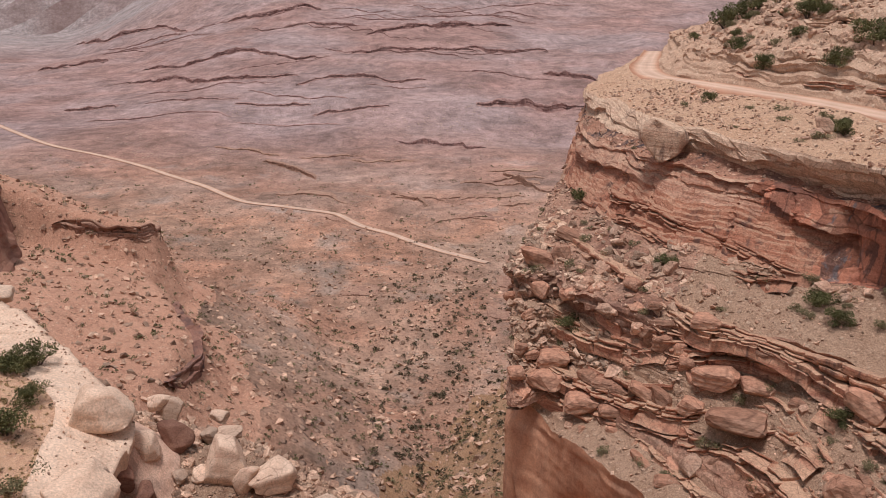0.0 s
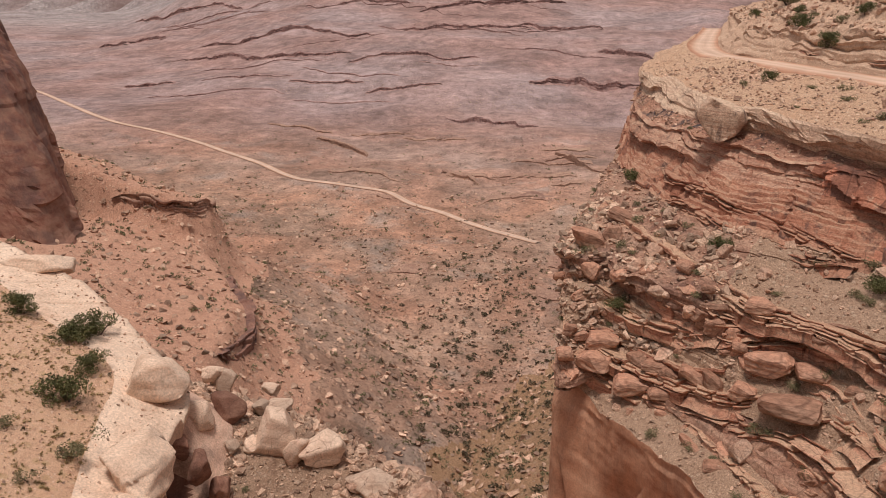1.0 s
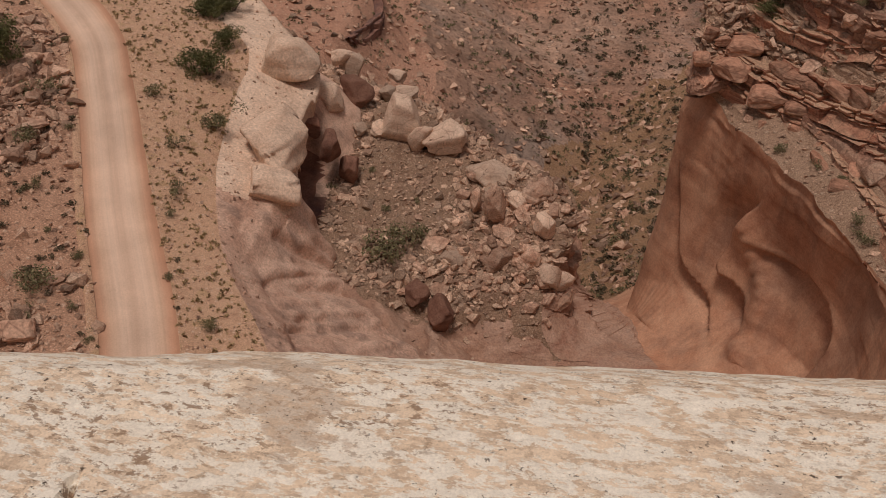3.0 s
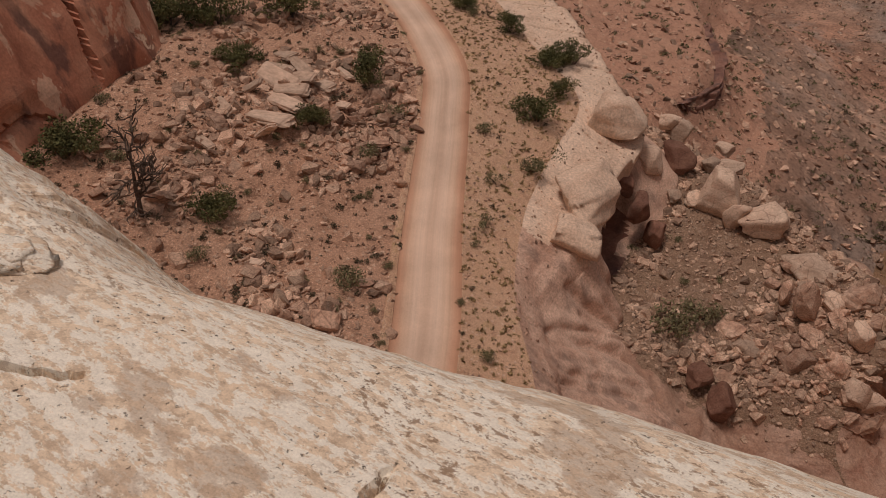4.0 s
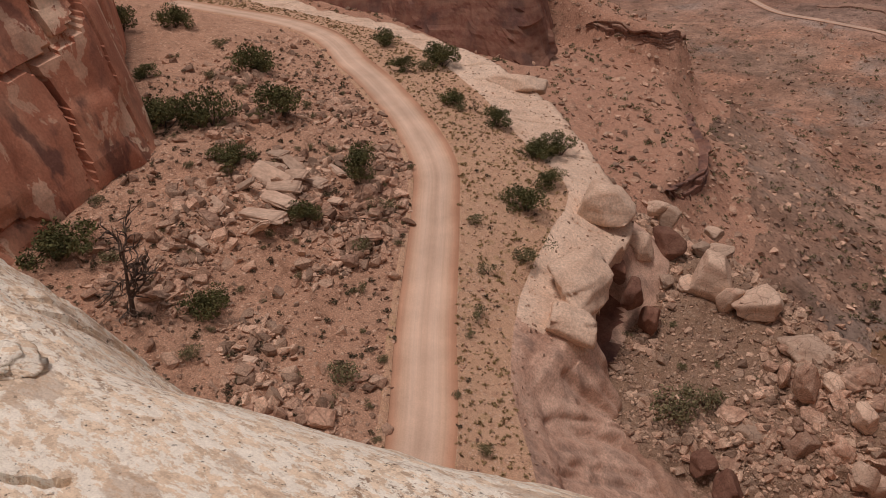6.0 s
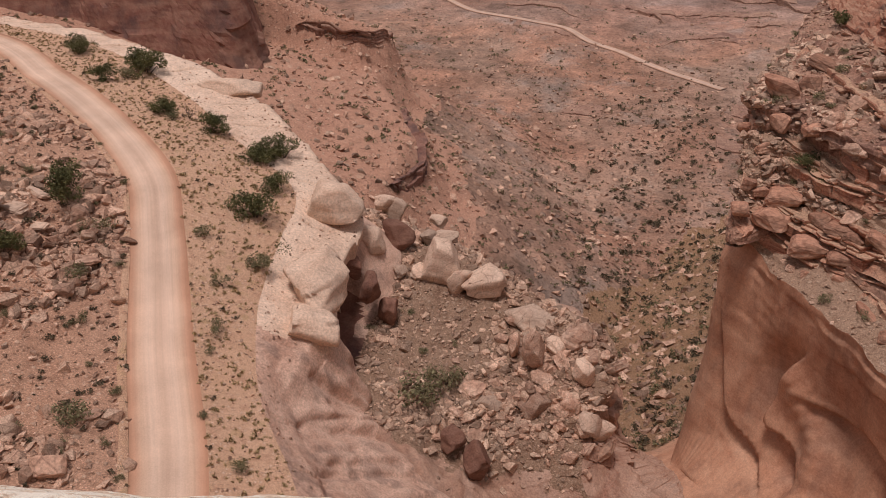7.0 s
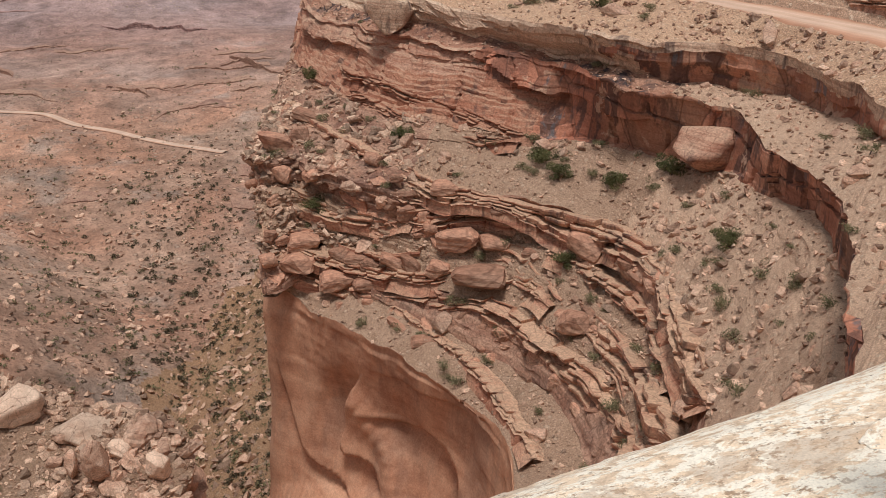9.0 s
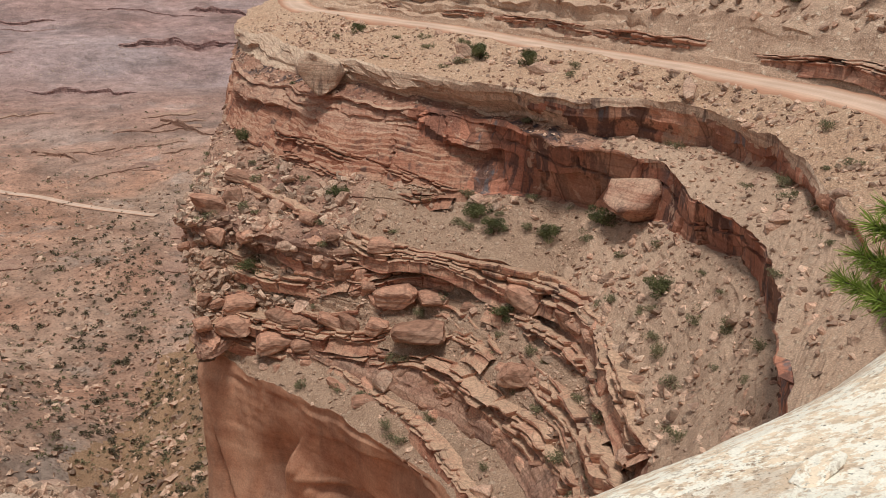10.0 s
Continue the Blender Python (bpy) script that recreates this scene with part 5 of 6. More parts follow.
sheet("buttress", g, DARKRED, "dark varnished red sandstone buttress", "cliff")

# ---- the cap rock of the overlook ----
# its edge: x, y, z of the brink, then it falls away
BRINK = [(-60, 8, 3), (-30, 3.5, 1.0), (-14, 1.6, -0.2), (-8, 1.22, -0.95), (-4.95, 1.18, -1.38), (-4.33, 1.20, -1.55), (-3.79, 1.18, -1.68), (-3.33, 1.16, -1.77), (-2.88, 1.13, -1.85), (-2.42, 1.28, -1.92), (-2.0, 1.41, -1.98), (-1.64, 1.50, -2.01), (-1.2, 1.64, -2.05), (-0.57, 1.75, -2.06), (0.62, 1.98, -2.085),
         (1.14, 1.97, -1.98), (1.62, 2.02, -1.96), (2.14, 2.04, -1.885), (2.73, 2.11, -1.885), (3.35, 2.19, -1.83), (5, 2.5, -1.62), (9, 3.2, -1.3), (24, 6, -0.6)]
e = spline(BRINK, 900)
rows = []
prof = [(-40, 2.0), (-25, 1.2), (-12, 0.5), (-7, 0.28), (-5, 0.24), (-4.2, 0.25), (-3.6, 0.26), (-3.1, 0.28), (-2.7, 0.29), (-2.4, 0.29), (-2.1, 0.285), (-1.8, 0.275), (-1.6, 0.265), (-1.4, 0.25), (-1.2, 0.235), (-1.0, 0.215), (-0.85, 0.195),
        (-0.7, 0.172), (-0.55, 0.145), (-0.42, 0.118), (-0.3, 0.09), (-0.2, 0.065), (-0.1, 0.034), (0, 0.0), (0.1, -0.06), (0.25, -0.2), (0.45, -0.5), (0.7, -1.0), (1.0, -2.0), (1.4, -4.5), (2.0, -10), (3, -20), (6, -40)]
prof = [(o, np.interp(o, [q[0] for q in prof], [q[1] for q in prof])) for o in np.r_[-40, -25, -12, -9, -7, -6, np.arange(-5, -2, 0.05), np.arange(-2, -0.03, 0.02), [q[0] for q in prof if q[0] >= 0]]]
for o, h in prof:
    rows.append(e + np.array([0, o, h]))
g = np.array(rows)
near = np.interp([o for o, h in prof], [-12, -5, 0, 0.5], [1, 1, 0.35, 1])[:, None]
g[..., 2] += near * (0.05 * fbm(g * 0.9, 4, 130) + 0.018 * fbm(g * np.array([3, 7, 3]), 4, 131))
shelf = fbm(g * np.array([0.35, 1.1, 0.5]), 4, 132) * 2.2
shelf = np.floor(shelf * 3) / 3 - shelf
g[..., 2] += near * 0.085 * shelf * smooth(-2.2, -3.6, g[..., 0])
g[..., 2] += near * 0.03 * (np.floor(fbm(g * np.array([0.6, 1.5, 0.6]), 4, 134) * 4) / 4)
g[..., 2] += near * 0.012 * (np.floor(fbm(g * np.array([2.0, 4.5, 2.0]), 4, 135) * 3) / 3)
# flaking lumps and small broken ledges towards the rising side
flaky = smooth(-2.9, -3.5, g[..., 0]) * smooth(0.35, 0.6, g[..., 1])
g[..., 2] += near * flaky * 0.15 * (np.floor(fbm(g * np.array([1.6, 5.5, 2.0]), 4, 139) * 3) / 3)
g[..., 2] += near * flaky * 0.045 * (np.floor(fbm(g * np.array([5, 11, 5]), 3, 141) * 3) / 3)
# two open cracks
for crack in ([(-2.87, 0.23), (-2.77, 0.35), (-2.66, 0.45), (-2.58, 0.53), (-2.49, 0.60), (-2.37, 0.69), (-2.26, 0.76), (-2.17, 0.80), (-2.07, 0.76)], [(-1.31, 0.95), (-1.31, 1.02), (-1.33, 1.19), (-1.29, 1.3)]):
    cd = np.abs(side_distance(g[..., 0] + 0.03 * fbm(g * 7, 3, 136), g[..., 1] + 0.03 * fbm(g * 7, 3, 137), crack))
    g[..., 2] -= 0.28 * smooth(0.018, 0.009, cd) * smooth(-0.6, -0.1, fbm(g * 2.5, 2, 138))
CAP = g
sheet("overlook_rock", g, ROCK, "pale weathered cap rock of the overlook", "rock")


# ---- loose rock ----
def lump(rng, slab, corners=18):
    """An angular block: the hull of random places in a box, with worn edges."""
    bm = bmesh.new()
    for _ in range(corners):
        v = rng.uniform(-1, 1, 3)
        v /= max(np.abs(v).max(), 1e-6)
        v *= np.array([0.5, 0.5 * rng.uniform(0.6, 0.9), 0.5 * slab]) * rng.uniform(0.86, 1.0)
        bm.verts.new(v)
    res = bmesh.ops.convex_hull(bm, input=bm.verts)
    bmesh.ops.delete(bm, geom=[x for x in res["geom_interior"] if isinstance(x, bmesh.types.BMVert)], context="VERTS")
    return bm


def mesh_of(bm, name, material, soft=False):
    me = bpy.data.meshes.new(name)
    bm.to_mesh(me)
    bm.free()
    me.materials.append(material)
    if soft:
        me.polygons.foreach_set("use_smooth", np.ones(len(me.polygons), bool))
    return me


def worn(seed, square, flat, material, name):
    """A block one metre long with chipped faces, worn edges and bedding grooves."""
    bm = bmesh.new()
    bmesh.ops.create_icosphere(bm, subdivisions=3, radius=1.0)
    v = np.array([w.co[:] for w in bm.verts])
    v /= (np.abs(v) ** (2 * square)).sum(axis=1, keepdims=True) ** (0.5 / square)
    r = np.random.default_rng(seed)
    v = v @ np.array([[1, r.normal(0, 0.18), 0], [0, 1, r.normal(0, 0.12)], [r.normal(0, 0.2), 0, 1]])
    for _ in range(5):
        f = r.normal(size=3)
        f /= np.linalg.norm(f)
        v -= np.maximum(v @ f - r.uniform(0.75, 1.15), 0)[:, None] * f * 0.97
    cut = hash01(np.floor(v[:, 2] * 3.2 + 0.5 * fbm(v, 2, seed + 5)), np.full(len(v), seed))
    v[:, :2] *= 1 + 0.13 * (cut[:, None] - 0.5)
    v *= 1 + 0.035 * fbm(v * 3.5 + seed, 3, seed + 3)[:, None]
    v *= np.array([0.5, 0.5 * r.uniform(0.62, 0.95), 0.5 * flat])
    for w, c in zip(bm.verts, v):
        w.co = c
    return mesh_of(bm, name, material)


rng = np.random.default_rng(5)
SLABS = [worn(40 + i, 7.0, 1.0, BLOCK, "block") for i in range(9)]
PALE_SLABS = [worn(50 + i, 8.0, 0.3, PALE_STONE, "slab") for i in range(3)]
WORN = [worn(60 + i, 6.0, f, STONE, "boulder") for i, f in enumerate((0.25, 0.3, 0.38, 0.45, 0.55, 0.65, 0.75, 0.85))]
LUMPS = [mesh_of(lump(rng, s), "boulder", STONE) for s in (0.25, 0.3, 0.35, 0.42, 0.5, 0.6, 0.7, 0.85)]


def lump_arrays(me):
    v = np.empty(len(me.vertices) * 3)
    me.vertices.foreach_get("co", v)
    return v.reshape(-1, 3), [tuple(p.vertices) for p in me.polygons]


def turn(rng, tip=0.5):
    return np.array(Euler((rng.normal(0, tip), rng.normal(0, tip), rng.uniform(0, 6.28))).to_matrix())


def stuff(name, places, sizes, shapes, material, label, category, rng, sink=0.2, tip=0.5):
    """Very many alike things as one mesh."""
    vs, fs, base = [], [], 0
    arr = [lump_arrays(s) for s in shapes]
    for p, s in zip(places, sizes):
        v, f = arr[rng.integers(len(arr))]
        vs.append(v @ turn(rng, tip).T * s + p + np.array([0, 0, (0.25 - sink) * s]))
        fs.extend([tuple(i + base for i in q) for q in f])
        base += len(v)
    me = bpy.data.meshes.new(name)
    me.from_pydata(np.vstack(vs), [], fs)
    me.materials.append(material)
    return tagged(new(name, me), label, category, "", "stuff")


def boulders(places, sizes, label, group, rng, sink=0.15, tip=0.4):
    for p, s in zip(places, sizes):
        ob = new("boulder", WORN[rng.integers(len(WORN))])
        ob.matrix_world = Matrix.Translation(p + np.array([0, 0, (0.22 - sink) * s])) @ Euler((rng.normal(0, tip), rng.normal(0, tip), rng.uniform(0, 6.28))).to_matrix().to_4x4() @ Matrix.Diagonal((s, s, s, 1))
        tagged(ob, label, "boulder", group)


def sizes(rng, count, low, high, power=2.2):
    return low + (high - low) * rng.random(count) ** power


SMALL = [mesh_of(lump(rng, v, 9), "stone", STONES) for v in (0.35, 0.45, 0.55, 0.7, 0.8)]
talus = lpiece("cliff_foot", "road_left")
u = np.linspace(0, 1, talus.shape[0])[:, None] * np.ones(talus.shape[1])[None, :]
seen = smooth(-105, -70, talus[..., 0]) * smooth(12, 26, talus[..., 1])
heap = smooth(-0.1, 0.45, fbm(talus / 7, 3, 140)) * smooth(1.0, 0.86, u) * smooth(0.1, 0.5, u) * seen
p, _ = scatter(talus, 60, rng, heap)
boulders(p, sizes(rng, 60, 1.0, 2.4), "angular red sandstone block lying in the talus", "talus blocks", rng)
p, _ = scatter(talus, 2600, rng, heap + 0.05 * seen)
stuff("rubble", p, sizes(rng, 2600, 0.4, 1.7, 2.6), LUMPS, STONES, "angular red blocks heaped on the talus slope", "rubble", rng)
p, _ = scatter(talus, 9000, rng, heap + 0.16 * seen)
stuff("rubble", p, sizes(rng, 9000, 0.12, 0.6, 2.6), SMALL, STONES, "small red rubble on the talus slope", "rubble", rng)
for x, y, w in ((-58.6, 49.3, 4.2), (-58.9, 52.2, 3.2), (-55.7, 46.7, 4.6), (-54.8, 44.0, 4.0), (-55.6, 51.6, 2.8), (-56.0, 55.3, 2.6), (-52.9, 51.4, 2.4), (-57.2, 38.1, 2.4), (-54.1, 42.2, 3.2), (-62.0, 53.1, 3.0), (-59.3, 45.7, 2.6), (-44.8, 30.9, 2.2), (-58.6, 42.0, 2.2), (-57.4, 50.8, 3.4), (-56.6, 48.4, 3.0), (-60.5, 51.0, 2.8)):
    i = np.argmin((talus[..., 0] - x) ** 2 + (talus[..., 1] - y) ** 2)
    ob = new("slab", PALE_SLABS[rng.integers(3)])
    ob.matrix_world = Matrix.Translation(talus.reshape(-1, 3)[i] + np.array([0, 0, 0.12 * w])) @ Euler((rng.normal(0.2, 0.25), rng.normal(0, 0.25), rng.normal(0.05, 0.3))).to_matrix().to_4x4() @ Matrix.Diagonal((w * 1.15, w * 0.55, w * 0.6, 1))
    tagged(ob, "long pale sandstone slab tilted in the talus", "slab", "talus slabs")
ledge = lpiece("foot", "ledge_lip")
seen = smooth(-60, -35, ledge[..., 0])
seen = seen * (0.03 + smooth(54.5, 57.5, ledge[..., 1] - 0.12 * ledge[..., 0]))
heap = (0.15 + smooth(-0.3, 0.3, fbm(ledge / 7, 3, 141))) * seen
p, _ = scatter(ledge, 20, rng, heap)
boulders(p, sizes(rng, 20, 0.9, 2.2), "pale sandstone block on the rubble ledge", "ledge blocks", rng)
p, _ = scatter(ledge, 2200, rng, heap)
stuff("rubble", p, sizes(rng, 2200, 0.4, 1.6), LUMPS, PALE_STONES, "angular blocks on the rubble ledge", "rubble", rng)
p, _ = scatter(ledge, 10000, rng, seen * (0.3 + heap))
stuff("rubble", p, sizes(rng, 10000, 0.15, 0.6), SMALL, PALE_STONES, "small rubble on the ledge", "rubble", rng)
bench = lpiece("road_right", "rim_lip")
p, _ = scatter(bench, 2600, rng, smooth(-90, -60, bench[..., 0]) + 0.05)
stuff("pebbles", p, sizes(rng, 2600, 0.08, 0.42, 2.4), SMALL, STONES, "loose stones on the soil bench", "pebbles", rng)
for a, b, big, few, many, what in (("B_base", "C_lip", 1.8, 12, 3000, "upper talus"), ("C_base", "E_lip", 1.6, 18, 2600, "middle slope"), ("E_base", "D_rim", 1.3, 8, 1200, "lower slope"), ("A_base", "B_lip", 1.0, 6, 900, "sandy shelf"), ("road_out", "A_lip", 1.3, 14, 2600, "road shoulder")):
    s = piece(a, b)
    seen = smooth(135, 105, s[..., 1]) * smooth(16, 26, s[..., 1])
    p, _ = scatter(s, few, rng, seen)
    boulders(p, sizes(rng, few, 0.7, big), "sandstone block lying on the " + what, what + " blocks", rng)
    p, _ = scatter(s, many // 6, rng, seen * smooth(-0.2, 0.3, fbm(s / 7, 3, 143)))
    stuff("rubble", p, sizes(rng, many // 6, 0.4, big * 0.6), LUMPS, STONES, "broken blocks on the " + what, "rubble", rng)
    p, _ = scatter(s, many, rng, seen)
    stuff("rubble", p, sizes(rng, many, 0.12, 0.5), SMALL, STONES, "small rubble on the " + what, "rubble", rng)
s = piece("B_base", "E_lip")
p, _ = scatter(s, 44, rng, smooth(60, 68, s[..., 1]) * smooth(100, 86, s[..., 1]))
boulders(p, sizes(rng, 44, 0.7, 1.8), "angular sandstone block on the broken headland", "headland blocks", rng, 0.1)
p, _ = scatter(s, 1300, rng, smooth(62, 72, s[..., 1]) * smooth(100, 86, s[..., 1]) * smooth(-0.3, 0.3, fbm(s / 5, 3, 144)))
stuff("rubble", p, sizes(rng, 1300, 0.25, 1.3, 2.2), LUMPS, PALE_STONES, "pale broken blocks heaped on the headland", "rubble", rng)
s = piece("hill_top", "bank")
near_hill = smooth(110, 70, s[..., 0]) * smooth(20, 35, s[..., 1]) + 0.05
bankside = smooth(85, 60, s[..., 0]) * smooth(30, 45, s[..., 1]) * smooth(170, 130, s[..., 1])
p, _ = scatter(s, 24, rng, bankside)
boulders(p, sizes(rng, 24, 1.0, 2.8), "sandstone block on the hillside above the road", "hillside blocks", rng)
p, _ = scatter(s, 900, rng, bankside)
stuff("rubble", p, sizes(rng, 900, 0.4, 1.4), LUMPS, STONES, "broken blocks on the hillside above the road", "rubble", rng)
p, _ = scatter(s, 11000, rng, near_hill)
stuff("rubble", p, sizes(rng, 11000, 0.15, 1.0, 2.6), SMALL, STONES, "rubble on the upper hillside", "rubble", rng)

# jointed blocks that break out of the ledges, and the ledges' own lips
def ledge_blocks(ledge, row, count, y0, y1, low, high, spread):
    line = AMPHI[ROWI[row]]
    cols = np.nonzero((line[:, 1] > y0) & (line[:, 1] < y1))[0]
    for c in np.sort(rng.choice(cols, count)):
        r = ROWI[row] + int(rng.integers(-2, spread))
        p = AMPHI[r, c]
        d = AMPHI[r, min(c + 3, AMPHI.shape[1] - 1)] - AMPHI[r, c - 3]
        s = rng.uniform(low, high)
        ob = new("block", SLABS[rng.integers(len(SLABS))])
        ob.parent = ledge
        turned = Euler((rng.normal(0, 0.25), rng.normal(0, 0.25), math.atan2(d[1], d[0]) + rng.normal(0, 0.5)))
        ob.matrix_basis = Matrix.Translation(p + np.array([0.1 * s, 0.1 * s, -0.2 * s])) @ turned.to_matrix().to_4x4() @ Matrix.Diagonal((s * rng.uniform(0.8, 1.3), s * rng.uniform(0.6, 0.9), s * rng.uniform(0.38, 0.65), 1))


# the larger blocks that stand out of the ledges: place, breadth and height
LOW_BLOCKS = [(10.7, 71.4, -32.1, 3.1, 1.9), (7.6, 71.6, -31.3, 1.6, 1.6), (8.7, 71.4, -31.7, 1.4, 1.1), (9.8, 69.8, -33.5, 3.6, 2.2), (7.1, 69.6, -32.9, 1.6, 1.6), (13.6, 68.6, -32.6, 2.2, 1.5), (15.0, 67.0, -32.5, 2.4, 1.2), (12.9, 67.1, -34.5, 3.2, 2.2), (16.0, 65.8, -32.8, 1.8, 1.6), (17.6, 64.2, -31.9, 2.6, 1.3), (15.2, 65.1, -34.3, 2.4, 1.6), (18.9, 62.7, -31.9, 2.0, 2.0), (20.7, 60.8, -31.6, 2.5, 2.0), (23.2, 57.1, -30.8, 4.9, 2.2), (27.4, 47.7, -30.9, 2.9, 2.2), (25.4, 59.3, -29.0, 2.5, 1.5), (31.7, 47.7, -27.0, 1.6, 2.0)]
MID_BLOCKS = [(22.8, 61.3, -29.0, 3.8, 2.3), (21.0, 63.7, -28.9, 1.3, 1.3), (19.3, 65.5, -27.8, 1.8, 2.1), (20.6, 64.7, -28.2, 1.3, 2.1), (18.5, 66.5, -27.8, 1.3, 2.1), (22.4, 63.9, -25.2, 2.5, 1.5), (18.7, 66.7, -24.9, 1.3, 1.0), (9.7, 75.9, -26.7, 2.0, 2.0), (14.4, 72.1, -25.5, 1.4, 1.4), (17.5, 70.7, -24.3, 1.6, 1.3), (16.1, 69.3, -27.7, 1.9, 1.6), (13.7, 83.7, -23.3, 3.1, 1.5), (9.8, 78.5, -24.5, 3.2, 2.9), (12.0, 79.5, -24.2, 2.4, 2.4), (12.8, 74.1, -26.4, 2.8, 1.7), (17.0, 65.4, -32.5, 0.8, 1.0), (30.9, 53.2, -27.2, 3.3, 2.6), (26.0, 60.3, -26.6, 3.0, 1.5)]
for ledge_thing, places in ((LOWER, LOW_BLOCKS), (MIDDLE, MID_BLOCKS)):
    for x, y, z, w, h in places:
        ob = new("block", SLABS[rng.integers(len(SLABS))])
        ob.parent = ledge_thing
        turned = Euler((rng.normal(0, 0.1), rng.normal(0, 0.1), math.atan2(y, x) - 1.57 + rng.normal(0, 0.3)))
        ob.matrix_basis = Matrix.Translation((x, y, z)) @ turned.to_matrix().to_4x4() @ Matrix.Diagonal((w * 0.95, w * 0.85, h * 0.72, 1))
ledge_blocks(LOWER, "E_lip", 26, 40, 71, 1.0, 2.4, 14)
ledge_blocks(LOWER, "E_base", 16, 48, 67, 1.2, 2.6, 6)
ledge_blocks(MIDDLE, "C_lip", 26, 36, 84, 1.0, 2.2, 12)
ledge_blocks(MIDDLE, "C_base", 24, 46, 80, 0.9, 2.2, 30)


def rounded(name, at, size, turned, material, label, seed, square=3.0, group="", grooves=0.05, cuts=4):
    """A worn boulder: a squared ball with swells, bedding grooves and chipped corners."""
    bm = bmesh.new()
    bmesh.ops.create_icosphere(bm, subdivisions=cuts, radius=1.0)
    v = np.array([w.co[:] for w in bm.verts])
    v /= (np.abs(v) ** square).sum(axis=1, keepdims=True) ** (1 / square)
    v *= 1 + (0.14 if square < 4 else 0.05) * fbm(v * 1.3 + seed, 3, seed)[:, None]
    chip = np.random.default_rng(seed)
    for _ in range(11 if square < 4 else 26):
        f = chip.normal(size=3)
        f /= np.linalg.norm(f)
        v -= np.maximum(v @ f - (chip.uniform(0.62, 0.92) if square < 4 else chip.uniform(0.55, 0.9)), 0)[:, None] * f * 0.96
    v *= 1 + (0.045 if square < 4 else 0.03) * fbm(v * 4 + seed, 4, seed + 3)[:, None]
    cut = hash01(np.floor(v[:, 2] * 3.5 + 0.6 * fbm(v, 2, seed + 5)), np.full(len(v), seed))
    v[:, :2] *= 1 + grooves * (cut[:, None] - 0.5) * 2
    v *= np.array(size) / 2
    for w, c in zip(bm.verts, v):
        w.co = c
    ob = new(name, mesh_of(bm, name, material, True))
    ob.matrix_world = Matrix.Translation(at) @ Euler([radians(a) for a in turned]).to_matrix().to_4x4()
    return tagged(ob, label, "boulder", group)


PALE_LABEL, BROWN_LABEL = "large rounded pale sandstone boulder at the bench edge", "dark brown sandstone boulder wedged below the rim"
for i, (at, size, turned) in enumerate([
    ((-32.9, 71.2, -38.3), (6.0, 6.6, 4.6), (0, 10, 20)), ((-22.5, 75.0, -46.1), (5.4, 5.6, 5.6), (8, 12, 10)), ((-17.5, 73.9, -47.2), (4.8, 4.2, 3.8), (0, -6, 30)), ((-20.2, 73.4, -47.4), (2.8, 2.4, 4.2), (0, 20, 0)),
    ((-31.8, 86.0, -45.6), (4.4, 3.2, 3.2), (0, 10, -20)), ((-56.5, 93.6, -34.6), (9.5, 6.0, 3.2), (0, 5, 35)), ((-30.0, 73.4, -43.2), (3.2, 3.0, 3.4), (0, 8, 40)),
    ((-24.5, 82.7, -47.0), (3.4, 2.4, 1.8), (10, 0, 40)), ((-26.0, 86.0, -46.8), (2.4, 1.8, 1.5), (0, 12, 0)), ((-33.0, 85.5, -44.6), (3.0, 2.4, 2.0), (0, 0, 15)), ((-26.0, 81.5, -46.6), (2.2, 2.0, 1.5), (8, 0, 70)),
    ((-24.6, 74.0, -46.9), (2.2, 2.0, 1.6), (8, 0, 70)), ((-26.6, 73.0, -46.6), (1.8, 1.6, 1.3), (0, 12, 30))]):
    rounded("boulder", at, size, turned, PALE if i in (0, 5) else PALE_STONE, PALE_LABEL, 300 + i, 3.2 if i != 1 else 2.6, "rim boulders")
# the rim's overhanging nose
for i, (at, size, turned) in enumerate([((-30.6, 60.2, -40.6), (6.4, 12.5, 5.6), (-7, 16, 12)), ((-29.4, 55.4, -41.9), (5.6, 8.4, 4.6), (-10, 12, 26))]):
    rounded("rim_nose", at, size, turned, PALE, "overhanging rounded nose of the pale slickrock rim", 344 + i, 4.2, "rim noses", 0.1)
for i, (at, size, turned) in enumerate([
    ((-28.4, 78.4, -45.2), (3.8, 3.4, 3.4), (0, 0, 25)), ((-30.8, 69.0, -44.4), (2.8, 2.6, 2.2), (0, 15, 0)), ((-27.9, 67.4, -45.8), (2.2, 3.0, 4.2), (20, 10, 12)), ((-26.2, 67.7, -48.0), (2.2, 2.6, 3.8), (10, 10, 12)), ((-13.0, 53.9, -53.6), (2.6, 2.6, 3.8), (15, 20, 30)), ((-15.6, 54.8, -52.6), (2.4, 2.2, 2.8), (0, 15, 50))]):
    rounded("boulder", at, size, turned, BROWN_STONE, BROWN_LABEL, 330 + i, 3.6, "wedged boulders")
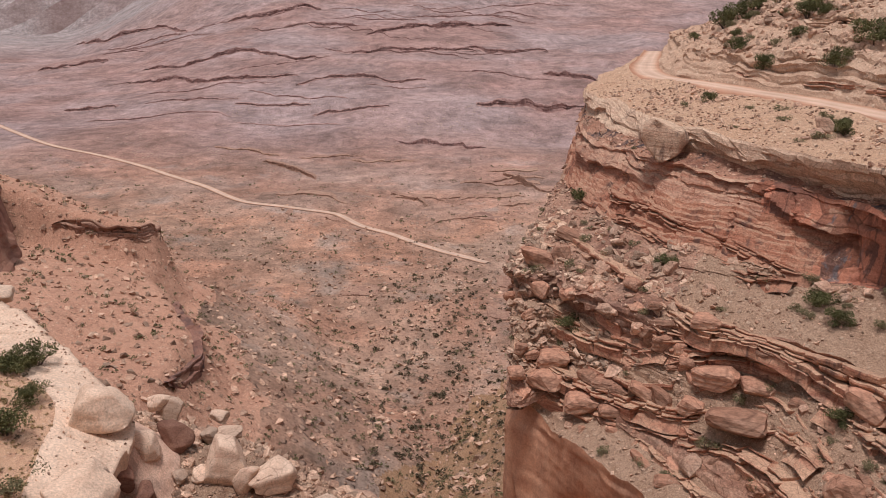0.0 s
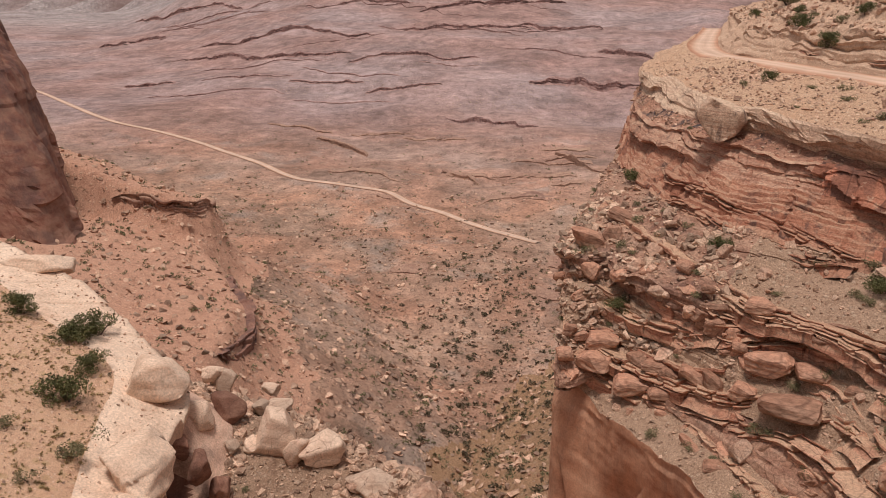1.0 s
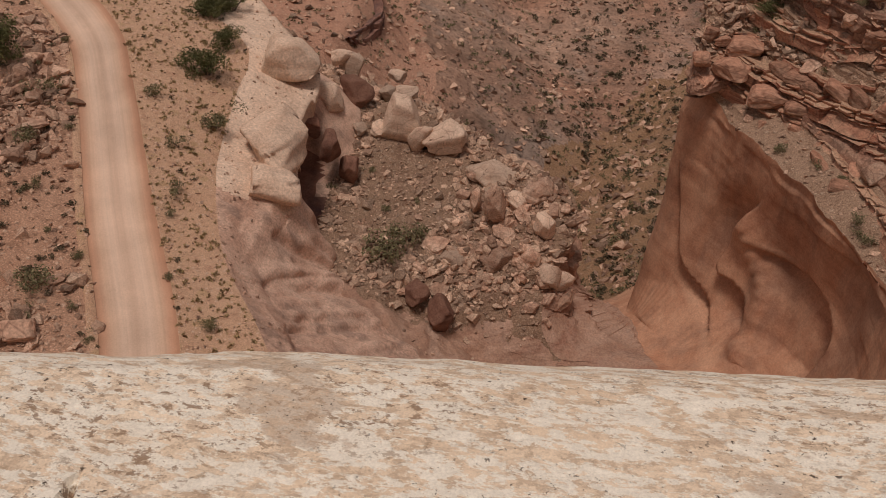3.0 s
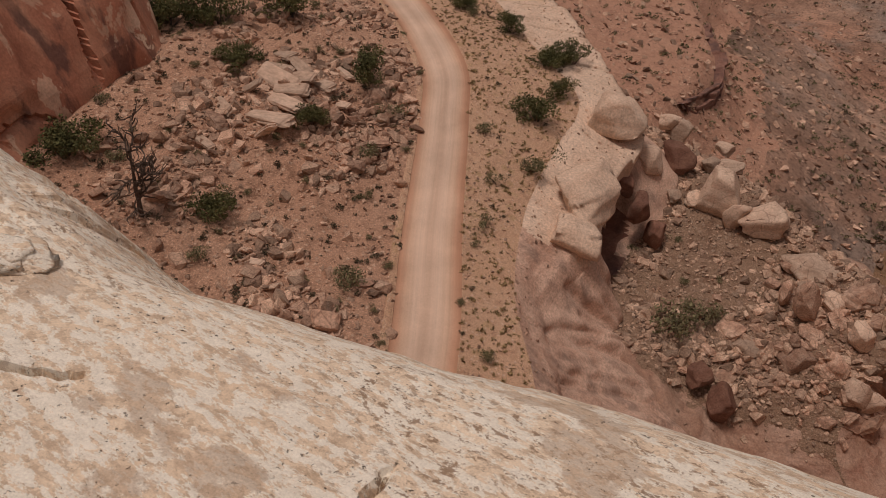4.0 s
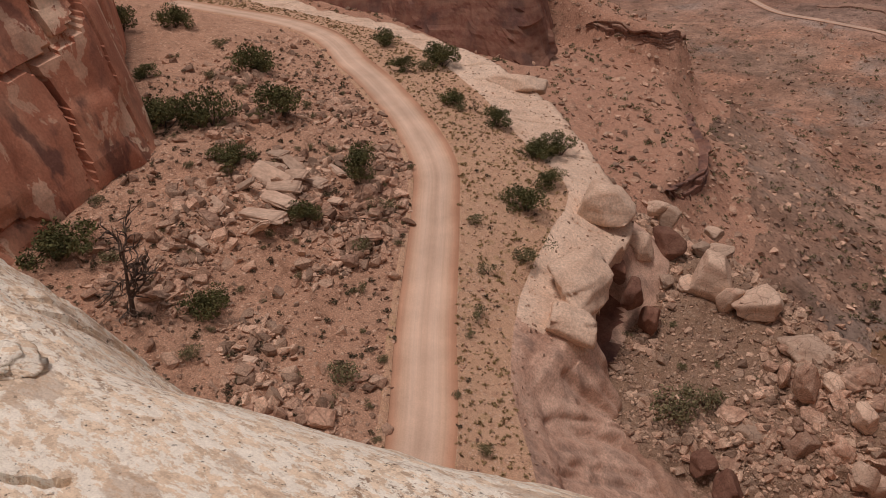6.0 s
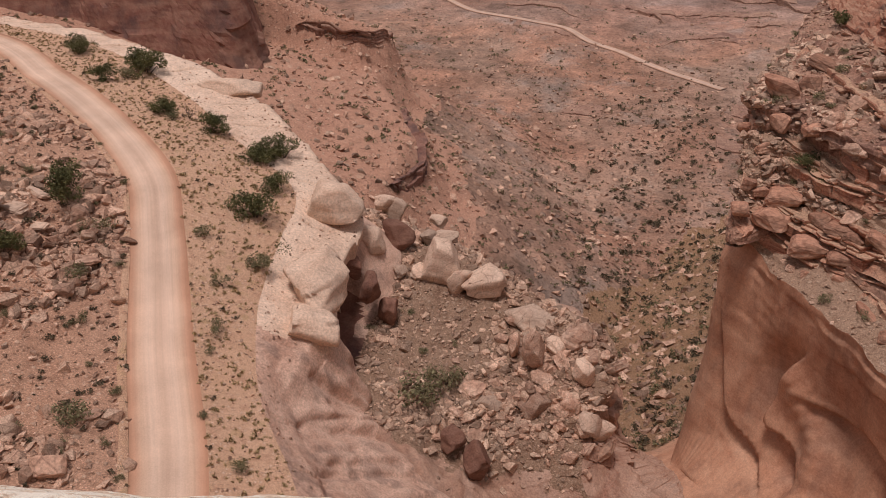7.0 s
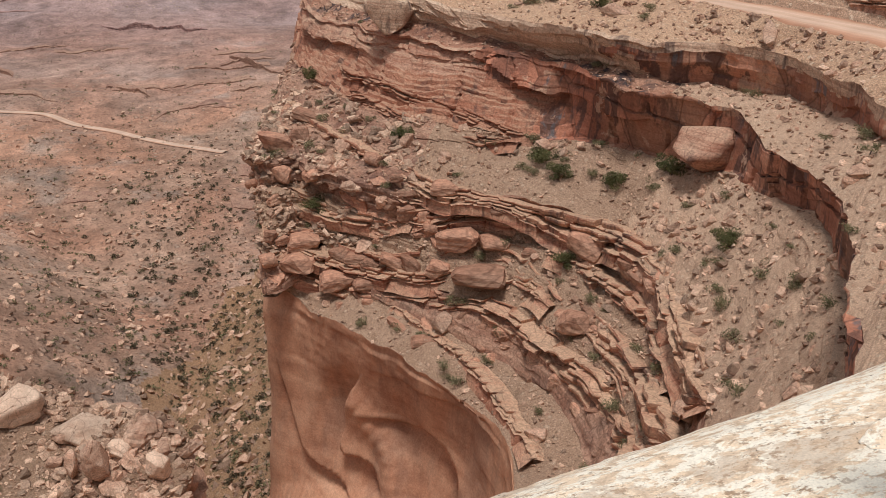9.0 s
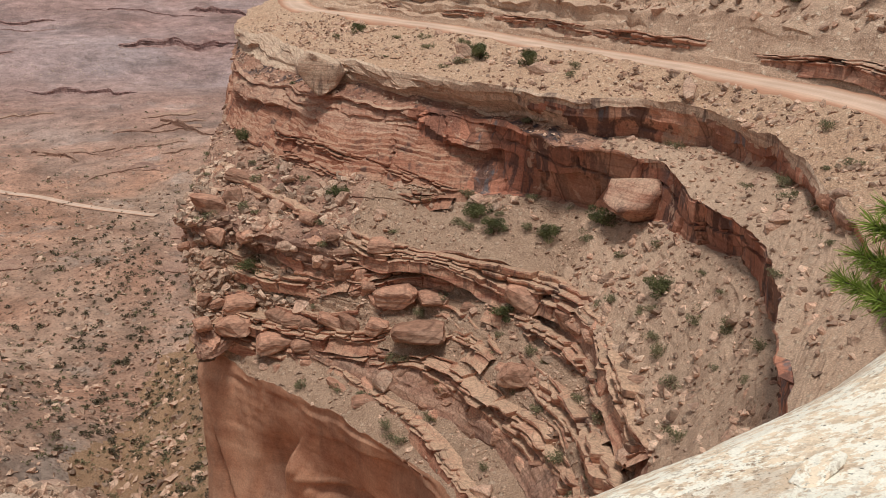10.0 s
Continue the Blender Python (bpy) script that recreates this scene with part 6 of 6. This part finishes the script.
for i, (at, size, turned) in enumerate([
    ((-11.4, 71.4, -48.9), (7.6, 4.6, 2.6), (0, 5, 10)), ((-10.2, 64.9, -48.7), (3.0, 2.8, 5.8), (4, -8, 15)), ((-12.3, 66.1, -49.0), (1.7, 2.2, 3.4), (0, 4, 20)), ((-7.8, 67.1, -49.0), (3.4, 2.6, 2.2), (10, 32, 30)), ((-7.2, 65.8, -49.7), (3.2, 2.6, 1.8), (0, 26, 20)),
    ((-5.8, 68.6, -48.5), (3.4, 3.2, 2.8), (0, 10, 0)), ((-4.9, 64.2, -49.8), (3.3, 2.8, 3.6), (0, 24, -20)), ((-3.0, 64.8, -52.0), (2.2, 4.2, 6.4), (0, 25, 20)), ((-9.2, 61.8, -52.1), (6.2, 4.4, 3.4), (0, 8, 10)), ((-13.1, 60.1, -51.8), (3.2, 2.8, 2.6), (0, 15, 40)),
    ((-9.6, 61.4, -50.3), (1.3, 1.2, 1.3), (0, 0, 40)), ((-8.8, 63.8, -50.8), (3.2, 2.4, 1.4), (0, 10, 0)), ((-4.0, 60.6, -53.0), (2.8, 3.6, 4.4), (0, 28, 10)), ((-6.0, 61.4, -51.8), (3.4, 3.0, 3.2), (12, 18, 40)), ((-17.7, 63.4, -50.3), (1.8, 1.5, 1.2), (0, 5, 0)), ((-2.6, 61.2, -54.0), (2.6, 3.0, 5.0), (0, 30, 0))]):
    rounded("boulder", at, size, turned, PALE_STONE if i % 3 == 0 else STONE, "upended sandstone block in the stack on the ledge", 350 + i, 6.0, "stacked blocks", 0.1)
for i, (at, size, turned) in enumerate([
    ((38.8, 65.6, -10.9), (2.2, 3.4, 1.9), (6, 10, 35)), ((44.6, 52.3, -10.9), (1.4, 3.4, 0.9), (30, 10, -30)), ((36.0, 32.9, -14.6), (1.9, 1.7, 1.2), (0, 0, 20)), ((22.9, 84.4, -12.7), (6.4, 6.0, 5.2), (0, 4, 14)),
    ((20.1, 57.1, -34.8), (2.5, 2.3, 2.4), (0, 0, 0)), ((39.8, 50.8, -18.9), (6.4, 6.2, 4.6), (0, 8, 30)), ((15.0, 69.2, -26.2), (2.2, 1.8, 1.4), (0, 0, 0)), ((26.4, 32.6, -28.2), (1.6, 1.5, 1.2), (0, 0, 60)), ((22.1, 41.9, -36.0), (2.0, 1.8, 1.6), (0, 10, 0)), ((36.2, 77.0, -10.6), (2.6, 2.2, 1.9), (0, 10, 20)), ((35.0, 76.2, -10.9), (1.8, 1.6, 1.3), (0, 0, 50))]):
    rounded("boulder", at, size, turned, CAPLEDGE if i == 3 else CAPROCK if i == 5 else STONE, "large sandstone block resting on the amphitheatre ledge", 380 + i, 5.5, "ledge boulders", 0.06)
apron = lpiece("foot", "ledge_drop")
near_stack = smooth(-17, -11, apron[..., 0]) * smooth(-1, -4, apron[..., 0]) * smooth(54, 58, apron[..., 1]) * smooth(74, 69, apron[..., 1])
p, _ = scatter(apron, 30, rng, near_stack)
boulders(p, sizes(rng, 30, 0.9, 2.6, 1.7), "tilted angular slab among the stacked blocks", "stacked slabs", rng, 0.05, 0.6)
p, _ = scatter(apron, 500, rng, near_stack * smooth(-2, -6, apron[..., 0]))
stuff("rubble", p, sizes(rng, 500, 0.4, 1.3), LUMPS, STONES, "angular rubble around the stacked blocks", "rubble", rng)
# thin beds flaking off the overlook, and the sand behind them
for i, (at, size, turned) in enumerate([((-3.34, 0.74, 0), (0.5, 0.26, 0.09), (6, 9, 30)), ((-3.24, 0.84, 0), (0.42, 0.22, 0.08), (8, 10, 38)), ((-3.14, 0.93, 0), (0.36, 0.2, 0.07), (10, 12, 44)),
                                        ((-3.44, 0.72, 0), (0.34, 0.2, 0.08), (4, 8, 24)), ((-3.2, 0.42, 0), (0.3, 0.11, 0.035), (4, 6, 60)), ((-3.08, 0.56, -1.62), (0.2, 0.09, 0.03), (3, 5, 40)), ((2.45, 1.7, -1.73), (0.3, 0.12, 0.04), (5, -6, 10))]):
    at = on(CAP, at[0], at[1]) + np.array([0, 0, 0.012])
    ob = rounded("rock_flake", at, size, turned, ROCK, "thin flaking bed of cream cap rock", 420 + i, 3.6, "rock flakes", 0.12)
    ob.data.polygons.foreach_set("use_smooth", np.ones(len(ob.data.polygons), bool))
rounded("sand_patch", on(CAP, -3.5, 0.6) + np.array([0, 0, -0.01]), (0.5, 0.22, 0.05), (5, 11, 25), SANDY, "orange sand caught in a hollow of the cap rock", 430, 2.2, "", 0.0)
# dome of slickrock on the cliff top
dome = rounded("slickrock_dome", (-47.2, 12.4, -13.0), (13, 13, 19), (0, 0, 12), DOME, "rounded pale slickrock dome with a dark stained foot", 399, 2.4, cuts=6)
tagged(dome, "", "cliff", "", "structure")
dome.data.materials.append(DARKRED)
q = np.array([f.center[:] for f in dome.data.polygons])
dome.data.polygons.foreach_set("material_index", (q[:, 2] + 1.6 * fbm(q * 0.35, 5, 397) < 0.0).astype(np.int32))

# stones of the canyon floor
w = (GROUNDG[..., 1] > 80) & (GROUNDG[..., 1] < 420) & (np.abs(GROUNDG[..., 0]) < 260)
p, _ = scatter(GROUNDG, 22000, rng, w * smooth(420, 220, GROUNDG[..., 1]) / (np.hypot(GROUNDG[..., 0], GROUNDG[..., 1]) ** 1.5))
stuff("stones", p, sizes(rng, 22000, 0.35, 2.2, 3), SMALL, STONES, "stones scattered over the canyon floor", "stones", rng)


# ---- plants ----
def bush_mesh(rng, blobs, leaves, leaf, name, material, tall=0.8):
    """A crown of many small leaf sprays in uneven clumps, about one metre across."""
    vs, fs = [], []
    centres = [np.array([rng.normal(0, 0.24), rng.normal(0, 0.24), rng.uniform(0.12, 0.62) * tall]) for _ in range(blobs)]
    radii = [rng.uniform(0.16, 0.3) for _ in range(blobs)]
    for _ in range(leaves):
        i = rng.integers(blobs)
        d = rng.normal(size=3)
        d /= np.linalg.norm(d)
        c = centres[i] + d * radii[i] * rng.uniform(0.55, 1.08) * np.array([1, 1, 0.8])
        a, b = rng.normal(size=3), rng.normal(size=3)
        a = a / np.linalg.norm(a) * leaf * rng.uniform(0.6, 1.3)
        b = b / np.linalg.norm(b) * leaf * rng.uniform(0.4, 0.9)
        k = len(vs)
        vs += [c - a, c + b, c + a + 0.3 * d * leaf, c - b]
        fs.append((k, k + 1, k + 2, k + 3))
    me = bpy.data.meshes.new(name)
    me.from_pydata(np.array(vs), [], fs)
    me.materials.append(material)
    return me


def limb_mesh(rng, name, stems, height, thick, bends=5, forks=0, lean=0.5):
    """Tapered, crooked stems from one root."""
    bm = bmesh.new()

    def limb(p, d, length, r, depth):
        rings = []
        for s in range(bends + 1):
            f = s / bends
            rad = r * (1 - 0.75 * f)
            q = d.to_track_quat("Z", "Y").to_matrix()
            rings.append([bm.verts.new(p + q @ Vector((rad * math.cos(a), rad * math.sin(a), 0))) for a in np.arange(5) * 1.2566])
            if depth and s >= 2:
                limb(p.copy(), (d + Vector(rng.normal(0, 0.7, 3))).normalized(), length * rng.uniform(0.35, 0.6), max(rad * 0.6, 0.012 * height), depth - 1)
            p = p + d * (length / bends)
            d = (d + Vector(rng.normal(0, min(0.22, 0.44 * lean) if depth == forks else 0.22, 3))).normalized()
        for a, b in zip(rings, rings[1:]):
            for i in range(5):
                bm.faces.new((a[i], a[(i + 1) % 5], b[(i + 1) % 5], b[i]))

    for _ in range(stems):
        d = Vector((rng.normal(0, lean), rng.normal(0, lean), 1)).normalized()
        limb(Vector((rng.normal(0, 0.02), rng.normal(0, 0.02), -0.12)), d, height * rng.uniform(0.7, 1.1), thick, forks)
    return mesh_of(bm, name, BARK)


def plant(name, crown, trunk, label, category, group):
    ob = new(name)
    for nm, me in (("trunk", trunk), ("crown", crown)):
        c = new(nm, me)
        c.parent = ob
    return tagged(ob, label, category, group)


JUNIPERS = [plant("juniper_bush", bush_mesh(rng, 17, 3400, 0.031, "crown", JUNIPER, 0.95), limb_mesh(rng, "trunk", 3, 0.6, 0.035),
                  "dark green juniper bush on red soil", "bush", "junipers") for _ in range(4)]
SAGES = [plant("sage_shrub", bush_mesh(rng, 9, 800, 0.036, "crown", SAGE, 0.65), limb_mesh(rng, "trunk", 4, 0.45, 0.02),
               "grey-green desert shrub on stony ground", "shrub", "shrubs") for _ in range(3)]
used = set()


def grow(kinds, p, s, rng):
    src = kinds[rng.integers(len(kinds))]
    size = Vector((s * rng.uniform(0.85, 1.2), s * rng.uniform(0.85, 1.2), s))
    m = Matrix.Translation(p) @ Matrix.Rotation(rng.uniform(0, 6.28), 4, "Z")
    if src.name not in used:
        used.add(src.name)
        src.matrix_basis = m @ Matrix.Diagonal((*size, 1))
        return src
    ob = copy_thing(src, m)
    ob.scale = size
    return ob


JUNIPER_PLACES = [(-39.1, 64.9, -37.3, 3.4), (-44.1, 75.1, -36.3, 3.3), (-42.6, 78.4, -36.8, 4.03), (-51.5, 79.3, -35.0, 3.16), (-58.7, 80.4, -33.4, 2.93), (-69.1, 92.0, -32.9, 5.00), (-70.9, 85.6, -32.1, 2.82), (-81.2, 94.6, -31.8, 3.41), (-39.2, 70.2, -36.8, 2.46), (-54.0, 56.8, -33.1, 4.26), (-68.5, 60.3, -29.9, 4.81), (-72.1, 53.5, -29.3, 5.59), (-76.1, 49.8, -28.9, 4.98), (-116.1, 83.2, -28.8, 5.58), (-64.2, 49.3, -30.6, 3.31), (-52.7, 46.8, -33.6, 2.99), (-50.5, 32.4, -35.2, 3.63), (-63.1, 28.4, -31.2, 4.50), (-85.1, 71.6, -30.1, 5.61), (-116.6, 73.3, -27.4, 5.38), (-91.2, 59.1, -27.8, 2.50)]
SHRUB_PLACES = [(-35.3, 58.3, -38.7, 3.27), (-53.2, 42.9, -33.4, 1.48), (-49.7, 54.4, -35.0, 2.84), (-46.9, 48.2, -36.1, 2.66), (-60.0, 31.2, -31.9, 2.34), (-67.2, 35.2, -29.9, 1.99), (-66.2, 45.1, -30.1, 1.49), (-79.1, 63.8, -29.7, 2.36), (-38.1, 35.0, -38.9, 3.15), (-44.0, 43.9, -37.4, 1.77), (-30.2, 39.1, -39.9, 1.15), (-19.5, 57.9, -51.3, 5.00), (-18.1, 60.9, -51.2, 3.98), (-69.5, 88.6, -32.7, 2.86), (-98.7, 77.5, -29.1, 2.51), (-86.1, 65.0, -28.9, 1.95), (-56.8, 79.0, -33.7, 1.79), (-69.3, 65.2, -30.6, 1.74), (-33.4, 45.7, -39.4, 1.06), (-34.2, 48.4, -39.2, 1.73), (-25.3, 35.6, -40.6, 1.45), (-47.5, 28.5, -35.9, 1.84), (-41.3, 58.8, -36.7, 1.97), (-36.9, 53.9, -38.3, 1.58)]
WALL_SHRUBS = [(37.5, 76.3, -10.8, 1.79), (38.8, 68.3, -10.8, 2.10), (39.8, 62.5, -11.0, 1.15), (16.1, 94.1, -21.9, 2.05), (12.7, 77.2, -24.9, 1.60), (16.6, 77.5, -23.6, 1.61), (20.9, 72.8, -23.1, 1.98), (28.2, 67.7, -22.8, 1.50), (31.0, 63.0, -23.2, 2.16), (31.3, 59.8, -23.8, 1.99), (34.6, 56.0, -23.6, 2.14), (37.8, 52.7, -21.6, 1.91), (36.7, 48.6, -22.9, 1.09), (34.5, 40.5, -22.1, 1.76), (33.4, 36.3, -22.0, 0.90), (31.7, 37.5, -23.7, 1.22), (29.5, 32.6, -24.2, 1.33), (32.1, 31.9, -20.9, 1.11)]
SLOPE_SHRUBS = [(30.0, 27.3, -19.3, 1.25), (30.1, 30.2, -21.8, 1.07), (28.2, 26.0, -20.1, 0.90), (38.8, 38.8, -14.7, 0.87), (37.5, 34.0, -13.9, 1.17), (18.6, 52.6, -36.4, 1.39), (17.8, 66.9, -25.9, 1.24), (12.4, 73.3, -30.1, 2.34), (33.3, 44.7, -24.5, 1.19), (23.0, 43.9, -35.7, 1.02), (29.4, 53.6, -29.2, 1.98), (23.6, 53.1, -34.4, 1.51), (25.9, 39.1, -32.7, 1.51), (25.7, 34.7, -31.1, 1.19), (28.6, 37.9, -29.6, 1.64), (29.1, 41.5, -29.9, 1.31), (36.0, 61.1, -21.6, 1.45), (21.2, 57.3, -33.3, 1.65)]
HILL_JUNIPERS = [(48.8, 146.5, -3.0, 6.45), (53.9, 147.2, -0.1, 5.24), (53.0, 123.7, -0.8, 4.87), (42.7, 123.5, -5.6, 2.91), (43.1, 112.5, -7.7, 3.19), (47.2, 100.2, -6.4, 3.71), (52.4, 101.3, -3.8, 4.77), (37.0, 75.3, -11.0, 2.12), (32.2, 99.8, -10.8, 1.91), ]
for (x, y, z, w) in JUNIPER_PLACES:
    grow(JUNIPERS, (x, y, z), w * 1.0, rng)
for (x, y, z, w) in SHRUB_PLACES:
    grow(SAGES, (x, y, z), w * 0.95, rng)
for (x, y, z, w) in WALL_SHRUBS + SLOPE_SHRUBS:
    grow(JUNIPERS if w > 1.7 else SAGES, (x, y, z), w * 0.95, rng)
for (x, y, z, w) in HILL_JUNIPERS:
    grow(JUNIPERS, (x, y, z), w * 0.9, rng)
snag = new("dead_tree", limb_mesh(np.random.default_rng(21), "dead_tree", 1, 6.2, 0.24, 12, 2, 0.06))
snag.location = on(talus, -53.8, 28.4) + np.array([0, 0, -0.1])
tagged(snag, "leafless grey dead juniper on the talus", "dead tree")
snag = new("dead_shrub", limb_mesh(rng, "dead_shrub", 6, 1.6, 0.05, 5, 1))
snag.location = (-55.5, 80.5, -33.9)
tagged(snag, "leafless brown dead shrub by the rim", "dead shrub")
# young pine at the overlook's edge, one branch reaching into view
pine = new("pine_sapling")
pine.location = (2.75, 1.05, -1.72)
prng = np.random.default_rng(9)
tr = new("trunk", limb_mesh(prng, "trunk", 1, 2.0, 0.035, 6))
tr.parent = pine
for tip, base in (((-0.72, 0.33, 1.05), (-0.05, 0.03, 0.8)), ((-0.79, 0.33, 0.90), (-0.05, 0.03, 0.65)), ((-0.75, 0.33, 0.97), (-0.05, 0.02, 0.75)), ((-0.74, 0.26, 0.87), (-0.04, 0.0, 0.6)), ((-0.70, 0.31, 1.10), (-0.03, 0.02, 0.9)), ((-0.68, 0.31, 0.94), (-0.02, 0.04, 0.7))):
    a, b = Vector(base), Vector(tip)
    bm = bmesh.new()
    ring = [[bm.verts.new(a.lerp(b, f) + Vector((0, 0.006 * (1 - 0.6 * f) * math.cos(q), 0.006 * (1 - 0.6 * f) * math.sin(q) - 0.03 * math.sin(3.1 * f)))) for q in np.arange(5) * 1.2566] for f in np.linspace(0, 1, 6)]
    for r0, r1 in zip(ring, ring[1:]):
        for i in range(5):
            bm.faces.new((r0[i], r0[(i + 1) % 5], r1[(i + 1) % 5], r1[i]))
    br = new("branch", mesh_of(bm, "branch", BARK))
    br.parent = pine
    bm = bmesh.new()
    for f in np.linspace(0.6, 1.0, 90):
        c = a.lerp(b, f) - Vector((0, 0, 0.03 * math.sin(3.1 * f)))
        for _ in range(8):
            d = ((b - a).normalized() * 0.9 + Vector(prng.normal(0, 0.6, 3))).normalized()
            s = d.cross(Vector(prng.normal(0, 1, 3))).normalized() * 0.0017
            m = d * prng.uniform(0.035, 0.075)
            bm.faces.new([bm.verts.new(c - s), bm.verts.new(c + s), bm.verts.new(c + m + s * 0.4), bm.verts.new(c + m - s * 0.4)])
    nd = new("needles", mesh_of(bm, "needles", NEEDLE))
    nd.parent = br
tagged(pine, "young pine with fresh green needles at the overlook", "pine")

hs = piece("hill_top", "bank")
p, _ = scatter(hs, 90, rng, smooth(95, 60, hs[..., 0]) * smooth(20, 35, hs[..., 1]) * smooth(190, 140, hs[..., 1]) + 0.01)
for q in p:
    grow(JUNIPERS if rng.random() < 0.5 else SAGES, q, rng.uniform(1.0, 2.6), rng)
for a, b, count in (("B_base", "C_lip", 34), ("C_base", "E_lip", 26), ("E_base", "D_rim", 12), ("road_out", "A_lip", 14), ("A_base", "B_lip", 8)):
    s = piece(a, b)
    p, _ = scatter(s, count, rng, smooth(110, 90, s[..., 1]) * smooth(20, 30, s[..., 1]))
    for q in p:
        grow(SAGES, q, rng.uniform(0.7, 1.5), rng)
p, _ = scatter(talus, 70, rng, smooth(-105, -70, talus[..., 0]) * smooth(12, 26, talus[..., 1]))
for q in p:
    grow(SAGES, q, rng.uniform(0.5, 1.2), rng)
p, _ = scatter(ledge, 14, rng, smooth(-45, -30, ledge[..., 0]))
for q in p:
    grow(SAGES, q, rng.uniform(0.5, 1.3), rng)

# tufts of dry grass on the bench and shrubs dotted over the canyon floor
TUFTS = [bush_mesh(rng, 3, 34, 0.16, "tuft", STRAW, 0.35) for _ in range(4)]
SHRUBS = [bush_mesh(rng, 4, 46, 0.14, "shrub", SAGE, 0.6) for _ in range(4)]
BRUSH = [bush_mesh(rng, 4, 60, 0.13, "shrub", OLIVE, 0.6) for _ in range(4)]
p, _ = scatter(lpiece("road_right", "rim_in"), 130, rng)
stuff("low_shrubs", p, sizes(rng, 130, 0.2, 0.75), BRUSH, OLIVE, "small dark shrubs dotted over the bench", "shrubs", rng, 0.25, 0.05)
p, _ = scatter(talus, 900, rng, smooth(-105, -70, talus[..., 0]) * smooth(12, 26, talus[..., 1]))
stuff("low_shrubs", p, sizes(rng, 900, 0.25, 0.9), BRUSH, OLIVE, "small dark shrubs between the talus stones", "shrubs", rng, 0.25, 0.05)
p, _ = scatter(lpiece("road_right", "rim_in"), 2200, rng)
stuff("dry_grass", p, sizes(rng, 2200, 0.25, 0.75), TUFTS, STRAW, "tufts of dry yellow grass on the bench", "grass", rng, 0.25, 0.05)
w = (GROUNDG[..., 1] > 75) & (GROUNDG[..., 1] < 520) & (np.abs(GROUNDG[..., 0]) < 300)
p, _ = scatter(GROUNDG, 6500, rng, w * smooth(500, 250, GROUNDG[..., 1]) / (np.hypot(GROUNDG[..., 0], GROUNDG[..., 1]) ** 1.1))
stuff("desert_shrubs", p, sizes(rng, 6500, 0.6, 1.9, 2.2), SHRUBS, SAGE, "low desert shrubs dotted over the canyon floor", "shrubs", rng, 0.25, 0.05)
# denser brush along the wash
p, _ = scatter(GROUNDG, 750, rng, np.exp(-((GROUNDG[..., 0] - 6 + 0.05 * (GROUNDG[..., 1] - 130)) / (8 + 0.05 * GROUNDG[..., 1])) ** 2) * w * smooth(330, 190, GROUNDG[..., 1]))
stuff("wash_shrubs", p, sizes(rng, 750, 0.7, 2.3, 1.8), BRUSH, OLIVE, "dark shrubs crowded along the dry wash", "shrubs", rng, 0.25, 0.05)
for k in JUNIPERS + SAGES:
    if k.name not in used:
        for c in list(k.children):
            bpy.data.objects.remove(c)
        bpy.data.objects.remove(k)
